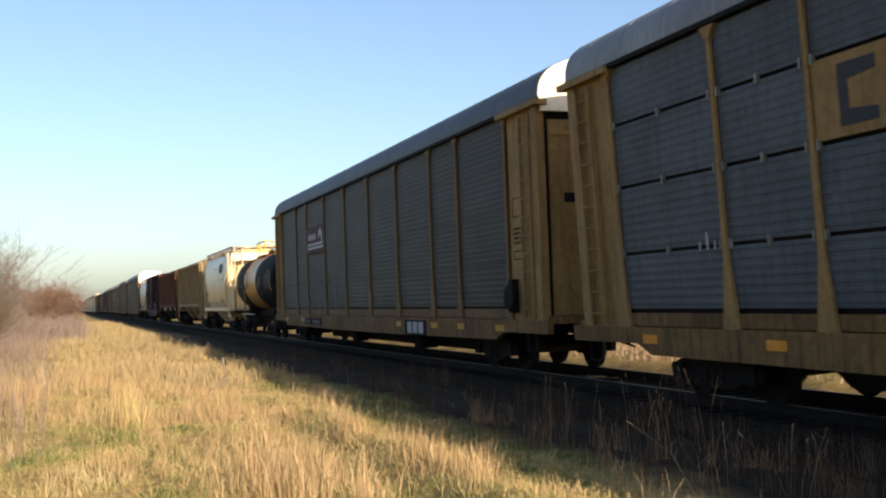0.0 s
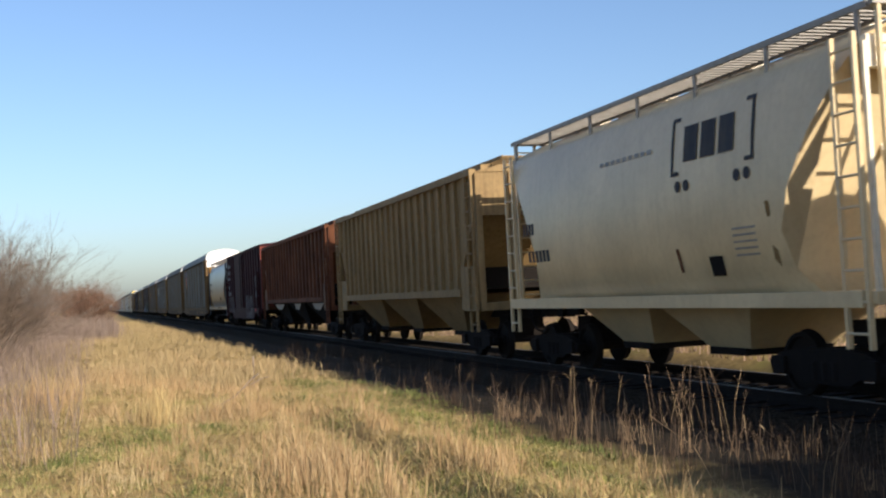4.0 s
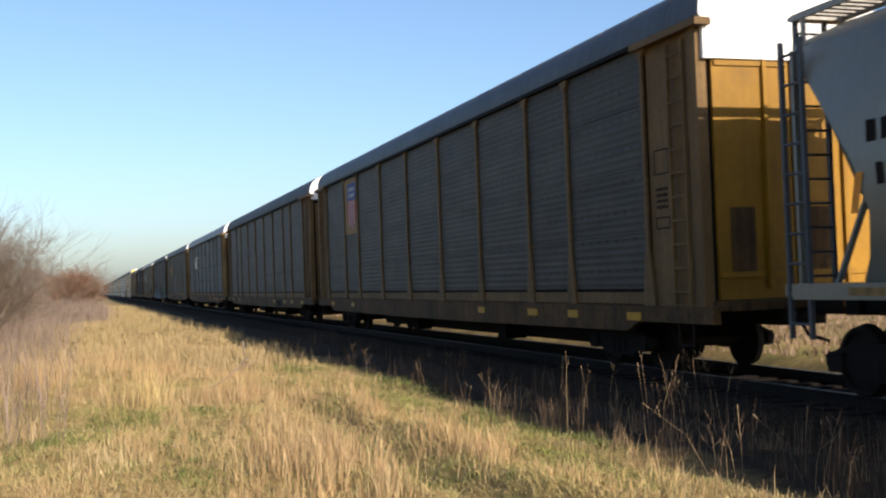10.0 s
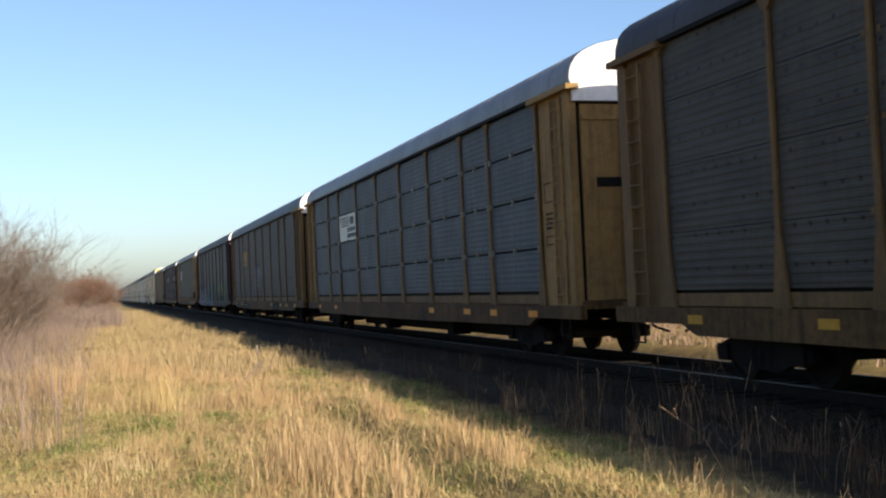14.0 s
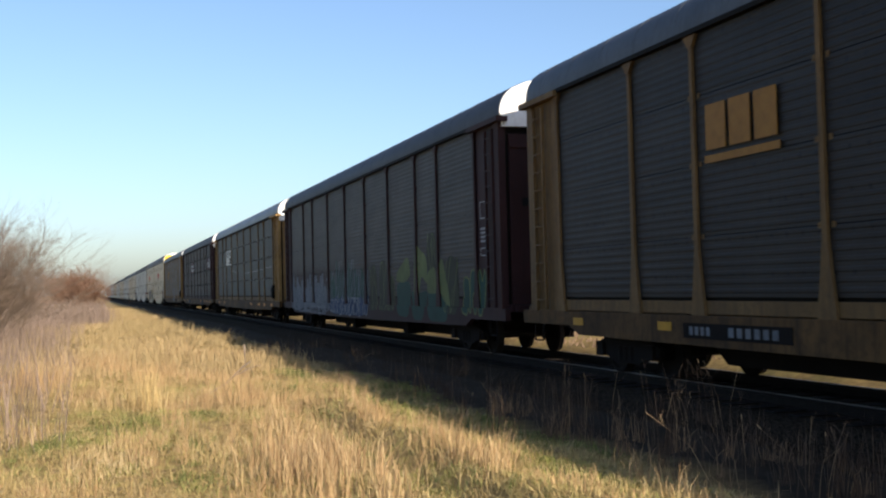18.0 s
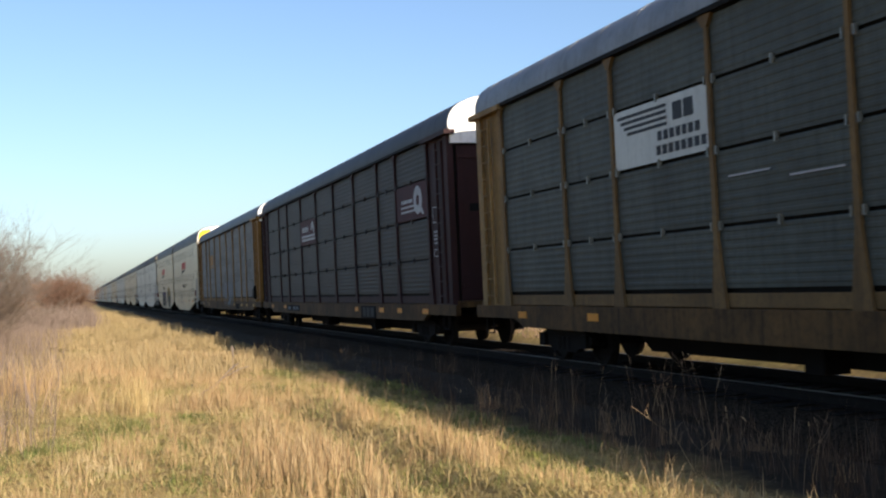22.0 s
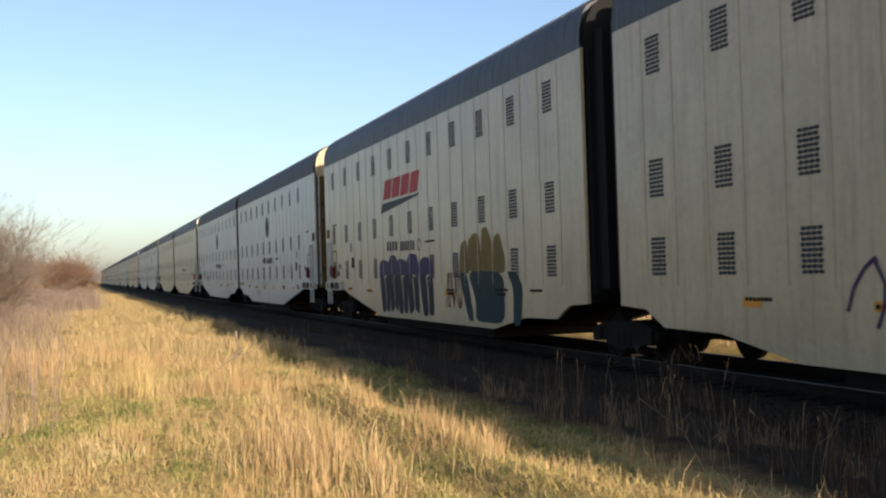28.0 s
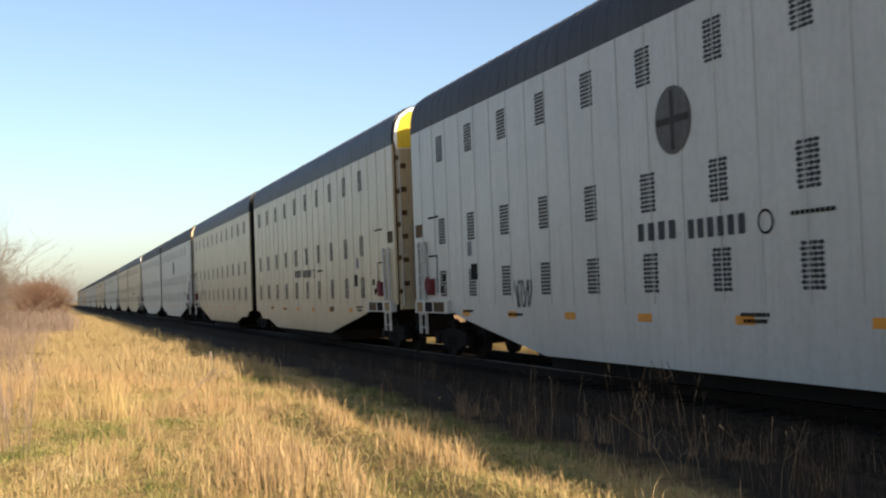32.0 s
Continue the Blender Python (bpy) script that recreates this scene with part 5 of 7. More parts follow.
def ballast_mat():
    m, nt, p = nodes_of("ballast stone")
    v = coords(nt, shift=False)
    vo = add(nt, "ShaderNodeTexVoronoi", Scale=22.0)
    nt.links.new(v, vo.inputs["Vector"])
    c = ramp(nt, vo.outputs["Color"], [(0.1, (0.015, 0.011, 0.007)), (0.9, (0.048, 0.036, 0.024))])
    nt.links.new(c, p.inputs["Base Color"])
    p.inputs["Roughness"].default_value = 0.95
    p.inputs["Specular IOR Level"].default_value = 0.04
    bump(nt, p, vo.outputs["Distance"], 1.0, 0.04)
    return m


MAT["ballast"] = ballast_mat()


def level(x, y):
    """Height of the ground: a slightly rough field with an old rut and the low bank beside it."""
    along = np.clip((19 - y) / 5, 0, 1)
    bank = along * (0.07 * np.exp(-((x - 3.25 - 0.1 * np.sin(y * 1.3)) / 0.22) ** 2) - 0.15 * np.exp(-((x - 2.72 - 0.08 * np.sin(y * 1.1)) / 0.24) ** 2))
    return bank + 0.05 * np.sin(x * 0.9 + 1.3 * np.sin(y * 0.23)) * np.cos(y * 0.41 + 0.6) + 0.03 * np.sin(x * 2.3 + y * 1.7)


def build_ground():
    xs = np.unique(np.r_[-3000, -1200, -400, -150, -60, -30, np.linspace(-15, -3, 25), np.linspace(-2.9, 6, 72), np.linspace(6.4, 30, 50), 45, 80, 200, 600, 1500, 3000])
    ys = np.unique(np.r_[-800, -300, -100, -40, -15, np.linspace(-6, 60, 133), np.linspace(62, 140, 40), 180, 260, 400, 700, 1200, 2200, 4000])
    gx, gy = np.meshgrid(xs, ys)
    near = np.exp(-((np.maximum(0, np.abs(gx) - 14)) / 6) ** 2) * np.exp(-(np.maximum(0, gy - 70) / 40) ** 2)
    flat = np.clip((np.abs(gx - XC) - 2.4) / 1.0, 0, 1)
    gz = level(gx, gy) * near * flat - 0.36 * (1 - flat)
    n = len(xs)
    v = np.stack([gx, gy, gz], -1).reshape(-1, 3)
    f = [(j * n + i, j * n + i + 1, (j + 1) * n + i + 1, (j + 1) * n + i) for j in range(len(ys) - 1) for i in range(n - 1)]
    me = bpy.data.meshes.new("ground")
    me.from_pydata(v.tolist(), [], f)
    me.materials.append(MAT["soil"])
    me.shade_smooth()
    tagged(new("ground", me), "flat field of dry winter grass beside the track", "ground", kind="structure")


build_ground()


def blades(name, label, bx, by, h, w, mat, lean=0.35, seed=1, base=0.0):
    """One mesh of many tapered grass blades."""
    rng = np.random.default_rng(seed)
    n = len(bx)
    a = rng.uniform(0, 2 * np.pi, n)
    b = rng.uniform(0, 2 * np.pi, n)
    k = rng.uniform(0.1, 1.0, n) * lean * h
    z = level(bx, by) - 0.02 + base
    dx, dy = np.cos(a) * w / 2, np.sin(a) * w / 2
    lx, ly = np.cos(b) * k, np.sin(b) * k
    v = np.zeros((n, 5, 3), np.float32)
    v[:, 0] = np.stack([bx - dx, by - dy, z], -1)
    v[:, 1] = np.stack([bx + dx, by + dy, z], -1)
    v[:, 2] = np.stack([bx + dx * 0.7 + lx * 0.35, by + dy * 0.7 + ly * 0.35, z + h * 0.6], -1)
    v[:, 3] = np.stack([bx - dx * 0.7 + lx * 0.35, by - dy * 0.7 + ly * 0.35, z + h * 0.6], -1)
    v[:, 4] = np.stack([bx + lx, by + ly, z + h * np.sqrt(np.maximum(0.2, 1 - (k / h) ** 2))], -1)
    idx = np.arange(n)[:, None] * 5
    loops = (idx + np.array([0, 1, 2, 3, 3, 2, 4])).ravel().astype(np.int32)
    me = bpy.data.meshes.new(name)
    me.vertices.add(n * 5)
    me.vertices.foreach_set("co", v.ravel())
    me.loops.add(n * 7)
    me.loops.foreach_set("vertex_index", loops)
    me.polygons.add(n * 2)
    start = (np.arange(n)[:, None] * 7 + np.array([0, 4])).ravel().astype(np.int32)
    me.polygons.foreach_set("loop_start", start)
    me.update(calc_edges=True)
    me.validate()
    me.materials.append(MAT[mat])
    return tagged(new(name, me), label, "grass", kind="stuff")


def scatter(rng, n, x0, x1, y0, y1, near=1.0):
    """Random places, thicker towards the near edge when near is above 1."""
    q = rng.random(n) ** near
    y = y0 + (y1 - y0) * q
    return rng.uniform(x0, x1, n), y


def patchy(x, y, s=1.0, ph=0.0):
    return 0.5 + 0.25 * np.sin(x * 1.9 * s + 1.7 * np.sin(y * 0.8 * s + ph)) + 0.25 * np.sin(y * 1.15 * s + 2.1 * np.sin(x * 0.7 * s + ph))


def keep(rng, x, y, p):
    m = rng.random(len(x)) < np.clip(p, 0, 1)
    return x[m], y[m]


# patches of standing straw: x, y, half widths, height, tufts for each square metre, spread of each tuft, material
PATCHES = [(0.62, 16.4, 0.34, 0.6, 0.72, 26, 0.11, "gold"), (0.0, 18.0, 0.5, 1.0, 0.5, 4, 0.16, "straw"),
           (2.0, 15.9, 0.75, 1.1, 0.54, 14, 0.12, "straw"), (2.7, 15.3, 0.5, 0.8, 0.30, 10, 0.12, "straw"), (1.85, 9.8, 0.60, 1.9, 0.50, 18, 0.10, "straw"),
           (1.3, 8.9, 0.45, 1.0, 0.28, 12, 0.09, "straw"), (2.2, 12.8, 0.45, 1.0, 0.30, 8, 0.11, "straw"), (3.25, 13.2, 0.22, 1.8, 0.34, 18, 0.10, "straw"),
           (3.3, 9.6, 0.22, 1.5, 0.36, 22, 0.09, "straw"), (3.45, 7.6, 0.25, 0.8, 0.24, 14, 0.08, "straw"),
           (4.7, 8.6, 0.35, 1.6, 0.40, 3.5, 0.10, "stalk"), (5.2, 11.3, 0.5, 1.9, 0.45, 1.6, 0.12, "stalk"), (5.7, 9.0, 0.5, 2.2, 0.5, 1.6, 0.12, "stalk"), (5.3, 13.6, 0.4, 0.9, 0.36, 5, 0.10, "stalk"),
           (0.9, 13.6, 0.35, 0.8, 0.26, 8, 0.10, "straw"), (0.2, 11.0, 0.6, 0.9, 0.18, 9, 0.09, "reed"),
           (-0.3, 9.8, 0.5, 0.8, 0.16, 9, 0.08, "straw"), (1.0, 21.5, 1.0, 2.2, 0.38, 6, 0.18, "straw"), (2.6, 21.0, 0.8, 2.0, 0.34, 5, 0.17, "straw"),
           (0.2, 25.5, 1.0, 3.0, 0.50, 6, 0.2, "straw"), (2.2, 28.0, 1.2, 4.0, 0.38, 4, 0.22, "straw"), (-0.9, 21.0, 0.6, 2.4, 0.60, 8, 0.18, "straw")]
# spots of greener turf: x, y, half widths
LUSH = [(2.72, 11.2, 0.22, 1.5), (2.75, 8.6, 0.28, 1.2), (0.3, 14.0, 0.7, 0.9), (-0.5, 12.6, 0.5, 0.9), (1.3, 14.4, 0.35, 0.6), (3.9, 8.6, 0.25, 1.3), (4.1, 13.0, 0.25, 2.6), (3.8, 15.6, 0.3, 1.5), (0.8, 9.9, 0.3, 0.4), (3.9, 21.0, 0.4, 4.0), (2.3, 14.0, 0.3, 0.4),
        (4.5, 11.5, 0.3, 2.2), (4.6, 17.5, 0.4, 3.0), (2.75, 13.4, 0.25, 1.2), (1.0, 12.0, 0.4, 0.5), (3.0, 18.0, 0.4, 1.2)]


def tufts(rng, centres, each, spread):
    """Blades gathered round the centres: their places and one size factor for each tuft's blades."""
    cx, cy = centres
    n = rng.poisson(each * rng.uniform(0.4, 1.6, len(cx)))
    size = np.repeat(rng.uniform(0.55, 1.25, len(cx)), n)
    r = np.abs(rng.normal(0, spread, len(size)))
    a = rng.uniform(0, 2 * np.pi, len(size))
    return np.repeat(cx, n) + np.cos(a) * r, np.repeat(cy, n) + np.sin(a) * r, size


def plant_grass():
    rng = np.random.default_rng(7)

    def blob(x, y, rx, ry, per):
        n = int(per * rx * ry * 4)
        return x + rng.normal(0, 0.5, n) * rx, y + rng.normal(0, 0.5, n) * ry

    # short turf in tussocks all over the verge
    x, y, k = tufts(rng, scatter(rng, 9000, -3.0, 4.5, 3.6, 24, 1.4), 26, 0.075)
    blades("grass", "short yellow-green winter turf", x, y, rng.uniform(0.03, 0.09, len(x)) * k, rng.uniform(0.004, 0.009, len(x)), "turf", 1.3, 2)
    x, y = scatter(rng, 60000, -3.0, 4.5, 3.6, 24, 1.5)
    blades("grass", "short yellow-green winter turf", x, y, rng.uniform(0.03, 0.07, len(x)), rng.uniform(0.006, 0.012, len(x)), "turf", 1.8, 12)
    x, y = scatter(rng, 45000, -4.0, 4.5, -5.0, 3.8, 1.0)
    blades("grass", "short yellow-green winter turf", x, y, rng.uniform(0.03, 0.09, len(x)), rng.uniform(0.008, 0.015, len(x)), "turf", 1.5, 13)
    x, y, k = tufts(rng, scatter(rng, 7000, -6.0, 4.6, 23, 120, 1.8), 9, 0.14)
    blades("grass", "short yellow-green winter turf", x, y, rng.uniform(0.06, 0.17, len(x)) * k, rng.uniform(0.012, 0.03, len(x)), "far_straw", 0.9, 3)
    # fallen straw lying in mats on the turf
    x, y, k = tufts(rng, scatter(rng, 2600, -3.0, 4.4, 3.6, 24, 1.4), 14, 0.14)
    blades("fallen_straw", "pale flattened straw on the turf", x, y, rng.uniform(0.08, 0.22, len(x)), rng.uniform(0.003, 0.006, len(x)), "gold", 3.2, 11)
    # standing straw
    for k, (px, py, rx, ry, h, per, spread, kind) in enumerate(PATCHES):
        x, y, size = tufts(rng, blob(px, py, rx, ry, per), 22, spread)
        blades("dry_grass", "patch of standing golden straw", x, y, rng.uniform(0.22, 1.0, len(x)) * h * size, rng.uniform(0.005, 0.009, len(x)), kind, 0.6, 40 + k)
    x, y = scatter(rng, 2300, -3.0, 4.3, 4, 26, 1.3)
    x, y, k = tufts(rng, keep(rng, x, y, (patchy(x, y) - 0.3) * 2.0), 13, 0.09)
    blades("dry_grass", "thin scattered straw over the turf", x, y, rng.uniform(0.10, 0.34, len(x)) * k, rng.uniform(0.003, 0.006, len(x)), "straw", 0.7, 4)
    x, y = scatter(rng, 14000, -7.0, 4.5, 22, 130, 1.7)
    x, y, k = tufts(rng, keep(rng, x, y, (patchy(x, y, 0.6) - 0.3) * 2.0), 9, 0.2)
    blades("dry_grass", "dry golden grass of the far verge", x, y, rng.uniform(0.16, 0.42, len(x)) * k, rng.uniform(0.010, 0.022, len(x)), "far_straw", 0.7, 5)
    # greener spots with ragged edges
    for k, (px, py, rx, ry) in enumerate(LUSH):
        x, y, size = tufts(rng, blob(px, py, rx, ry, 45), 16, 0.07)
        blades("grass", "spot of greener turf", x, y, rng.uniform(0.04, 0.12, len(x)) * size, rng.uniform(0.006, 0.011, len(x)), "green", 1.3, 70 + k)
    for k, (px, py, rx, ry, per) in enumerate(((3.95, 9.0, 0.25, 2.0, 40), (4.1, 13.5, 0.25, 2.5, 35), (3.8, 18.0, 0.4, 2.5, 22), (0.2, 13.4, 0.9, 1.3, 18), (2.75, 9.8, 0.25, 1.6, 30), (1.1, 15.0, 0.5, 0.8, 20), (4.0, 24.0, 0.4, 4.0, 10))):
        x, y, size = tufts(rng, blob(px, py, rx, ry, per), 18, 0.08)
        blades("grass", "spot of fresh yellow-green turf", x, y, rng.uniform(0.03, 0.10, len(x)) * size, rng.uniform(0.006, 0.011, len(x)), "fresh", 1.4, 120 + k)
    # dark weeds along the foot of the track
    x, y = scatter(rng, 380, 4.35, 7.0, 6, 34, 1.5)
    x, y, k = tufts(rng, keep(rng, x, y, (patchy(x, y, 1.4, 2.0) - 0.3) * 1.8), 14, 0.12)
    blades("weeds", "dark dead weeds along the foot of the track", x, y, rng.uniform(0.12, 0.55, len(x)) * k, rng.uniform(0.004, 0.008, len(x)), "weed", 0.5, 6)
    x, y = scatter(rng, 200, 3.5, 6.8, 7.5, 30, 1.2)
    x, y = keep(rng, x, y, (patchy(x, y, 1.1, 1.0) - 0.25) * 1.5)
    blades("reeds", "thin pale stalks above the grass", x, y, rng.uniform(0.25, 0.75, len(x)), rng.uniform(0.003, 0.006, len(x)), "stalk", 0.3, 8)
    # tall thin weed clumps, some with seed heads
    for k, (cx, cy, tall, n) in enumerate(((5.13, 9.1, 0.92, 15), (4.99, 10.3, 0.85, 6), (4.84, 13.2, 0.48, 4), (4.74, 15.4, 0.52, 4), (4.65, 7.4, 0.62, 9), (4.3, 18.7, 0.62, 4), (5.2, 7.1, 0.6, 10), (4.95, 27.0, 0.6, 4), (5.9, 9.6, 0.9, 8), (5.6, 12.4, 0.7, 5))):
        clump = thing("weed_clump", "thin pale dead weed stalks with seed heads", "weed", "weed clumps")
        clump.location = (cx, cy, 0)
        wr = random.Random(300 + k)
        stems = Shape()
        heads = Shape()
        for _ in range(n):
            bx, by = wr.gauss(0, 0.13), wr.gauss(0, 0.22)
            lx, ly, hh = wr.gauss(0, 0.14), wr.gauss(0, 0.14), tall * wr.uniform(0.45, 1.0)
            a, b, c = (bx, by, -0.05), (bx + lx * 0.4, by + ly * 0.4, hh * 0.6), (bx + lx, by + ly, hh)
            stems.tube([a, b, c], 0.0019, 3)
            if wr.random() < 0.5:
                heads.tube([c, (c[0] + lx * 0.1, c[1] + ly * 0.1, c[2] + 0.035)], 0.0042, 4)
            for _ in range(2):
                q = wr.uniform(0.4, 0.9)
                m = (b[0] + (c[0] - b[0]) * q, b[1] + (c[1] - b[1]) * q, b[2] + (c[2] - b[2]) * q)
                stems.tube([m, (m[0] + wr.gauss(0, 0.05), m[1] + wr.gauss(0, 0.05), m[2] + 0.09)], 0.0013, 3)
        tagged(stems.part("stem", "stalk", clump), kind="stuff")
        if heads.v:
            tagged(heads.part("seed_head", "stalk", clump, "dry brown seed heads"), kind="stuff")
    # field beyond the track
    x, y = scatter(rng, 90000, 12.3, 40, 8, 110, 1.5)
    blades("field_grass", "short tan grass of the field beyond the track", x, y, rng.uniform(0.08, 0.2, len(x)), rng.uniform(0.015, 0.04, len(x)), "field", 0.9, 9)
    # dead brush at the edge of the verge
    x, y = scatter(rng, 26000, -6.5, -0.3, 12, 60, 1.1)
    x, y = keep(rng, x, y, 1.2 - (x + 6.0) * 0.19)
    blades("brush", "grey-brown dead brush under the bushes", x, y, rng.uniform(0.3, 1.2, len(x)), rng.uniform(0.005, 0.012, len(x)), "brush", 0.6, 10)
    x, y, k = tufts(rng, scatter(rng, 1500, -10.0, 0.6, 60, 95, 1.0), 22, 0.5)
    blades("brush", "grey-brown dead brush round the far bush", x, y, rng.uniform(0.5, 1.5, len(x)) * k, rng.uniform(0.012, 0.03, len(x)), "brush", 0.6, 14)
    # a fallen dry branch and a single dark weed stalk
    b = thing("fallen_branch", "thin dry fallen branch lying in the straw", "branch")
    s = Shape()
    s.tube([(1.55, 16.9, 0.06), (1.95, 17.2, 0.22), (2.3, 17.9, 0.42), (2.5, 18.5, 0.46)], 0.011)
    s.tube([(2.1, 17.5, 0.30), (2.4, 17.5, 0.44), (2.55, 17.7, 0.45)], 0.007)
    s.part("twig", "bark", b)
    w = thing("weed_stalk", "dark dead weed stalk standing in the straw", "weed")
    s = Shape()
    s.tube([(2.8, 21.5, 0.0), (2.81, 21.52, 0.4), (2.8, 21.5, 0.62)], 0.008)
    s.tube([(2.805, 21.51, 0.4), (2.805, 21.51, 0.6)], 0.018)
    s.part("stalk", "bark", w)


plant_grass()


# ---------------------------------------------------------------- track
def build_track():
    y0, y1 = -60, 1100
    top = ZR - 0.17
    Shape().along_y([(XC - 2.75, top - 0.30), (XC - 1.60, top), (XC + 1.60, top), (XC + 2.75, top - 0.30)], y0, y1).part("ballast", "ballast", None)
    tagged(bpy.data.objects["ballast"], "dark stone ballast under the track", "ballast", kind="structure")
    foot = [(-0.07, 0.0), (0.07, 0.0), (0.07, 0.015), (0.012, 0.035), (0.012, 0.125), (0.036, 0.135), (0.036, 0.160), (-0.036, 0.160), (-0.036, 0.135), (-0.012, 0.125), (-0.012, 0.035), (-0.07, 0.015)]
    for k in (-1, 1):
        x = XC + k * 0.755
        r = Shape().along_y([(x + a, top + z) for a, z in foot], y0, y1).part("rail", "wheel", None)
        tagged(r, "steel rail with a bright worn head", "rail", "rails", "structure")
        Shape().along_y([(x - 0.034, top + 0.161), (x + 0.034, top + 0.161), (x + 0.026, ZR), (x - 0.026, ZR)], y0, y1).part("rail_head", "tread", r, "worn bright running surface")
    s = Shape()
    for k in range(330):
        y = 4 + k * 0.52
        s.box(XC - 1.3, XC + 1.3, y - 0.11, y + 0.11, top - 0.10, top + 0.022)
    t = s.part("sleepers", "under", None)
    tagged(t, "dark timber sleepers in the ballast", "sleepers", kind="stuff")


build_track()


# ---------------------------------------------------------------- bare bushes and far woods
def branch_mesh(seed, stems, height, spread, r0, depth, mat, name):
    rnd = random.Random(seed)
    v, f = [], []

    def stick(a, b, ra, rb):
        d = (b - a).normalized()
        side = d.orthogonal().normalized()
        up = d.cross(side)
        n0 = len(v)
        for p, r in ((a, ra), (b, rb)):
            for k in range(3):
                q = 2 * math.pi * k / 3
                v.append(p + side * math.cos(q) * r + up * math.sin(q) * r)
        for k in range(3):
            f.append((n0 + k, n0 + (k + 1) % 3, n0 + 3 + (k + 1) % 3, n0 + 3 + k))

    def grow(p, d, length, r, lev):
        q = p + d * length
        stick(p, q, r, r * 0.65)
        if lev == 0:
            return
        for _ in range(rnd.choice((2, 3, 3, 4))):
            nd = (d + Vector((rnd.gauss(0, 0.42), rnd.gauss(0, 0.42), rnd.gauss(0.06, 0.3)))).normalized()
            st = p + d * length * rnd.uniform(0.45, 1.0)
            grow(st, nd, length * rnd.uniform(0.55, 0.85), r * 0.58, lev - 1)

    for _ in range(stems):
        a = rnd.uniform(0, 2 * math.pi)
        base = Vector((math.cos(a) * spread * 0.35 * rnd.random(), math.sin(a) * spread * 0.35 * rnd.random(), 0))
        d = Vector((math.cos(a) * spread / height * rnd.random(), math.sin(a) * spread / height * rnd.random(), 1)).normalized()
        grow(base, d, height * rnd.uniform(0.26, 0.4), r0, depth)
    me = bpy.data.meshes.new(name)
    me.from_pydata([tuple(p) for p in v], [], f)
    me.materials.append(MAT[mat])
    return me


def bush(label, at, seed, stems, height, spread, r0, depth, mat="bark"):
    b = thing("bush", label, "bush", "bushes")
    b.location = at
    piece("stem_base", branch_mesh(seed, stems, height, spread, r0 * 1.6, 2, mat, "stem_base"), b, "bare stems")["kind"] = "stuff"
    piece("crown", branch_mesh(seed + 1, stems * 2, height, spread, r0, depth, mat, "crown"), b, "fine leafless twigs")["kind"] = "stuff"
    return b


def plant_bushes():
    bush("leafless grey-brown bush with fine twigs at the field edge", (-4.2, 33.0, -0.05), 3, 52, 4.9, 4.5, 0.023, 5)
    bush("leafless grey-brown bush with fine twigs at the field edge", (-6.3, 37.0, -0.05), 13, 28, 5.3, 4.3, 0.024, 5)
    bush("leafless grey-brown bush with fine twigs at the field edge", (-3.7, 46.0, -0.05), 23, 16, 3.0, 2.8, 0.022, 5)
    bush("dense reddish-brown leafless bush beyond the grass", (-0.9, 86.0, -0.05), 33, 40, 4.0, 2.4, 0.04, 5, "bark_red")
    bush("dense reddish-brown leafless bush beyond the grass", (-5.6, 96.0, -0.05), 43, 16, 3.2, 4.6, 0.04, 5, "bark_red")
    # far woods in the distance
    rnd = random.Random(4)
    for k in range(10):
        h = rnd.uniform(8, 13)
        t = thing("tree", "bare winter tree far off behind the field", "tree", "far trees")
        t.location = (-52 + k * 5.0 + rnd.uniform(-2, 2), 300 + rnd.uniform(-50, 60), -0.1)
        key = k % 3
        tm = shared(("trunk", key), lambda: branch_mesh(60 + key, 1, 11, 2.0, 0.22, 2, "far_wood", "trunk"))
        cm = shared(("crown", key), lambda: branch_mesh(70 + key, 7, 11, 7.0, 0.12, 5, "far_wood", "crown"))
        piece("trunk", tm, t)
        piece("crown", cm, t)
        t.scale = (h / 11,) * 3


plant_bushes()

# ---------------------------------------------------------------- the train, from the car passing first to the last
U = {"A": 0.0, "B": 28.55, "C": 40.54, "D": 54.34, "E": 71.49, "F": 89.81, "G": 107.43, "H": 120.51, "I": 149.05, "J": 177.56, "K": 206.11, "L": 234.67,
     "M": 263.22, "N": 291.78, "O": 320.36, "P": 348.89, "Q1": 371.33, "Q2": 393.42, "R1": 415.77, "R2": 437.40, "S1": 459.81, "S2": 482.11, "T1": 504.42, "T2": 526.7}
G = "cars of the freight train"

a = autorack("tan auto rack with blue-grey gridded side panels", "panel_blue", "tan", "tan", "roof_light", "tan_mid", grid=True, group=G, cap="cream_lit")
Shape().box(-1.490, -1.478, 4.32, 7.03, 3.03, 3.94).part("emblem_board", "tan", a, "tan board with dark blocks")
for k in range(3):
    Shape().along_x([(6.6 - 0.8 * k, 3.14), (6.0 - 0.8 * k, 3.14), (6.0 - 0.8 * k, 3.28), (6.45 - 0.8 * k, 3.32), (6.45 - 0.8 * k, 3.64), (6.0 - 0.8 * k, 3.68), (6.0 - 0.8 * k, 3.83), (6.6 - 0.8 * k, 3.83)], -1.496, -1.491).part("emblem_block", "label_dark", a)
for q in range(5):
    Shape().box(-1.492, -1.478, 9.6 - q * 0.18, 9.63 - q * 0.18, 1.93, 2.05 + 0.12 * (q % 2)).part("chalk_mark", "label_white", a)
couple(a, -28.55, U["A"], 2.5, shift=1.20)

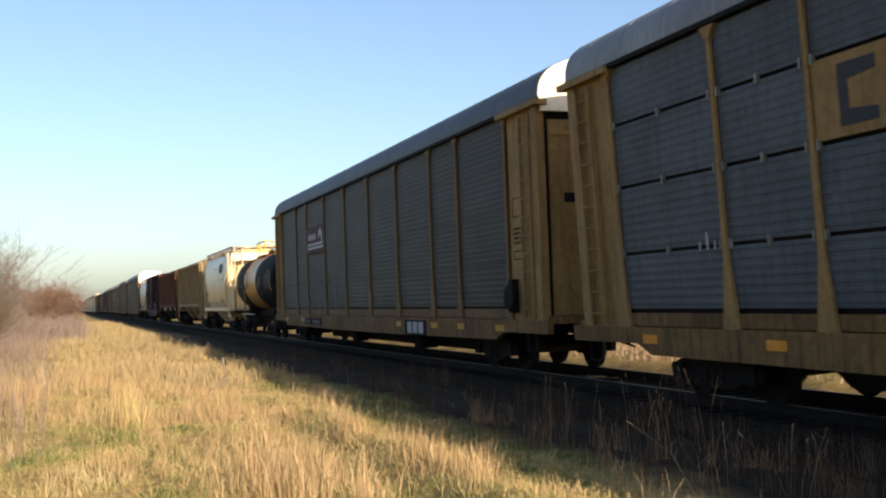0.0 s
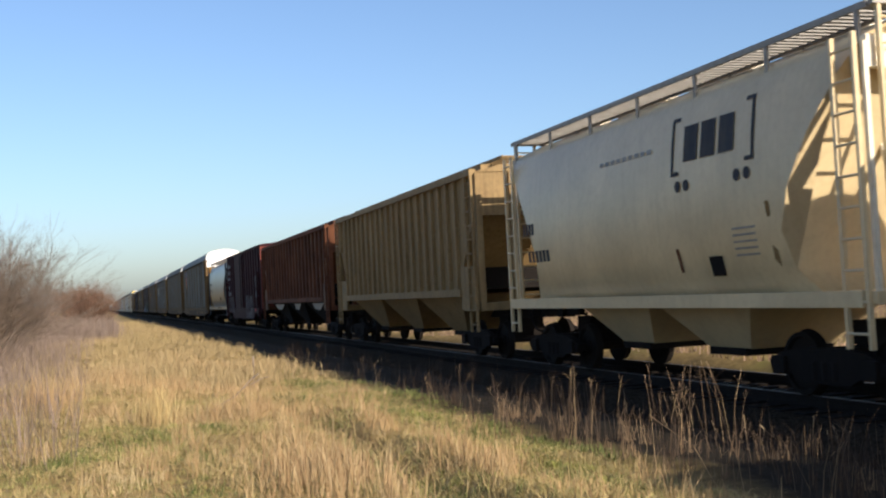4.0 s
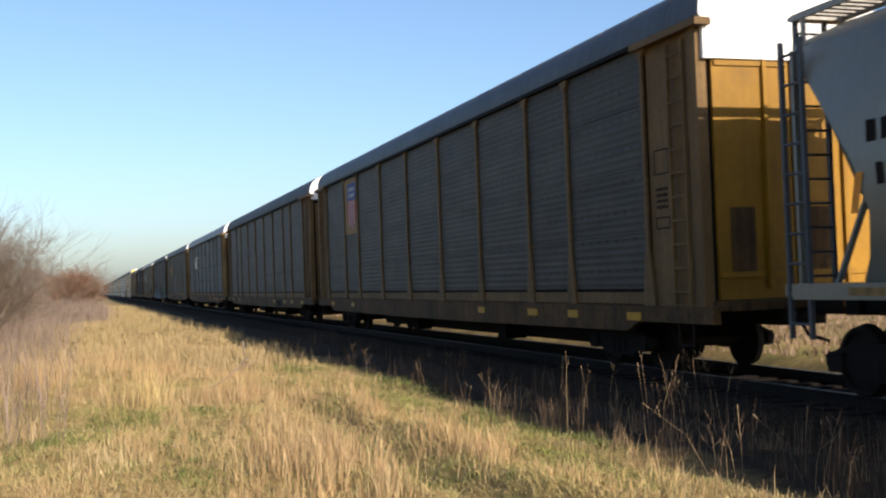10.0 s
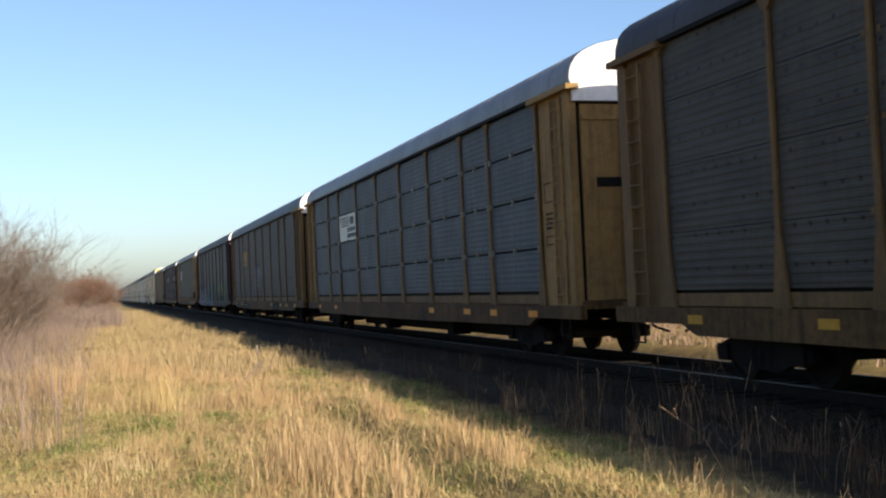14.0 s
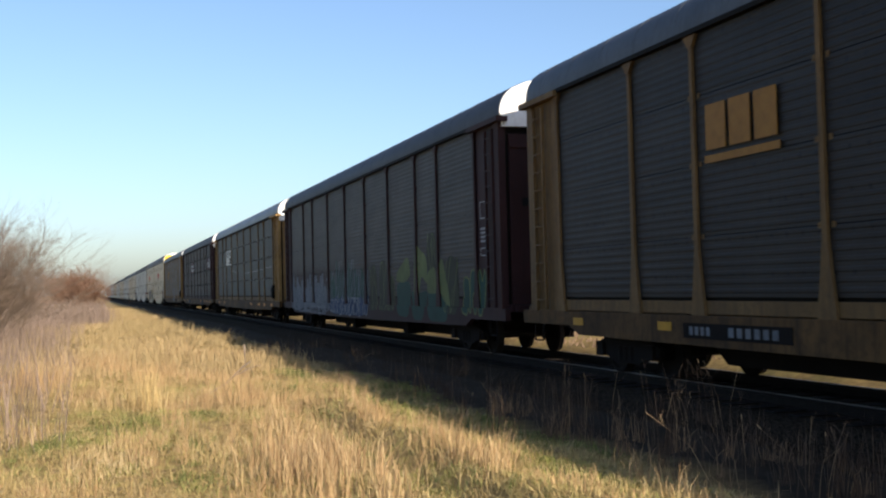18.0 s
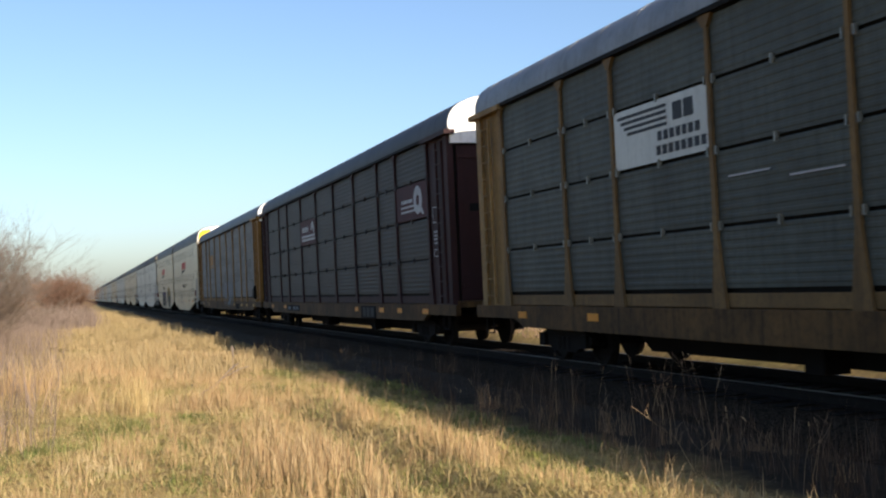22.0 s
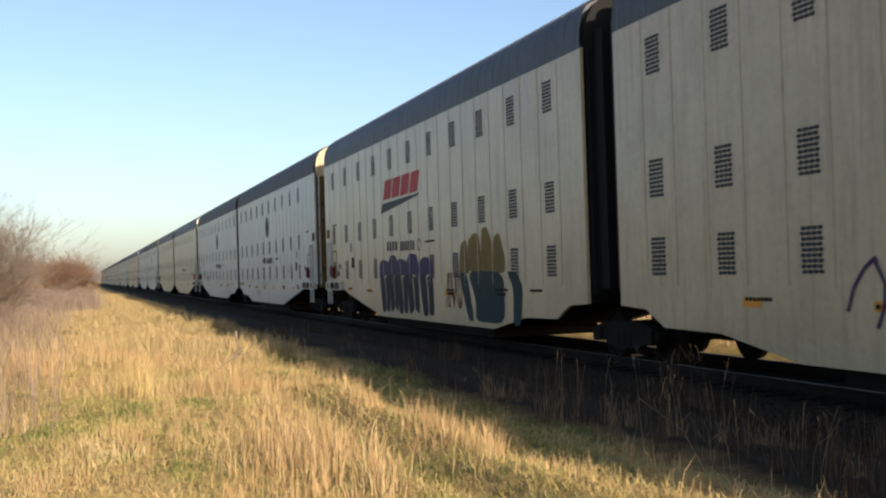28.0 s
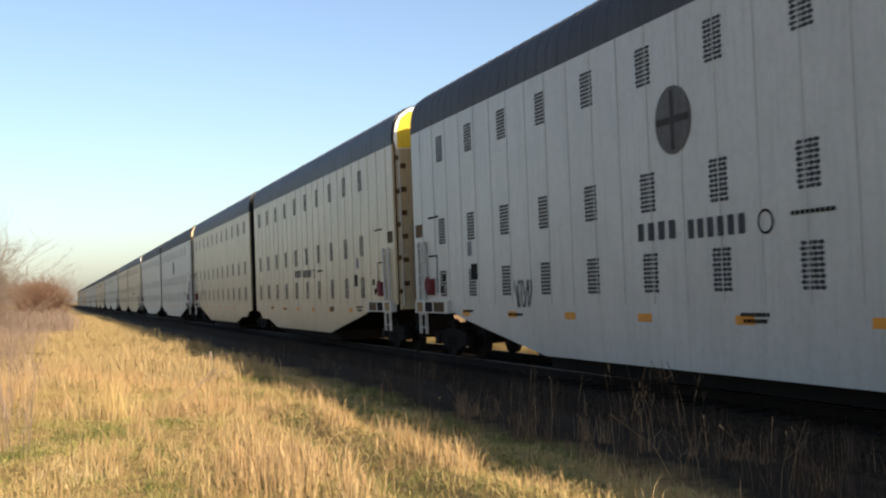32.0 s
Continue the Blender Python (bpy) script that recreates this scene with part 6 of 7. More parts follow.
b = autorack("tan-posted auto rack with dark grey perforated panels", "panel_dark", "tan_dim", "tan", "roof_grey", "tan_mid", number="label_white", group=G, brake=True, cap="cream_lit")
rail_emblem(b, 5.68, 3.49, 2.7, 0.92)
scrawl(b, -1.556, 2.0, 9.4, 0.95, 1.95, "spray_pale", 21, "thin pale sprayed scrawl", 0.028, 15)
scrawl(b, -1.560, 1.6, 9.6, 1.3, 2.0, "spray_pale", 22, "thin pale sprayed scrawl", 0.02, 11)
couple(b, U["A"], U["B"], shift=1.11)

couple(tank_car("black tank car with an orange-yellow band and yellow rails", U["C"] - U["B"], G), U["B"], U["C"], shift=1.9)

c = curved_hopper("cream covered hopper with curved sides and roof walkway", "hopper_cream", 12.5, 4.10, G, "cream_lit", "mesh_walk", "cream_lit")


def bulge(z):
    """How far the curved side stands out at this height."""
    return float(np.interp(z, [1.10, 1.45, 1.95, 2.5, 3.1, 3.7, 3.98], [1.22, 1.40, 1.49, 1.52, 1.50, 1.42, 1.30]))


def on_side(car, name, mat, pts, label=""):
    return Shape().faces([(-bulge(z) - 0.012, y, z) for y, z in pts], [tuple(range(len(pts)))]).part(name, mat, car, label)


for k in range(3):
    yy = -1.98 - k * 0.47
    on_side(c, "emblem_block", "label_ink", [(yy + 0.2, 3.10), (yy - 0.18, 3.10), (yy - 0.18, 3.36), (yy - 0.18, 3.62), (yy + 0.2, 3.62), (yy + 0.2, 3.36)], "plain dark block")
for y, d in ((-1.42, -1), (-3.58, 1)):
    for y1, y2, z1, z2 in ((y, y + d * 0.22, 2.92, 2.98), (y, y + d * 0.07, 2.98, 3.35), (y, y + d * 0.07, 3.35, 3.72), (y, y + d * 0.22, 3.72, 3.78)):
        on_side(c, "emblem_bracket", "label_ink", [(y1, z1), (y2, z1), (y2, z2), (y1, z2)])
    for q in (0.18, 0.42):
        on_side(c, "emblem_dot", "label_ink", disc(y + d * q, 2.76, 0.08, 0.085, 14))
for z, y0, w, n in ((2.42, 4.55, 0.5, 4), (1.88, 4.40, 0.95, 6)):
    for q in range(n):
        yy = y0 - q * w / n * 1.15
        on_side(c, "lettering", "label_ink", [(yy, z), (yy - w / n * 0.75, z), (yy - w / n * 0.75, z + 0.22), (yy, z + 0.22)], "plain marks")
for q in range(9):
    yy = 1.03 - q * 0.21
    on_side(c, "lettering", "mesh_walk", [(yy, 3.36), (yy - 0.13, 3.36), (yy - 0.13, 3.43), (yy, 3.43)], "faint plain marks")
for q in range(5):
    z = 2.06 - q * 0.09
    on_side(c, "lettering", "mesh_walk", [(-2.95, z), (-3.5, z), (-3.5, z - 0.03), (-2.95, z - 0.03)], "faint plain marks")
on_side(c, "plate", "under", [(-2.25, 1.42), (-2.6, 1.42), (-2.6, 1.70), (-2.25, 1.70)])
on_side(c, "stripe", "rust", [(-1.42, 1.5), (-1.50, 1.5), (-1.46, 1.85), (-1.38, 1.85)])
on_side(c, "stripe", "tan", [(-3.80, 1.6), (-3.92, 1.5), (-3.84, 2.35), (-3.76, 2.35)])
couple(c, U["C"], U["D"], shift=1.15)

couple(ribbed_hopper("tan covered hopper with ribbed sides", "hopper_tan", "hopper_tan", 16.4, 4.12, G, 20, "hopper_tan", "hopper_tan", "hopper_tan"), U["D"], U["E"], shift=0.8)
f = ribbed_hopper("rust-streaked covered hopper with ribbed sides", "rusty", "rust", 18.5, 4.12, G, 19, "under", "rust", "rust", 0.12, "rust")
for k, (y, z) in enumerate(((4.35, 2.62), (3.9, 2.25), (4.8, 2.25))):
    bars(f, -1.452, y, z, 0.32, 0.22, 2, "label_dark", "faded plain marks", 0.45)
for y, w in ((-5.2, 1.3), (-0.4, 0.9), (4.6, 1.5)):
    Shape().along_x([(y - w, 1.22), (y + w, 1.22), (y + w * 0.5, 0.98), (y - w * 0.3, 0.92)], -1.30, -1.285).part("bay_stain", "mesh_walk", f, "pale spilled streak on the bay")
couple(f, U["E"], U["F"], shift=1.0)
couple(box_car("oxide-red box car with worn lettering and graffiti", U["G"] - U["F"], 4.48, G), U["F"], U["G"])

h = curved_hopper("light grey covered hopper with curved sides and roof walkway", "hopper_grey", 13.6, 4.15, G, "hopper_grey", "mesh_walk", "hopper_grey", "under", "roof_grey")
for y in (-2.9, -1.2, 1.0, 2.8):
    Shape().tube([(-1.1, y, 0.95), (-1.05, y + 0.3, 0.25), (-0.4, y + 0.5, 0.22)], 0.04).part("discharge_pipe", "under", h, "dark bent discharge pipe")
Shape().tube([(-1.2, -3.6, 0.55), (-1.2, 3.4, 0.55)], 0.05).part("air_line", "under", h)
for z, y0, w, n in ((2.72, 4.57, 0.75, 4), (2.24, 4.43, 0.85, 6)):
    for q in range(n):
        yy = y0 - q * w / n * 1.3
        on_side(h, "lettering", "under", [(yy, z), (yy - w / n * 0.8, z), (yy - w / n * 0.8, z + 0.24), (yy, z + 0.24)], "plain marks")
for k in range(2):
    on_side(h, "plate", "under", [(-1.7 - k * 0.3, 1.6), (-1.95 - k * 0.3, 1.6), (-1.95 - k * 0.3, 1.85), (-1.7 - k * 0.3, 1.85)])
for y in (4.9, -4.25):
    on_side(h, "stripe", "label_orange", [(y, 1.95), (y - 0.13, 1.95), (y - 0.26, 2.4), (y - 0.13, 2.4)], "slanted orange stripe")
for y0, y1, mat in ((5.0, 4.3, "tan"), (3.1, 1.9, "rust"), (2.6, 2.1, "label_orange"), (-0.4, -1.8, "rust"), (-3.0, -3.5, "label_orange"), (3.7, 3.4, "under"), (1.2, 0.9, "under"), (-2.2, -2.6, "under")):
    Shape().box(-1.508, -1.501, y1, y0, 1.03, 1.12).part("stain_patch", mat, h, "faded patch on the sill")
couple(h, U["G"], U["H"], shift=0.46)

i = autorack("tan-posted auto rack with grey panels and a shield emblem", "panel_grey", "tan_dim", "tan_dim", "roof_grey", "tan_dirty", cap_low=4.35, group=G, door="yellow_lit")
Shape().box(-1.490, -1.478, 7.2, 8.9, 3.0, 4.80).part("emblem_board", "tan", i, "tan board with a shield")
Shape().along_x([(7.35, 4.65), (8.40, 4.65), (8.45, 4.1), (7.30, 4.1)], -1.500, -1.491).part("emblem_shield", "label_blue", i, "blue shield head")
for k in range(7):
    yy = 7.36 + k * 0.155
    Shape().along_x([(yy, 4.08), (yy + 0.13, 4.08), (yy + 0.13, 3.35 - 0.02 * (3 - abs(k - 3)) * 3), (yy, 3.35 - 0.02 * (3 - abs(k - 3)) * 3)], -1.500, -1.491).part("emblem_stripe", "label_white" if k % 2 else "label_red", i)
bars(i, -1.501, 7.87, 4.45, 0.8, 0.12, 5, "label_white", "plain marks")
bars(i, -1.501, 7.87, 4.25, 0.8, 0.12, 6, "label_white", "plain marks")
couple(i, U["H"], U["I"], shift=1.12)

j = autorack("tan-posted auto rack with dull grey panels", "panel_grey", "tan_dim", "tan_dim", "roof_dark", "tan_dirty", group=G, number="under")
bars(j, -1.50, 4.6, 3.3, 2.2, 0.4, 5, "panel_dark", "painted-out lettering patch", 0.05)
couple(j, U["I"], U["J"], shift=1.02)


def board_white(car):
    Shape().box(-1.490, -1.478, 4.32, 7.03, 3.03, 3.94).part("emblem_board", "pale", car, "pale board with dark bars")
    for q in range(4):
        Shape().box(-1.496, -1.491, 5.4, 6.9 - 0.1 * q, 3.80 - q * 0.09, 3.85 - q * 0.09).part("emblem_line", "label_dark", car)
    bars(car, -1.492, 4.95, 3.70, 0.6, 0.26, 2, "label_dark", "plain marks", 0.15)
    bars(car, -1.492, 5.1, 3.40, 1.2, 0.14, 7, "label_dark", "plain marks")
    bars(car, -1.492, 5.05, 3.19, 1.4, 0.14, 8, "label_dark", "plain marks")


k_car = autorack("tan auto rack with gridded grey panels and a pale board", "panel_blue", "tan_dim", "tan", "roof_light", "tan_dirty", grid=True, group=G, cap_low=4.6)
board_white(k_car)
couple(k_car, U["J"], U["K"], shift=1.20)

l_car = autorack("tan-posted auto rack with dark panels and white graffiti", "panel_dim", "tan_dim", "tan_dim", "roof_grey", "tan_dirty", number="grime", group=G)
gold_emblem(l_car, 5.93, 3.42, 1.75, 0.75)
block_letters(l_car, -1.556, -0.15, 1.9, 1.5, 2.7, 3, "spray_fog", "spray_pale", 31, "white sprayed lettering")
scrawl(l_car, -1.572, -0.2, 1.9, 1.15, 2.75, "spray_fog", 33, "white drips and outlines", 0.06, 6)
couple(l_car, U["K"], U["L"], shift=1.20)

MAT["spray_blue"] = painted("spray blue", (0.014, 0.04, 0.10), (0.010, 0.016, 0.03), 0.4, 0.6, 0.5)
MAT["spray_green"] = painted("spray green", (0.012, 0.055, 0.036), (0.010, 0.02, 0.014), 0.4, 0.6, 0.5)
MAT["spray_lime"] = painted("spray lime", (0.12, 0.15, 0.05), (0.04, 0.05, 0.022), 0.5, 0.6, 0.5)
MAT["spray_purple"] = painted("spray purple", (0.045, 0.026, 0.075), (0.02, 0.014, 0.03), 0.4, 0.6, 0.4)
MAT["spray_amber"] = painted("spray amber", (0.19, 0.115, 0.02), (0.08, 0.05, 0.018), 0.4, 0.6, 0.5)
MAT["spray_olive"] = painted("spray olive", (0.030, 0.034, 0.018), (0.016, 0.016, 0.010), 0.5, 0.6, 0.6)
MAT["spray_rust"] = painted("spray dull orange", (0.05, 0.022, 0.013), (0.02, 0.012, 0.009), 0.5, 0.6, 0.5)
MAT["spray_ink"] = painted("spray ink", (0.010, 0.008, 0.014), (0.006, 0.006, 0.008), 0.4, 0.6, 0.4)
MAT["spray_teal"] = painted("spray teal", (0.010, 0.028, 0.026), (0.008, 0.014, 0.014), 0.4, 0.6, 0.4)
MAT["spray_dark"] = painted("spray dark green", (0.012, 0.055, 0.04), (0.01, 0.02, 0.02), 0.4, 0.6, 0.4)
m_car = autorack("brown auto rack with dark panels and a long painted mural", "panel_warm", "brown", "brown", "roof_dark", "brown", group=G, reflect=False)
def sprayed(car, mat, label, pts, x=-1.506):
    """One sprayed field with a soft, slightly rounded outline."""
    for _ in range(2):
        out = []
        for (ay, az), (by, bz) in zip(pts, pts[1:] + pts[:1]):
            out += [(ay * 0.85 + by * 0.15, az * 0.85 + bz * 0.15), (ay * 0.15 + by * 0.85, az * 0.15 + bz * 0.85)]
        pts = out
    lay(Shape(), x, pts).part("graffiti_letter", mat, car, label)


# pale field of interlocking letters with dark outlines
rnd = random.Random(91)
top_edge = [(4.0 + 7.7 * k / 16, 1.55 + 0.42 * rnd.random()) for k in range(17)]
sprayed(m_car, "spray_pale", "pale filled field of the graffiti", [(11.75, 0.5), (4.0, 0.5)] + [(a, b - 0.3) for a, b in top_edge], -1.552)
for k in range(17):
    yy = 4.1 + k * 0.46
    sprayed(m_car, "spray_rust", "dull orange lick behind the letters", [(yy - 0.16, 1.5), (yy + 0.16, 1.5), (yy + 0.1, 1.95), (yy - 0.05 + 0.1 * (k % 2), 2.12 + 0.1 * (k % 3)), (yy - 0.12, 1.9)], -1.5515)
block_letters(m_car, -1.558, 4.3, 11.7, 0.60, 1.98, 6, "spray_fog", "spray_ink", 45, "grey-white block letter graffiti")
block_letters(m_car, -1.5675, 4.8, 7.4, 0.50, 0.72, 6, "spray_ink", "spray_white", 46, "small dark tag under the letters")
scrawl(m_car, -1.572, 4.4, 11.5, 0.9, 1.8, "spray_white", 47, "thin white highlights of the graffiti", 0.022, 9)
# teal flames over a blue foot
sprayed(m_car, "spray_blue", "blue foot of the graffiti", [(4.0, 0.5), (-1.8, 0.5), (-1.7, 1.25), (0.0, 1.45), (2.0, 1.2), (3.9, 1.4)], -1.552)
for k in range(6):
    y0 = 3.9 - k * 0.93
    h = 2.45 if k in (1, 3) else 2.1
    sprayed(m_car, "spray_green", "teal flame of the mural", [(y0, 1.0), (y0 + 0.05, h - 0.35), (y0 - 0.1, h), (y0 - 0.42, 1.75), (y0 - 0.62, h - 0.2), (y0 - 0.8, 1.65), (y0 - 0.93, 1.1)], -1.556)
    scrawl(m_car, -1.562, y0 - 0.95, y0, 0.55, h - 0.05, "spray_white", 80 + k, "white line work over the flame", 0.035, 3)
letters_blob(m_car, -1.559, -1.7, 3.9, 0.48, 1.15, 8, "spray_blue", 44, "blue lower half of the graffiti", 0.6, edge="spray_white")
for y0, y1, top in ((-1.95, -2.85, 2.1), (-3.1, -4.1, 2.2), (-4.15, -4.8, 1.72), (-8.05, -8.9, 2.75), (-9.5, -10.5, 2.1)):
    low = 1.75 if top > 2.5 else 0.7
    c0 = (y0 + y1) / 2
    sprayed(m_car, "spray_olive", "dark olive arch of the mural", [(y0, low), (y0 + 0.05, top - 0.45), (c0 + 0.2, top), (c0 - 0.2, top), (y1 - 0.05, top - 0.45), (y1, low)], -1.556)
    scrawl(m_car, -1.560, y1, y0, low, top, "spray_lime", int(-c0 * 10), "pale line work over the arch", 0.03, 2)
for pts in ([(-5.0, 1.55), (-5.1, 1.8), (-6.25, 2.25), (-6.5, 1.7), (-5.9, 1.5)], [(-6.75, 1.1), (-6.95, 2.6), (-7.3, 2.4), (-8.0, 2.15), (-8.05, 1.4), (-7.5, 1.7), (-7.2, 1.0)],
            [(-8.0, 1.2), (-8.05, 1.75), (-8.7, 1.9), (-8.9, 1.2)], [(-8.8, 1.5), (-9.0, 1.9), (-9.3, 2.1), (-9.75, 1.3), (-9.9, 0.85), (-9.4, 1.0)]):
    sprayed(m_car, "spray_lime", "lime green top of a mural letter", pts, -1.558)
for pts in ([(-5.0, 1.5), (-6.5, 1.55), (-6.4, 0.55), (-5.2, 0.6)], [(-6.5, 1.3), (-7.2, 1.2), (-8.1, 1.3), (-7.7, 0.5), (-6.8, 0.5)], [(-8.0, 1.25), (-8.9, 1.2), (-9.8, 0.95), (-9.7, 0.5), (-8.2, 0.5)]):
    sprayed(m_car, "spray_dark", "dark green foot of a mural letter", pts, -1.556)
letters_blob(m_car, -1.556, -12.4, -10.8, 0.6, 1.8, 3, "spray_dark", 48, "dull graffiti letters", edge="spray_lime")
couple(m_car, U["L"], U["M"], shift=0.95)

n_car = autorack("tan auto rack with gridded silver panels and a pale board", "panel_silver", "tan_dim", "tan", "roof_light", "tan_dirty", grid=True, group=G, cap_low=4.6, brake=True)
board_white(n_car)
for y0, y1, z in ((-11.3, -9.3, 2.52), (-8.6, -8.2, 2.47), (-8.0, -7.5, 2.46), (-7.4, -7.1, 2.45), (-6.8, -5.2, 2.42), (-5.0, -4.4, 2.40), (-3.4, -2.9, 2.4), (-2.6, -2.0, 2.4), (1.6, 2.6, 2.5), (3.0, 3.9, 2.62)):
    Shape().box(-1.492, -1.478, y0, y1, z - 0.012, z + 0.012).part("scuff", "label_white", n_car)
couple(n_car, U["M"], U["N"], shift=1.10)

o_car = autorack("brown auto rack with gridded dark panels and maroon boards", "panel_dim", "brown", "brown", "roof_dark", "tan_dirty", grid=True, number="grime", group=G, cap_low=4.6)
rail_emblem(o_car, 2.84, 3.49, 2.7, 0.92)
Shape().box(-1.490, -1.478, -11.78, -9.07, 3.03, 3.94).part("emblem_board", "label_maroon", o_car, "maroon board with a white ring")
arc_band(o_car, -1.492, -11.0, 3.5, 0.14, 0.36, 0, 360, "label_white")
Shape().along_x([(-11.05, 3.3), (-11.35, 3.12), (-11.5, 3.12), (-11.2, 3.4)], -1.494, -1.491).part("emblem_tail", "label_white", o_car)
bars(o_car, -1.492, -10.05, 3.53, 1.0, 0.09, 9, "label_white", "plain marks")
for q in range(2):
    Shape().box(-1.496, -1.491, -10.75, -9.5, 3.24 + q * 0.12, 3.29 + q * 0.12).part("emblem_line", "label_white", o_car)
couple(o_car, U["N"], U["O"], shift=1.22)

p_car = autorack("tan-posted auto rack with light grey perforated panels", "panel_light", "yellow", "yellow", "roof_grey", "tan_dirty", group=G, brake=True, number="under")
gold_emblem(p_car, 5.75, 3.42, 1.7, 0.75)
block_letters(p_car, -1.556, -1.42, -0.1, 1.0, 1.95, 2, "spray_fog", "spray_pale", 51, "faint white graffiti")
block_letters(p_car, -1.556, -3.45, -1.65, 0.7, 2.0, 2, "spray_fog", "spray_pale", 54, "pale blue-white graffiti")
scrawl(p_car, -1.572, -3.5, -0.1, 0.6, 2.0, "spray_white", 53, "pale sprayed outlines", 0.035, 7)
couple(p_car, U["O"], U["P"], shift=0.72)


def red_emblem(car, y):
    for q in range(4):
        c0 = y + (1.5 - q) * 0.86
        Shape().along_x([(c0 + 0.46, 3.42), (c0 - 0.26, 3.44), (c0 - 0.50, 3.97), (c0 + 0.22, 3.96)], -1.510, -1.505).part("emblem_block", "label_red", car, "slanted red block")
    Shape().along_x([(y + 2.05, 3.05), (y - 1.65, 3.33), (y - 1.75, 3.38), (y + 1.85, 3.33)], -1.510, -1.505).part("emblem_swoosh", "label_dark", car)


def round_emblem(car, y):
    Shape().along_x(disc(y, 3.62, 0.46, 0.48), -1.516, -1.51).part("emblem_disc", "emblem_grey", car, "faded round emblem")
    Shape().box(-1.52, -1.517, y - 0.42, y + 0.42, 3.57, 3.67).box(-1.52, -1.517, y - 0.05, y + 0.05, 3.2, 4.04).part("emblem_cross", "grime", car)


def unit_marks(car, y):
    bars(car, -1.507, y + 0.85, 2.10, 1.15, 0.26, 4, "label_dark", "plain marks", 0.45)
    bars(car, -1.507, y - 0.64, 2.07, 1.4, 0.26, 6, "label_dark", "plain marks", 0.45)
    arc_band(car, -1.507, y - 1.72, 2.06, 0.125, 0.155, 0, 360, "under")
    bars(car, -1.507, y - 2.6, 2.12, 0.8, 0.05, 9, "under", "plain marks")
    for q, (yy, z, w) in enumerate(((4.2, 0.85, 0.7), (-3.3, 0.92, 0.6), (-3.3, 0.84, 0.5), (-6.6, 0.95, 0.7), (-6.6, 0.86, 0.5), (-8.4, 0.95, 0.6), (6.7, 0.9, 0.6))):
        bars(car, -1.507, yy, z, w, 0.05, 7 + q % 3, "under", "plain marks", 0.3)


q1 = rack_unit("cream tall rack unit with louvred sides and red emblem", "cream", "roof_grey", "cream", "bright_yellow", True, G)
red_emblem(q1, 0.7), unit_marks(q1, 0.8)
scrawl(q1, -1.512, 2.0, 5.0, 0.6, 1.4, "spray_purple", 61, "dark tag", 0.05, 5)
couple(q1, U["P"], U["Q1"], shift=0.11)
q2 = rack_unit("cream tall rack unit with red emblem and coloured graffiti", "cream", "roof_grey", "cream", "cream", False, G)
red_emblem(q2, 0.66), unit_marks(q2, 0.78)
PURPLE, BLACKISH, TEAL, AMBER = "spray_purple", "spray_ink", "spray_teal", "spray_amber"


# a band of purple caps on dark dripping legs
for k, (c0, w) in enumerate(((2.5, 0.55), (1.6, 0.5), (0.75, 0.55), (-0.25, 0.6), (-1.45, 0.6))):
    h = 0.12 * (k % 2)
    sprayed(q2, PURPLE, "purple cap of a sprayed letter", [(c0 + w, 1.25), (c0 + w, 1.62), (c0 + 0.2, 1.75 + h), (c0 - w * 0.7, 1.7 + h), (c0 - w, 1.5), (c0 - w * 0.9, 1.18), (c0 - 0.1, 1.32), (c0 + w * 0.5, 1.12)])
    sprayed(q2, BLACKISH, "dark dripping leg of a sprayed letter", [(c0 + w * 0.95, 1.3), (c0 + w * 0.05, 1.34), (c0 - 0.15, 0.28 + h), (c0 + w * 0.45, 0.24), (c0 + w * 0.7, 0.7)], -1.508)
    sprayed(q2, BLACKISH, "dark dripping leg of a sprayed letter", [(c0 - w * 0.1, 1.25), (c0 - w * 0.9, 1.25), (c0 - w, 0.28), (c0 - w * 0.35, 0.28 + h), (c0 - w * 0.3, 0.8)], -1.508)
# amber crowns above dark teal feet
for pts in ([(-3.95, 1.3), (-4.1, 1.95), (-4.5, 2.1), (-4.75, 1.3)], [(-4.7, 1.3), (-4.6, 2.0), (-5.0, 2.2), (-5.35, 2.15), (-5.5, 1.3)], [(-5.45, 1.3), (-5.5, 2.25), (-5.8, 2.3), (-6.1, 2.0), (-6.15, 1.3)], [(-6.1, 1.3), (-6.2, 2.05), (-6.55, 2.15), (-6.85, 1.6), (-6.8, 1.3)]):
    sprayed(q2, AMBER, "amber crown of a sprayed letter", pts)
for pts in ([(-3.95, 1.34), (-4.5, 1.3), (-4.9, 0.25), (-4.55, 0.25)], [(-4.55, 1.36), (-6.75, 1.33), (-6.75, 0.25), (-5.0, 0.25), (-5.05, 0.7)], [(-6.9, 1.34), (-7.45, 1.3), (-7.75, 1.0), (-7.6, 0.25), (-7.2, 0.25), (-7.25, 1.0)]):
    sprayed(q2, TEAL, "dark teal foot of a sprayed letter", pts, -1.508)
scrawl(q2, -1.506, -4.1, -3.0, 0.5, 1.35, "rust", 65, "small rust-brown tag", 0.045, 6)
couple(q2, U["Q1"], U["Q2"], shift=0.11)
# its end wall is a darker tan, with shade put into the colour
r1 = rack_unit("white tall rack unit with louvred sides and round emblem", "pale", "roof_dark", "tan_dim", "cream", True, G)
round_emblem(r1, 0.71), unit_marks(r1, 0.87)
scrawl(r1, -1.507, 0.9, 2.6, 0.72, 1.12, "rust_red", 71, "faint red tag", 0.028, 5)
scrawl(r1, -1.507, 3.2, 4.3, 0.42, 0.72, "rust", 72, "faint brown tag", 0.025, 4)
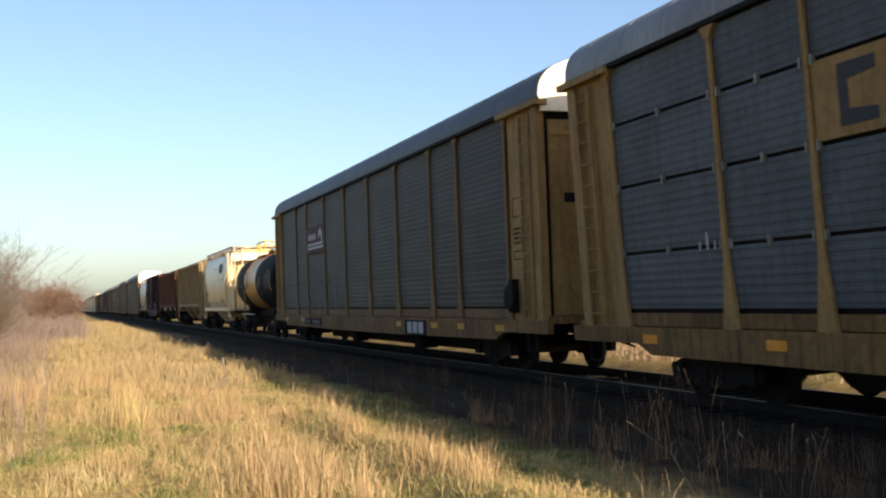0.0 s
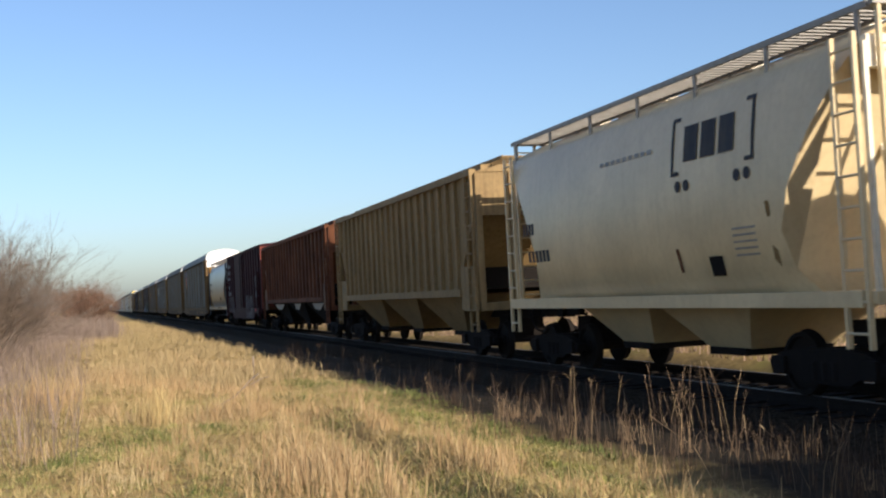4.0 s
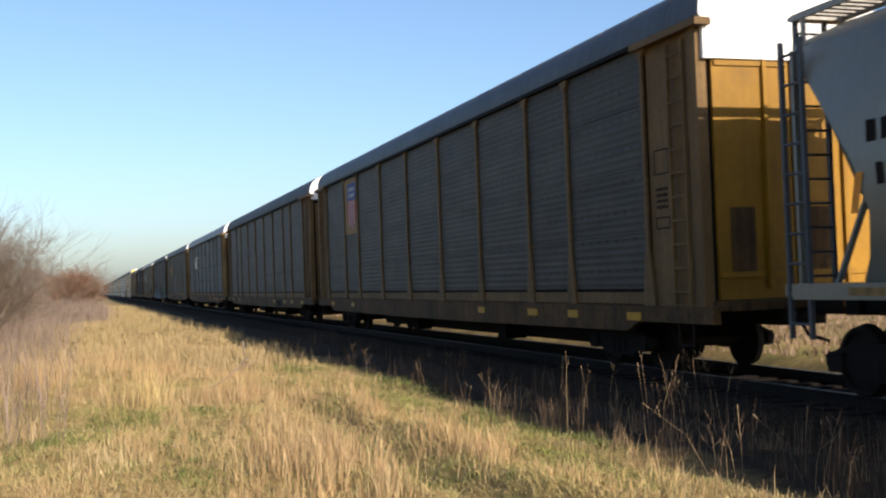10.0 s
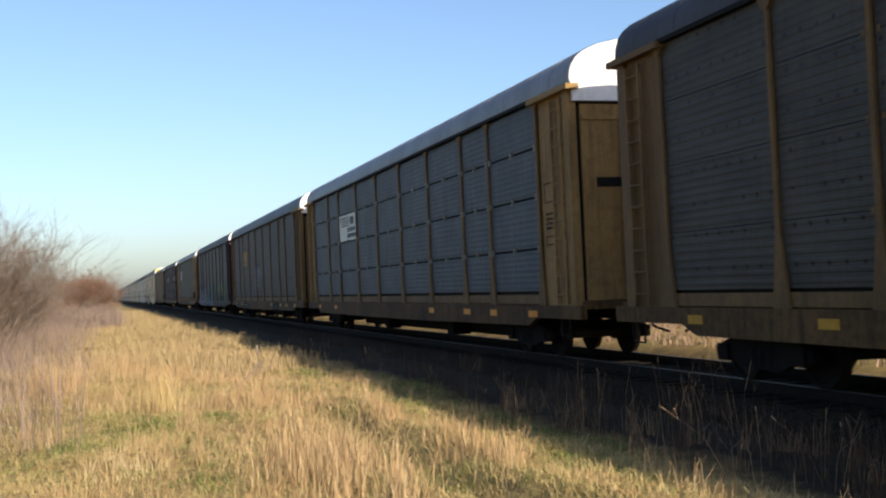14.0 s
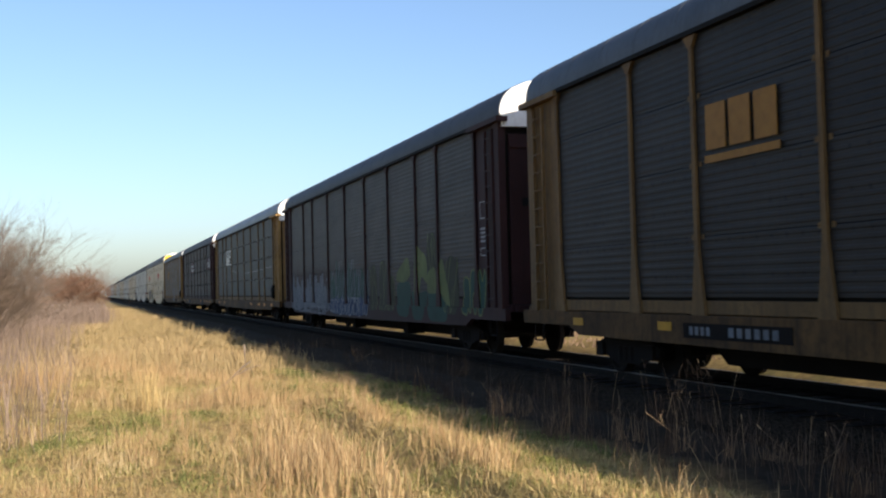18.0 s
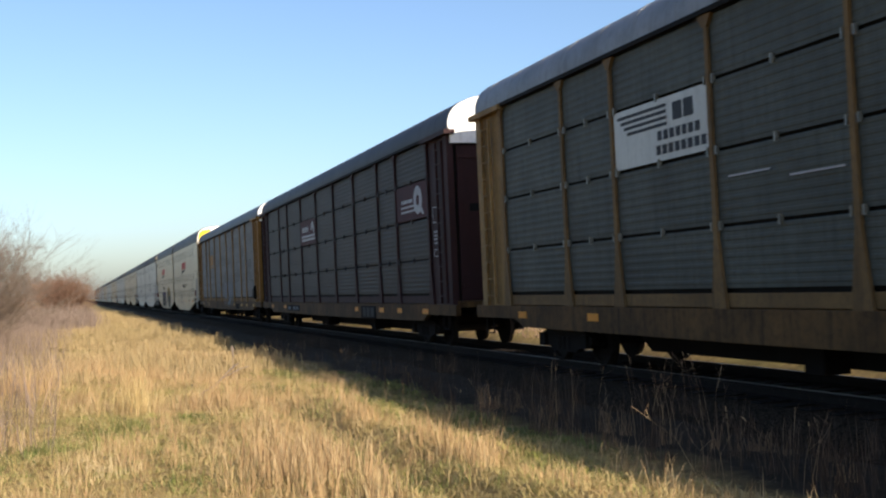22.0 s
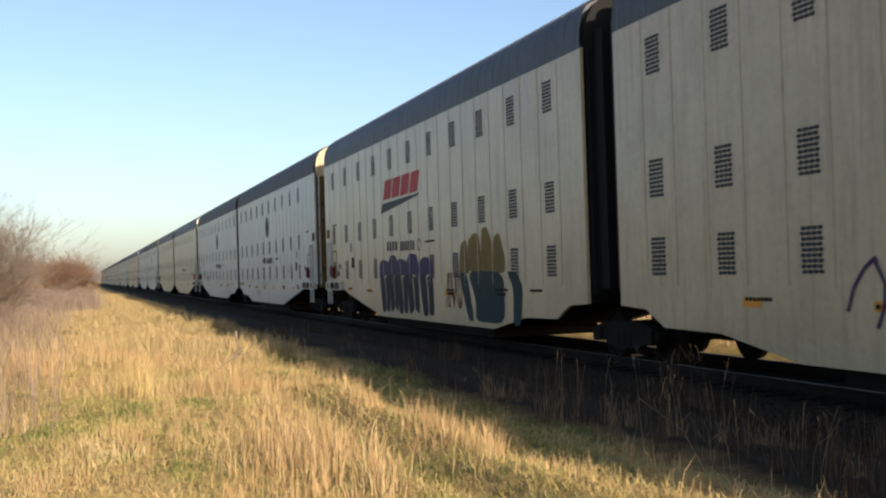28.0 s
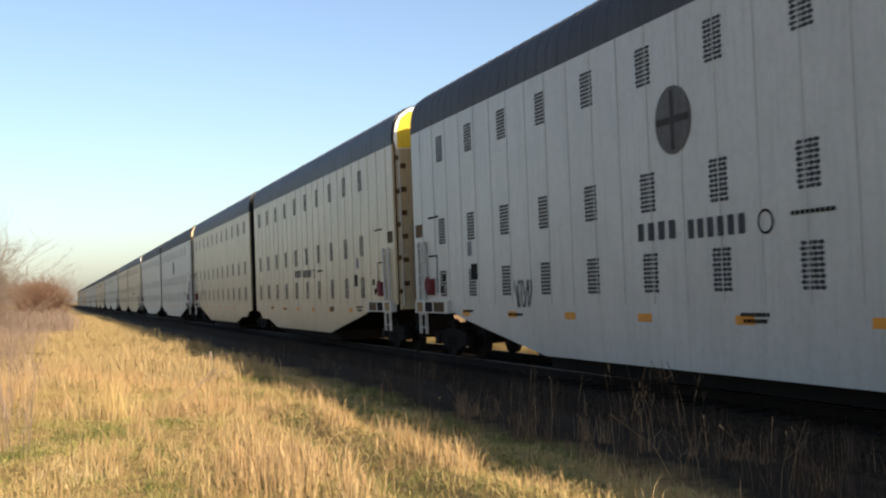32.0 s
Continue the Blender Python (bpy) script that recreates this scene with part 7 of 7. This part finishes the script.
for y0, y1 in ((8.75, 9.6), (9.75, 10.4)):
    Shape().box(-1.506, -1.501, y0, y1, 0.93, 1.06).part("stain_patch", "tan", r1, "orange-brown stain")
scrawl(r1, -1.507, -4.8, -4.2, 1.5, 1.85, "label_dark", 66, "small dark tag", 0.02, 3)
couple(r1, U["Q2"], U["R1"], shift=0.11)
r2 = rack_unit("white tall rack unit with louvred sides and round emblem", "pale", "roof_dark", "cream", "bright_yellow", False, G, 8.2)
round_emblem(r2, -1.6), unit_marks(r2, -1.88)
scrawl(r2, -1.512, 3.4, 4.2, 0.98, 1.5, "label_dark", 67, "small dark tag", 0.035, 5)
scrawl(r2, -1.512, -7.8, -6.2, 0.4, 1.0, "label_red", 68, "faint red tags", 0.02, 5)
couple(r2, U["R1"], U["R2"], shift=0.11)
s1 = rack_unit("cream tall rack unit with louvred sides", "cream", "roof_grey", "cream", "bright_yellow", True, G)
unit_marks(s1, 0.85)
couple(s1, U["R2"], U["S1"], shift=0.11)
s2 = rack_unit("cream tall rack unit with louvred sides", "cream", "roof_grey", "cream", "cream", False, G)
couple(s2, U["S1"], U["S2"], shift=0.11)
t1 = rack_unit("white tall rack unit with louvred sides and round emblem", "pale", "roof_dark", "tan_dim", "cream", True, G)
round_emblem(t1, 0.6)
couple(t1, U["S2"], U["T1"], shift=0.11)
t2 = rack_unit("white tall rack unit with louvred sides and round emblem", "pale", "roof_dark", "cream", "cream", False, G)
couple(t2, U["T1"], U["T2"], shift=0.11)


# the tail of the train repeats the same kinds of car
def tail():
    u = U["T2"]
    for src, length in ((s1, 22.3), (s2, 22.3), (t1, 22.3), (t2, 22.3), (s1, 22.3), (s2, 22.3), (r1, 22.3), (r2, 22.3), (t1, 22.3), (t2, 22.3), (s1, 22.3), (s2, 22.3), (r1, 22.3), (r2, 22.3), (s1, 22.3), (s2, 22.3)):
        couple(copy_thing(src, Matrix.Identity(4)), u, u + length, shift=0.11)
        u += length


tail()


def motions():
    """The whole train rolls towards the camera and past it."""
    times = [float(k) for k in range(33)]
    for car, place, lean in CARS:
        walk(car, [(t, pose(XC, place - run(t), ZR + RIDE, 0, -lean, 0)) for t in times])
    # the wheels roll on the rail, about two turns in a second
    fine = [k / FPS for k in range(32 * FPS + 1)]
    for wheel, y in WHEELS:
        walk(wheel, [(t, pose(0, y, 0.418, math.degrees(run(t) / 0.418))) for t in fine])


motions()
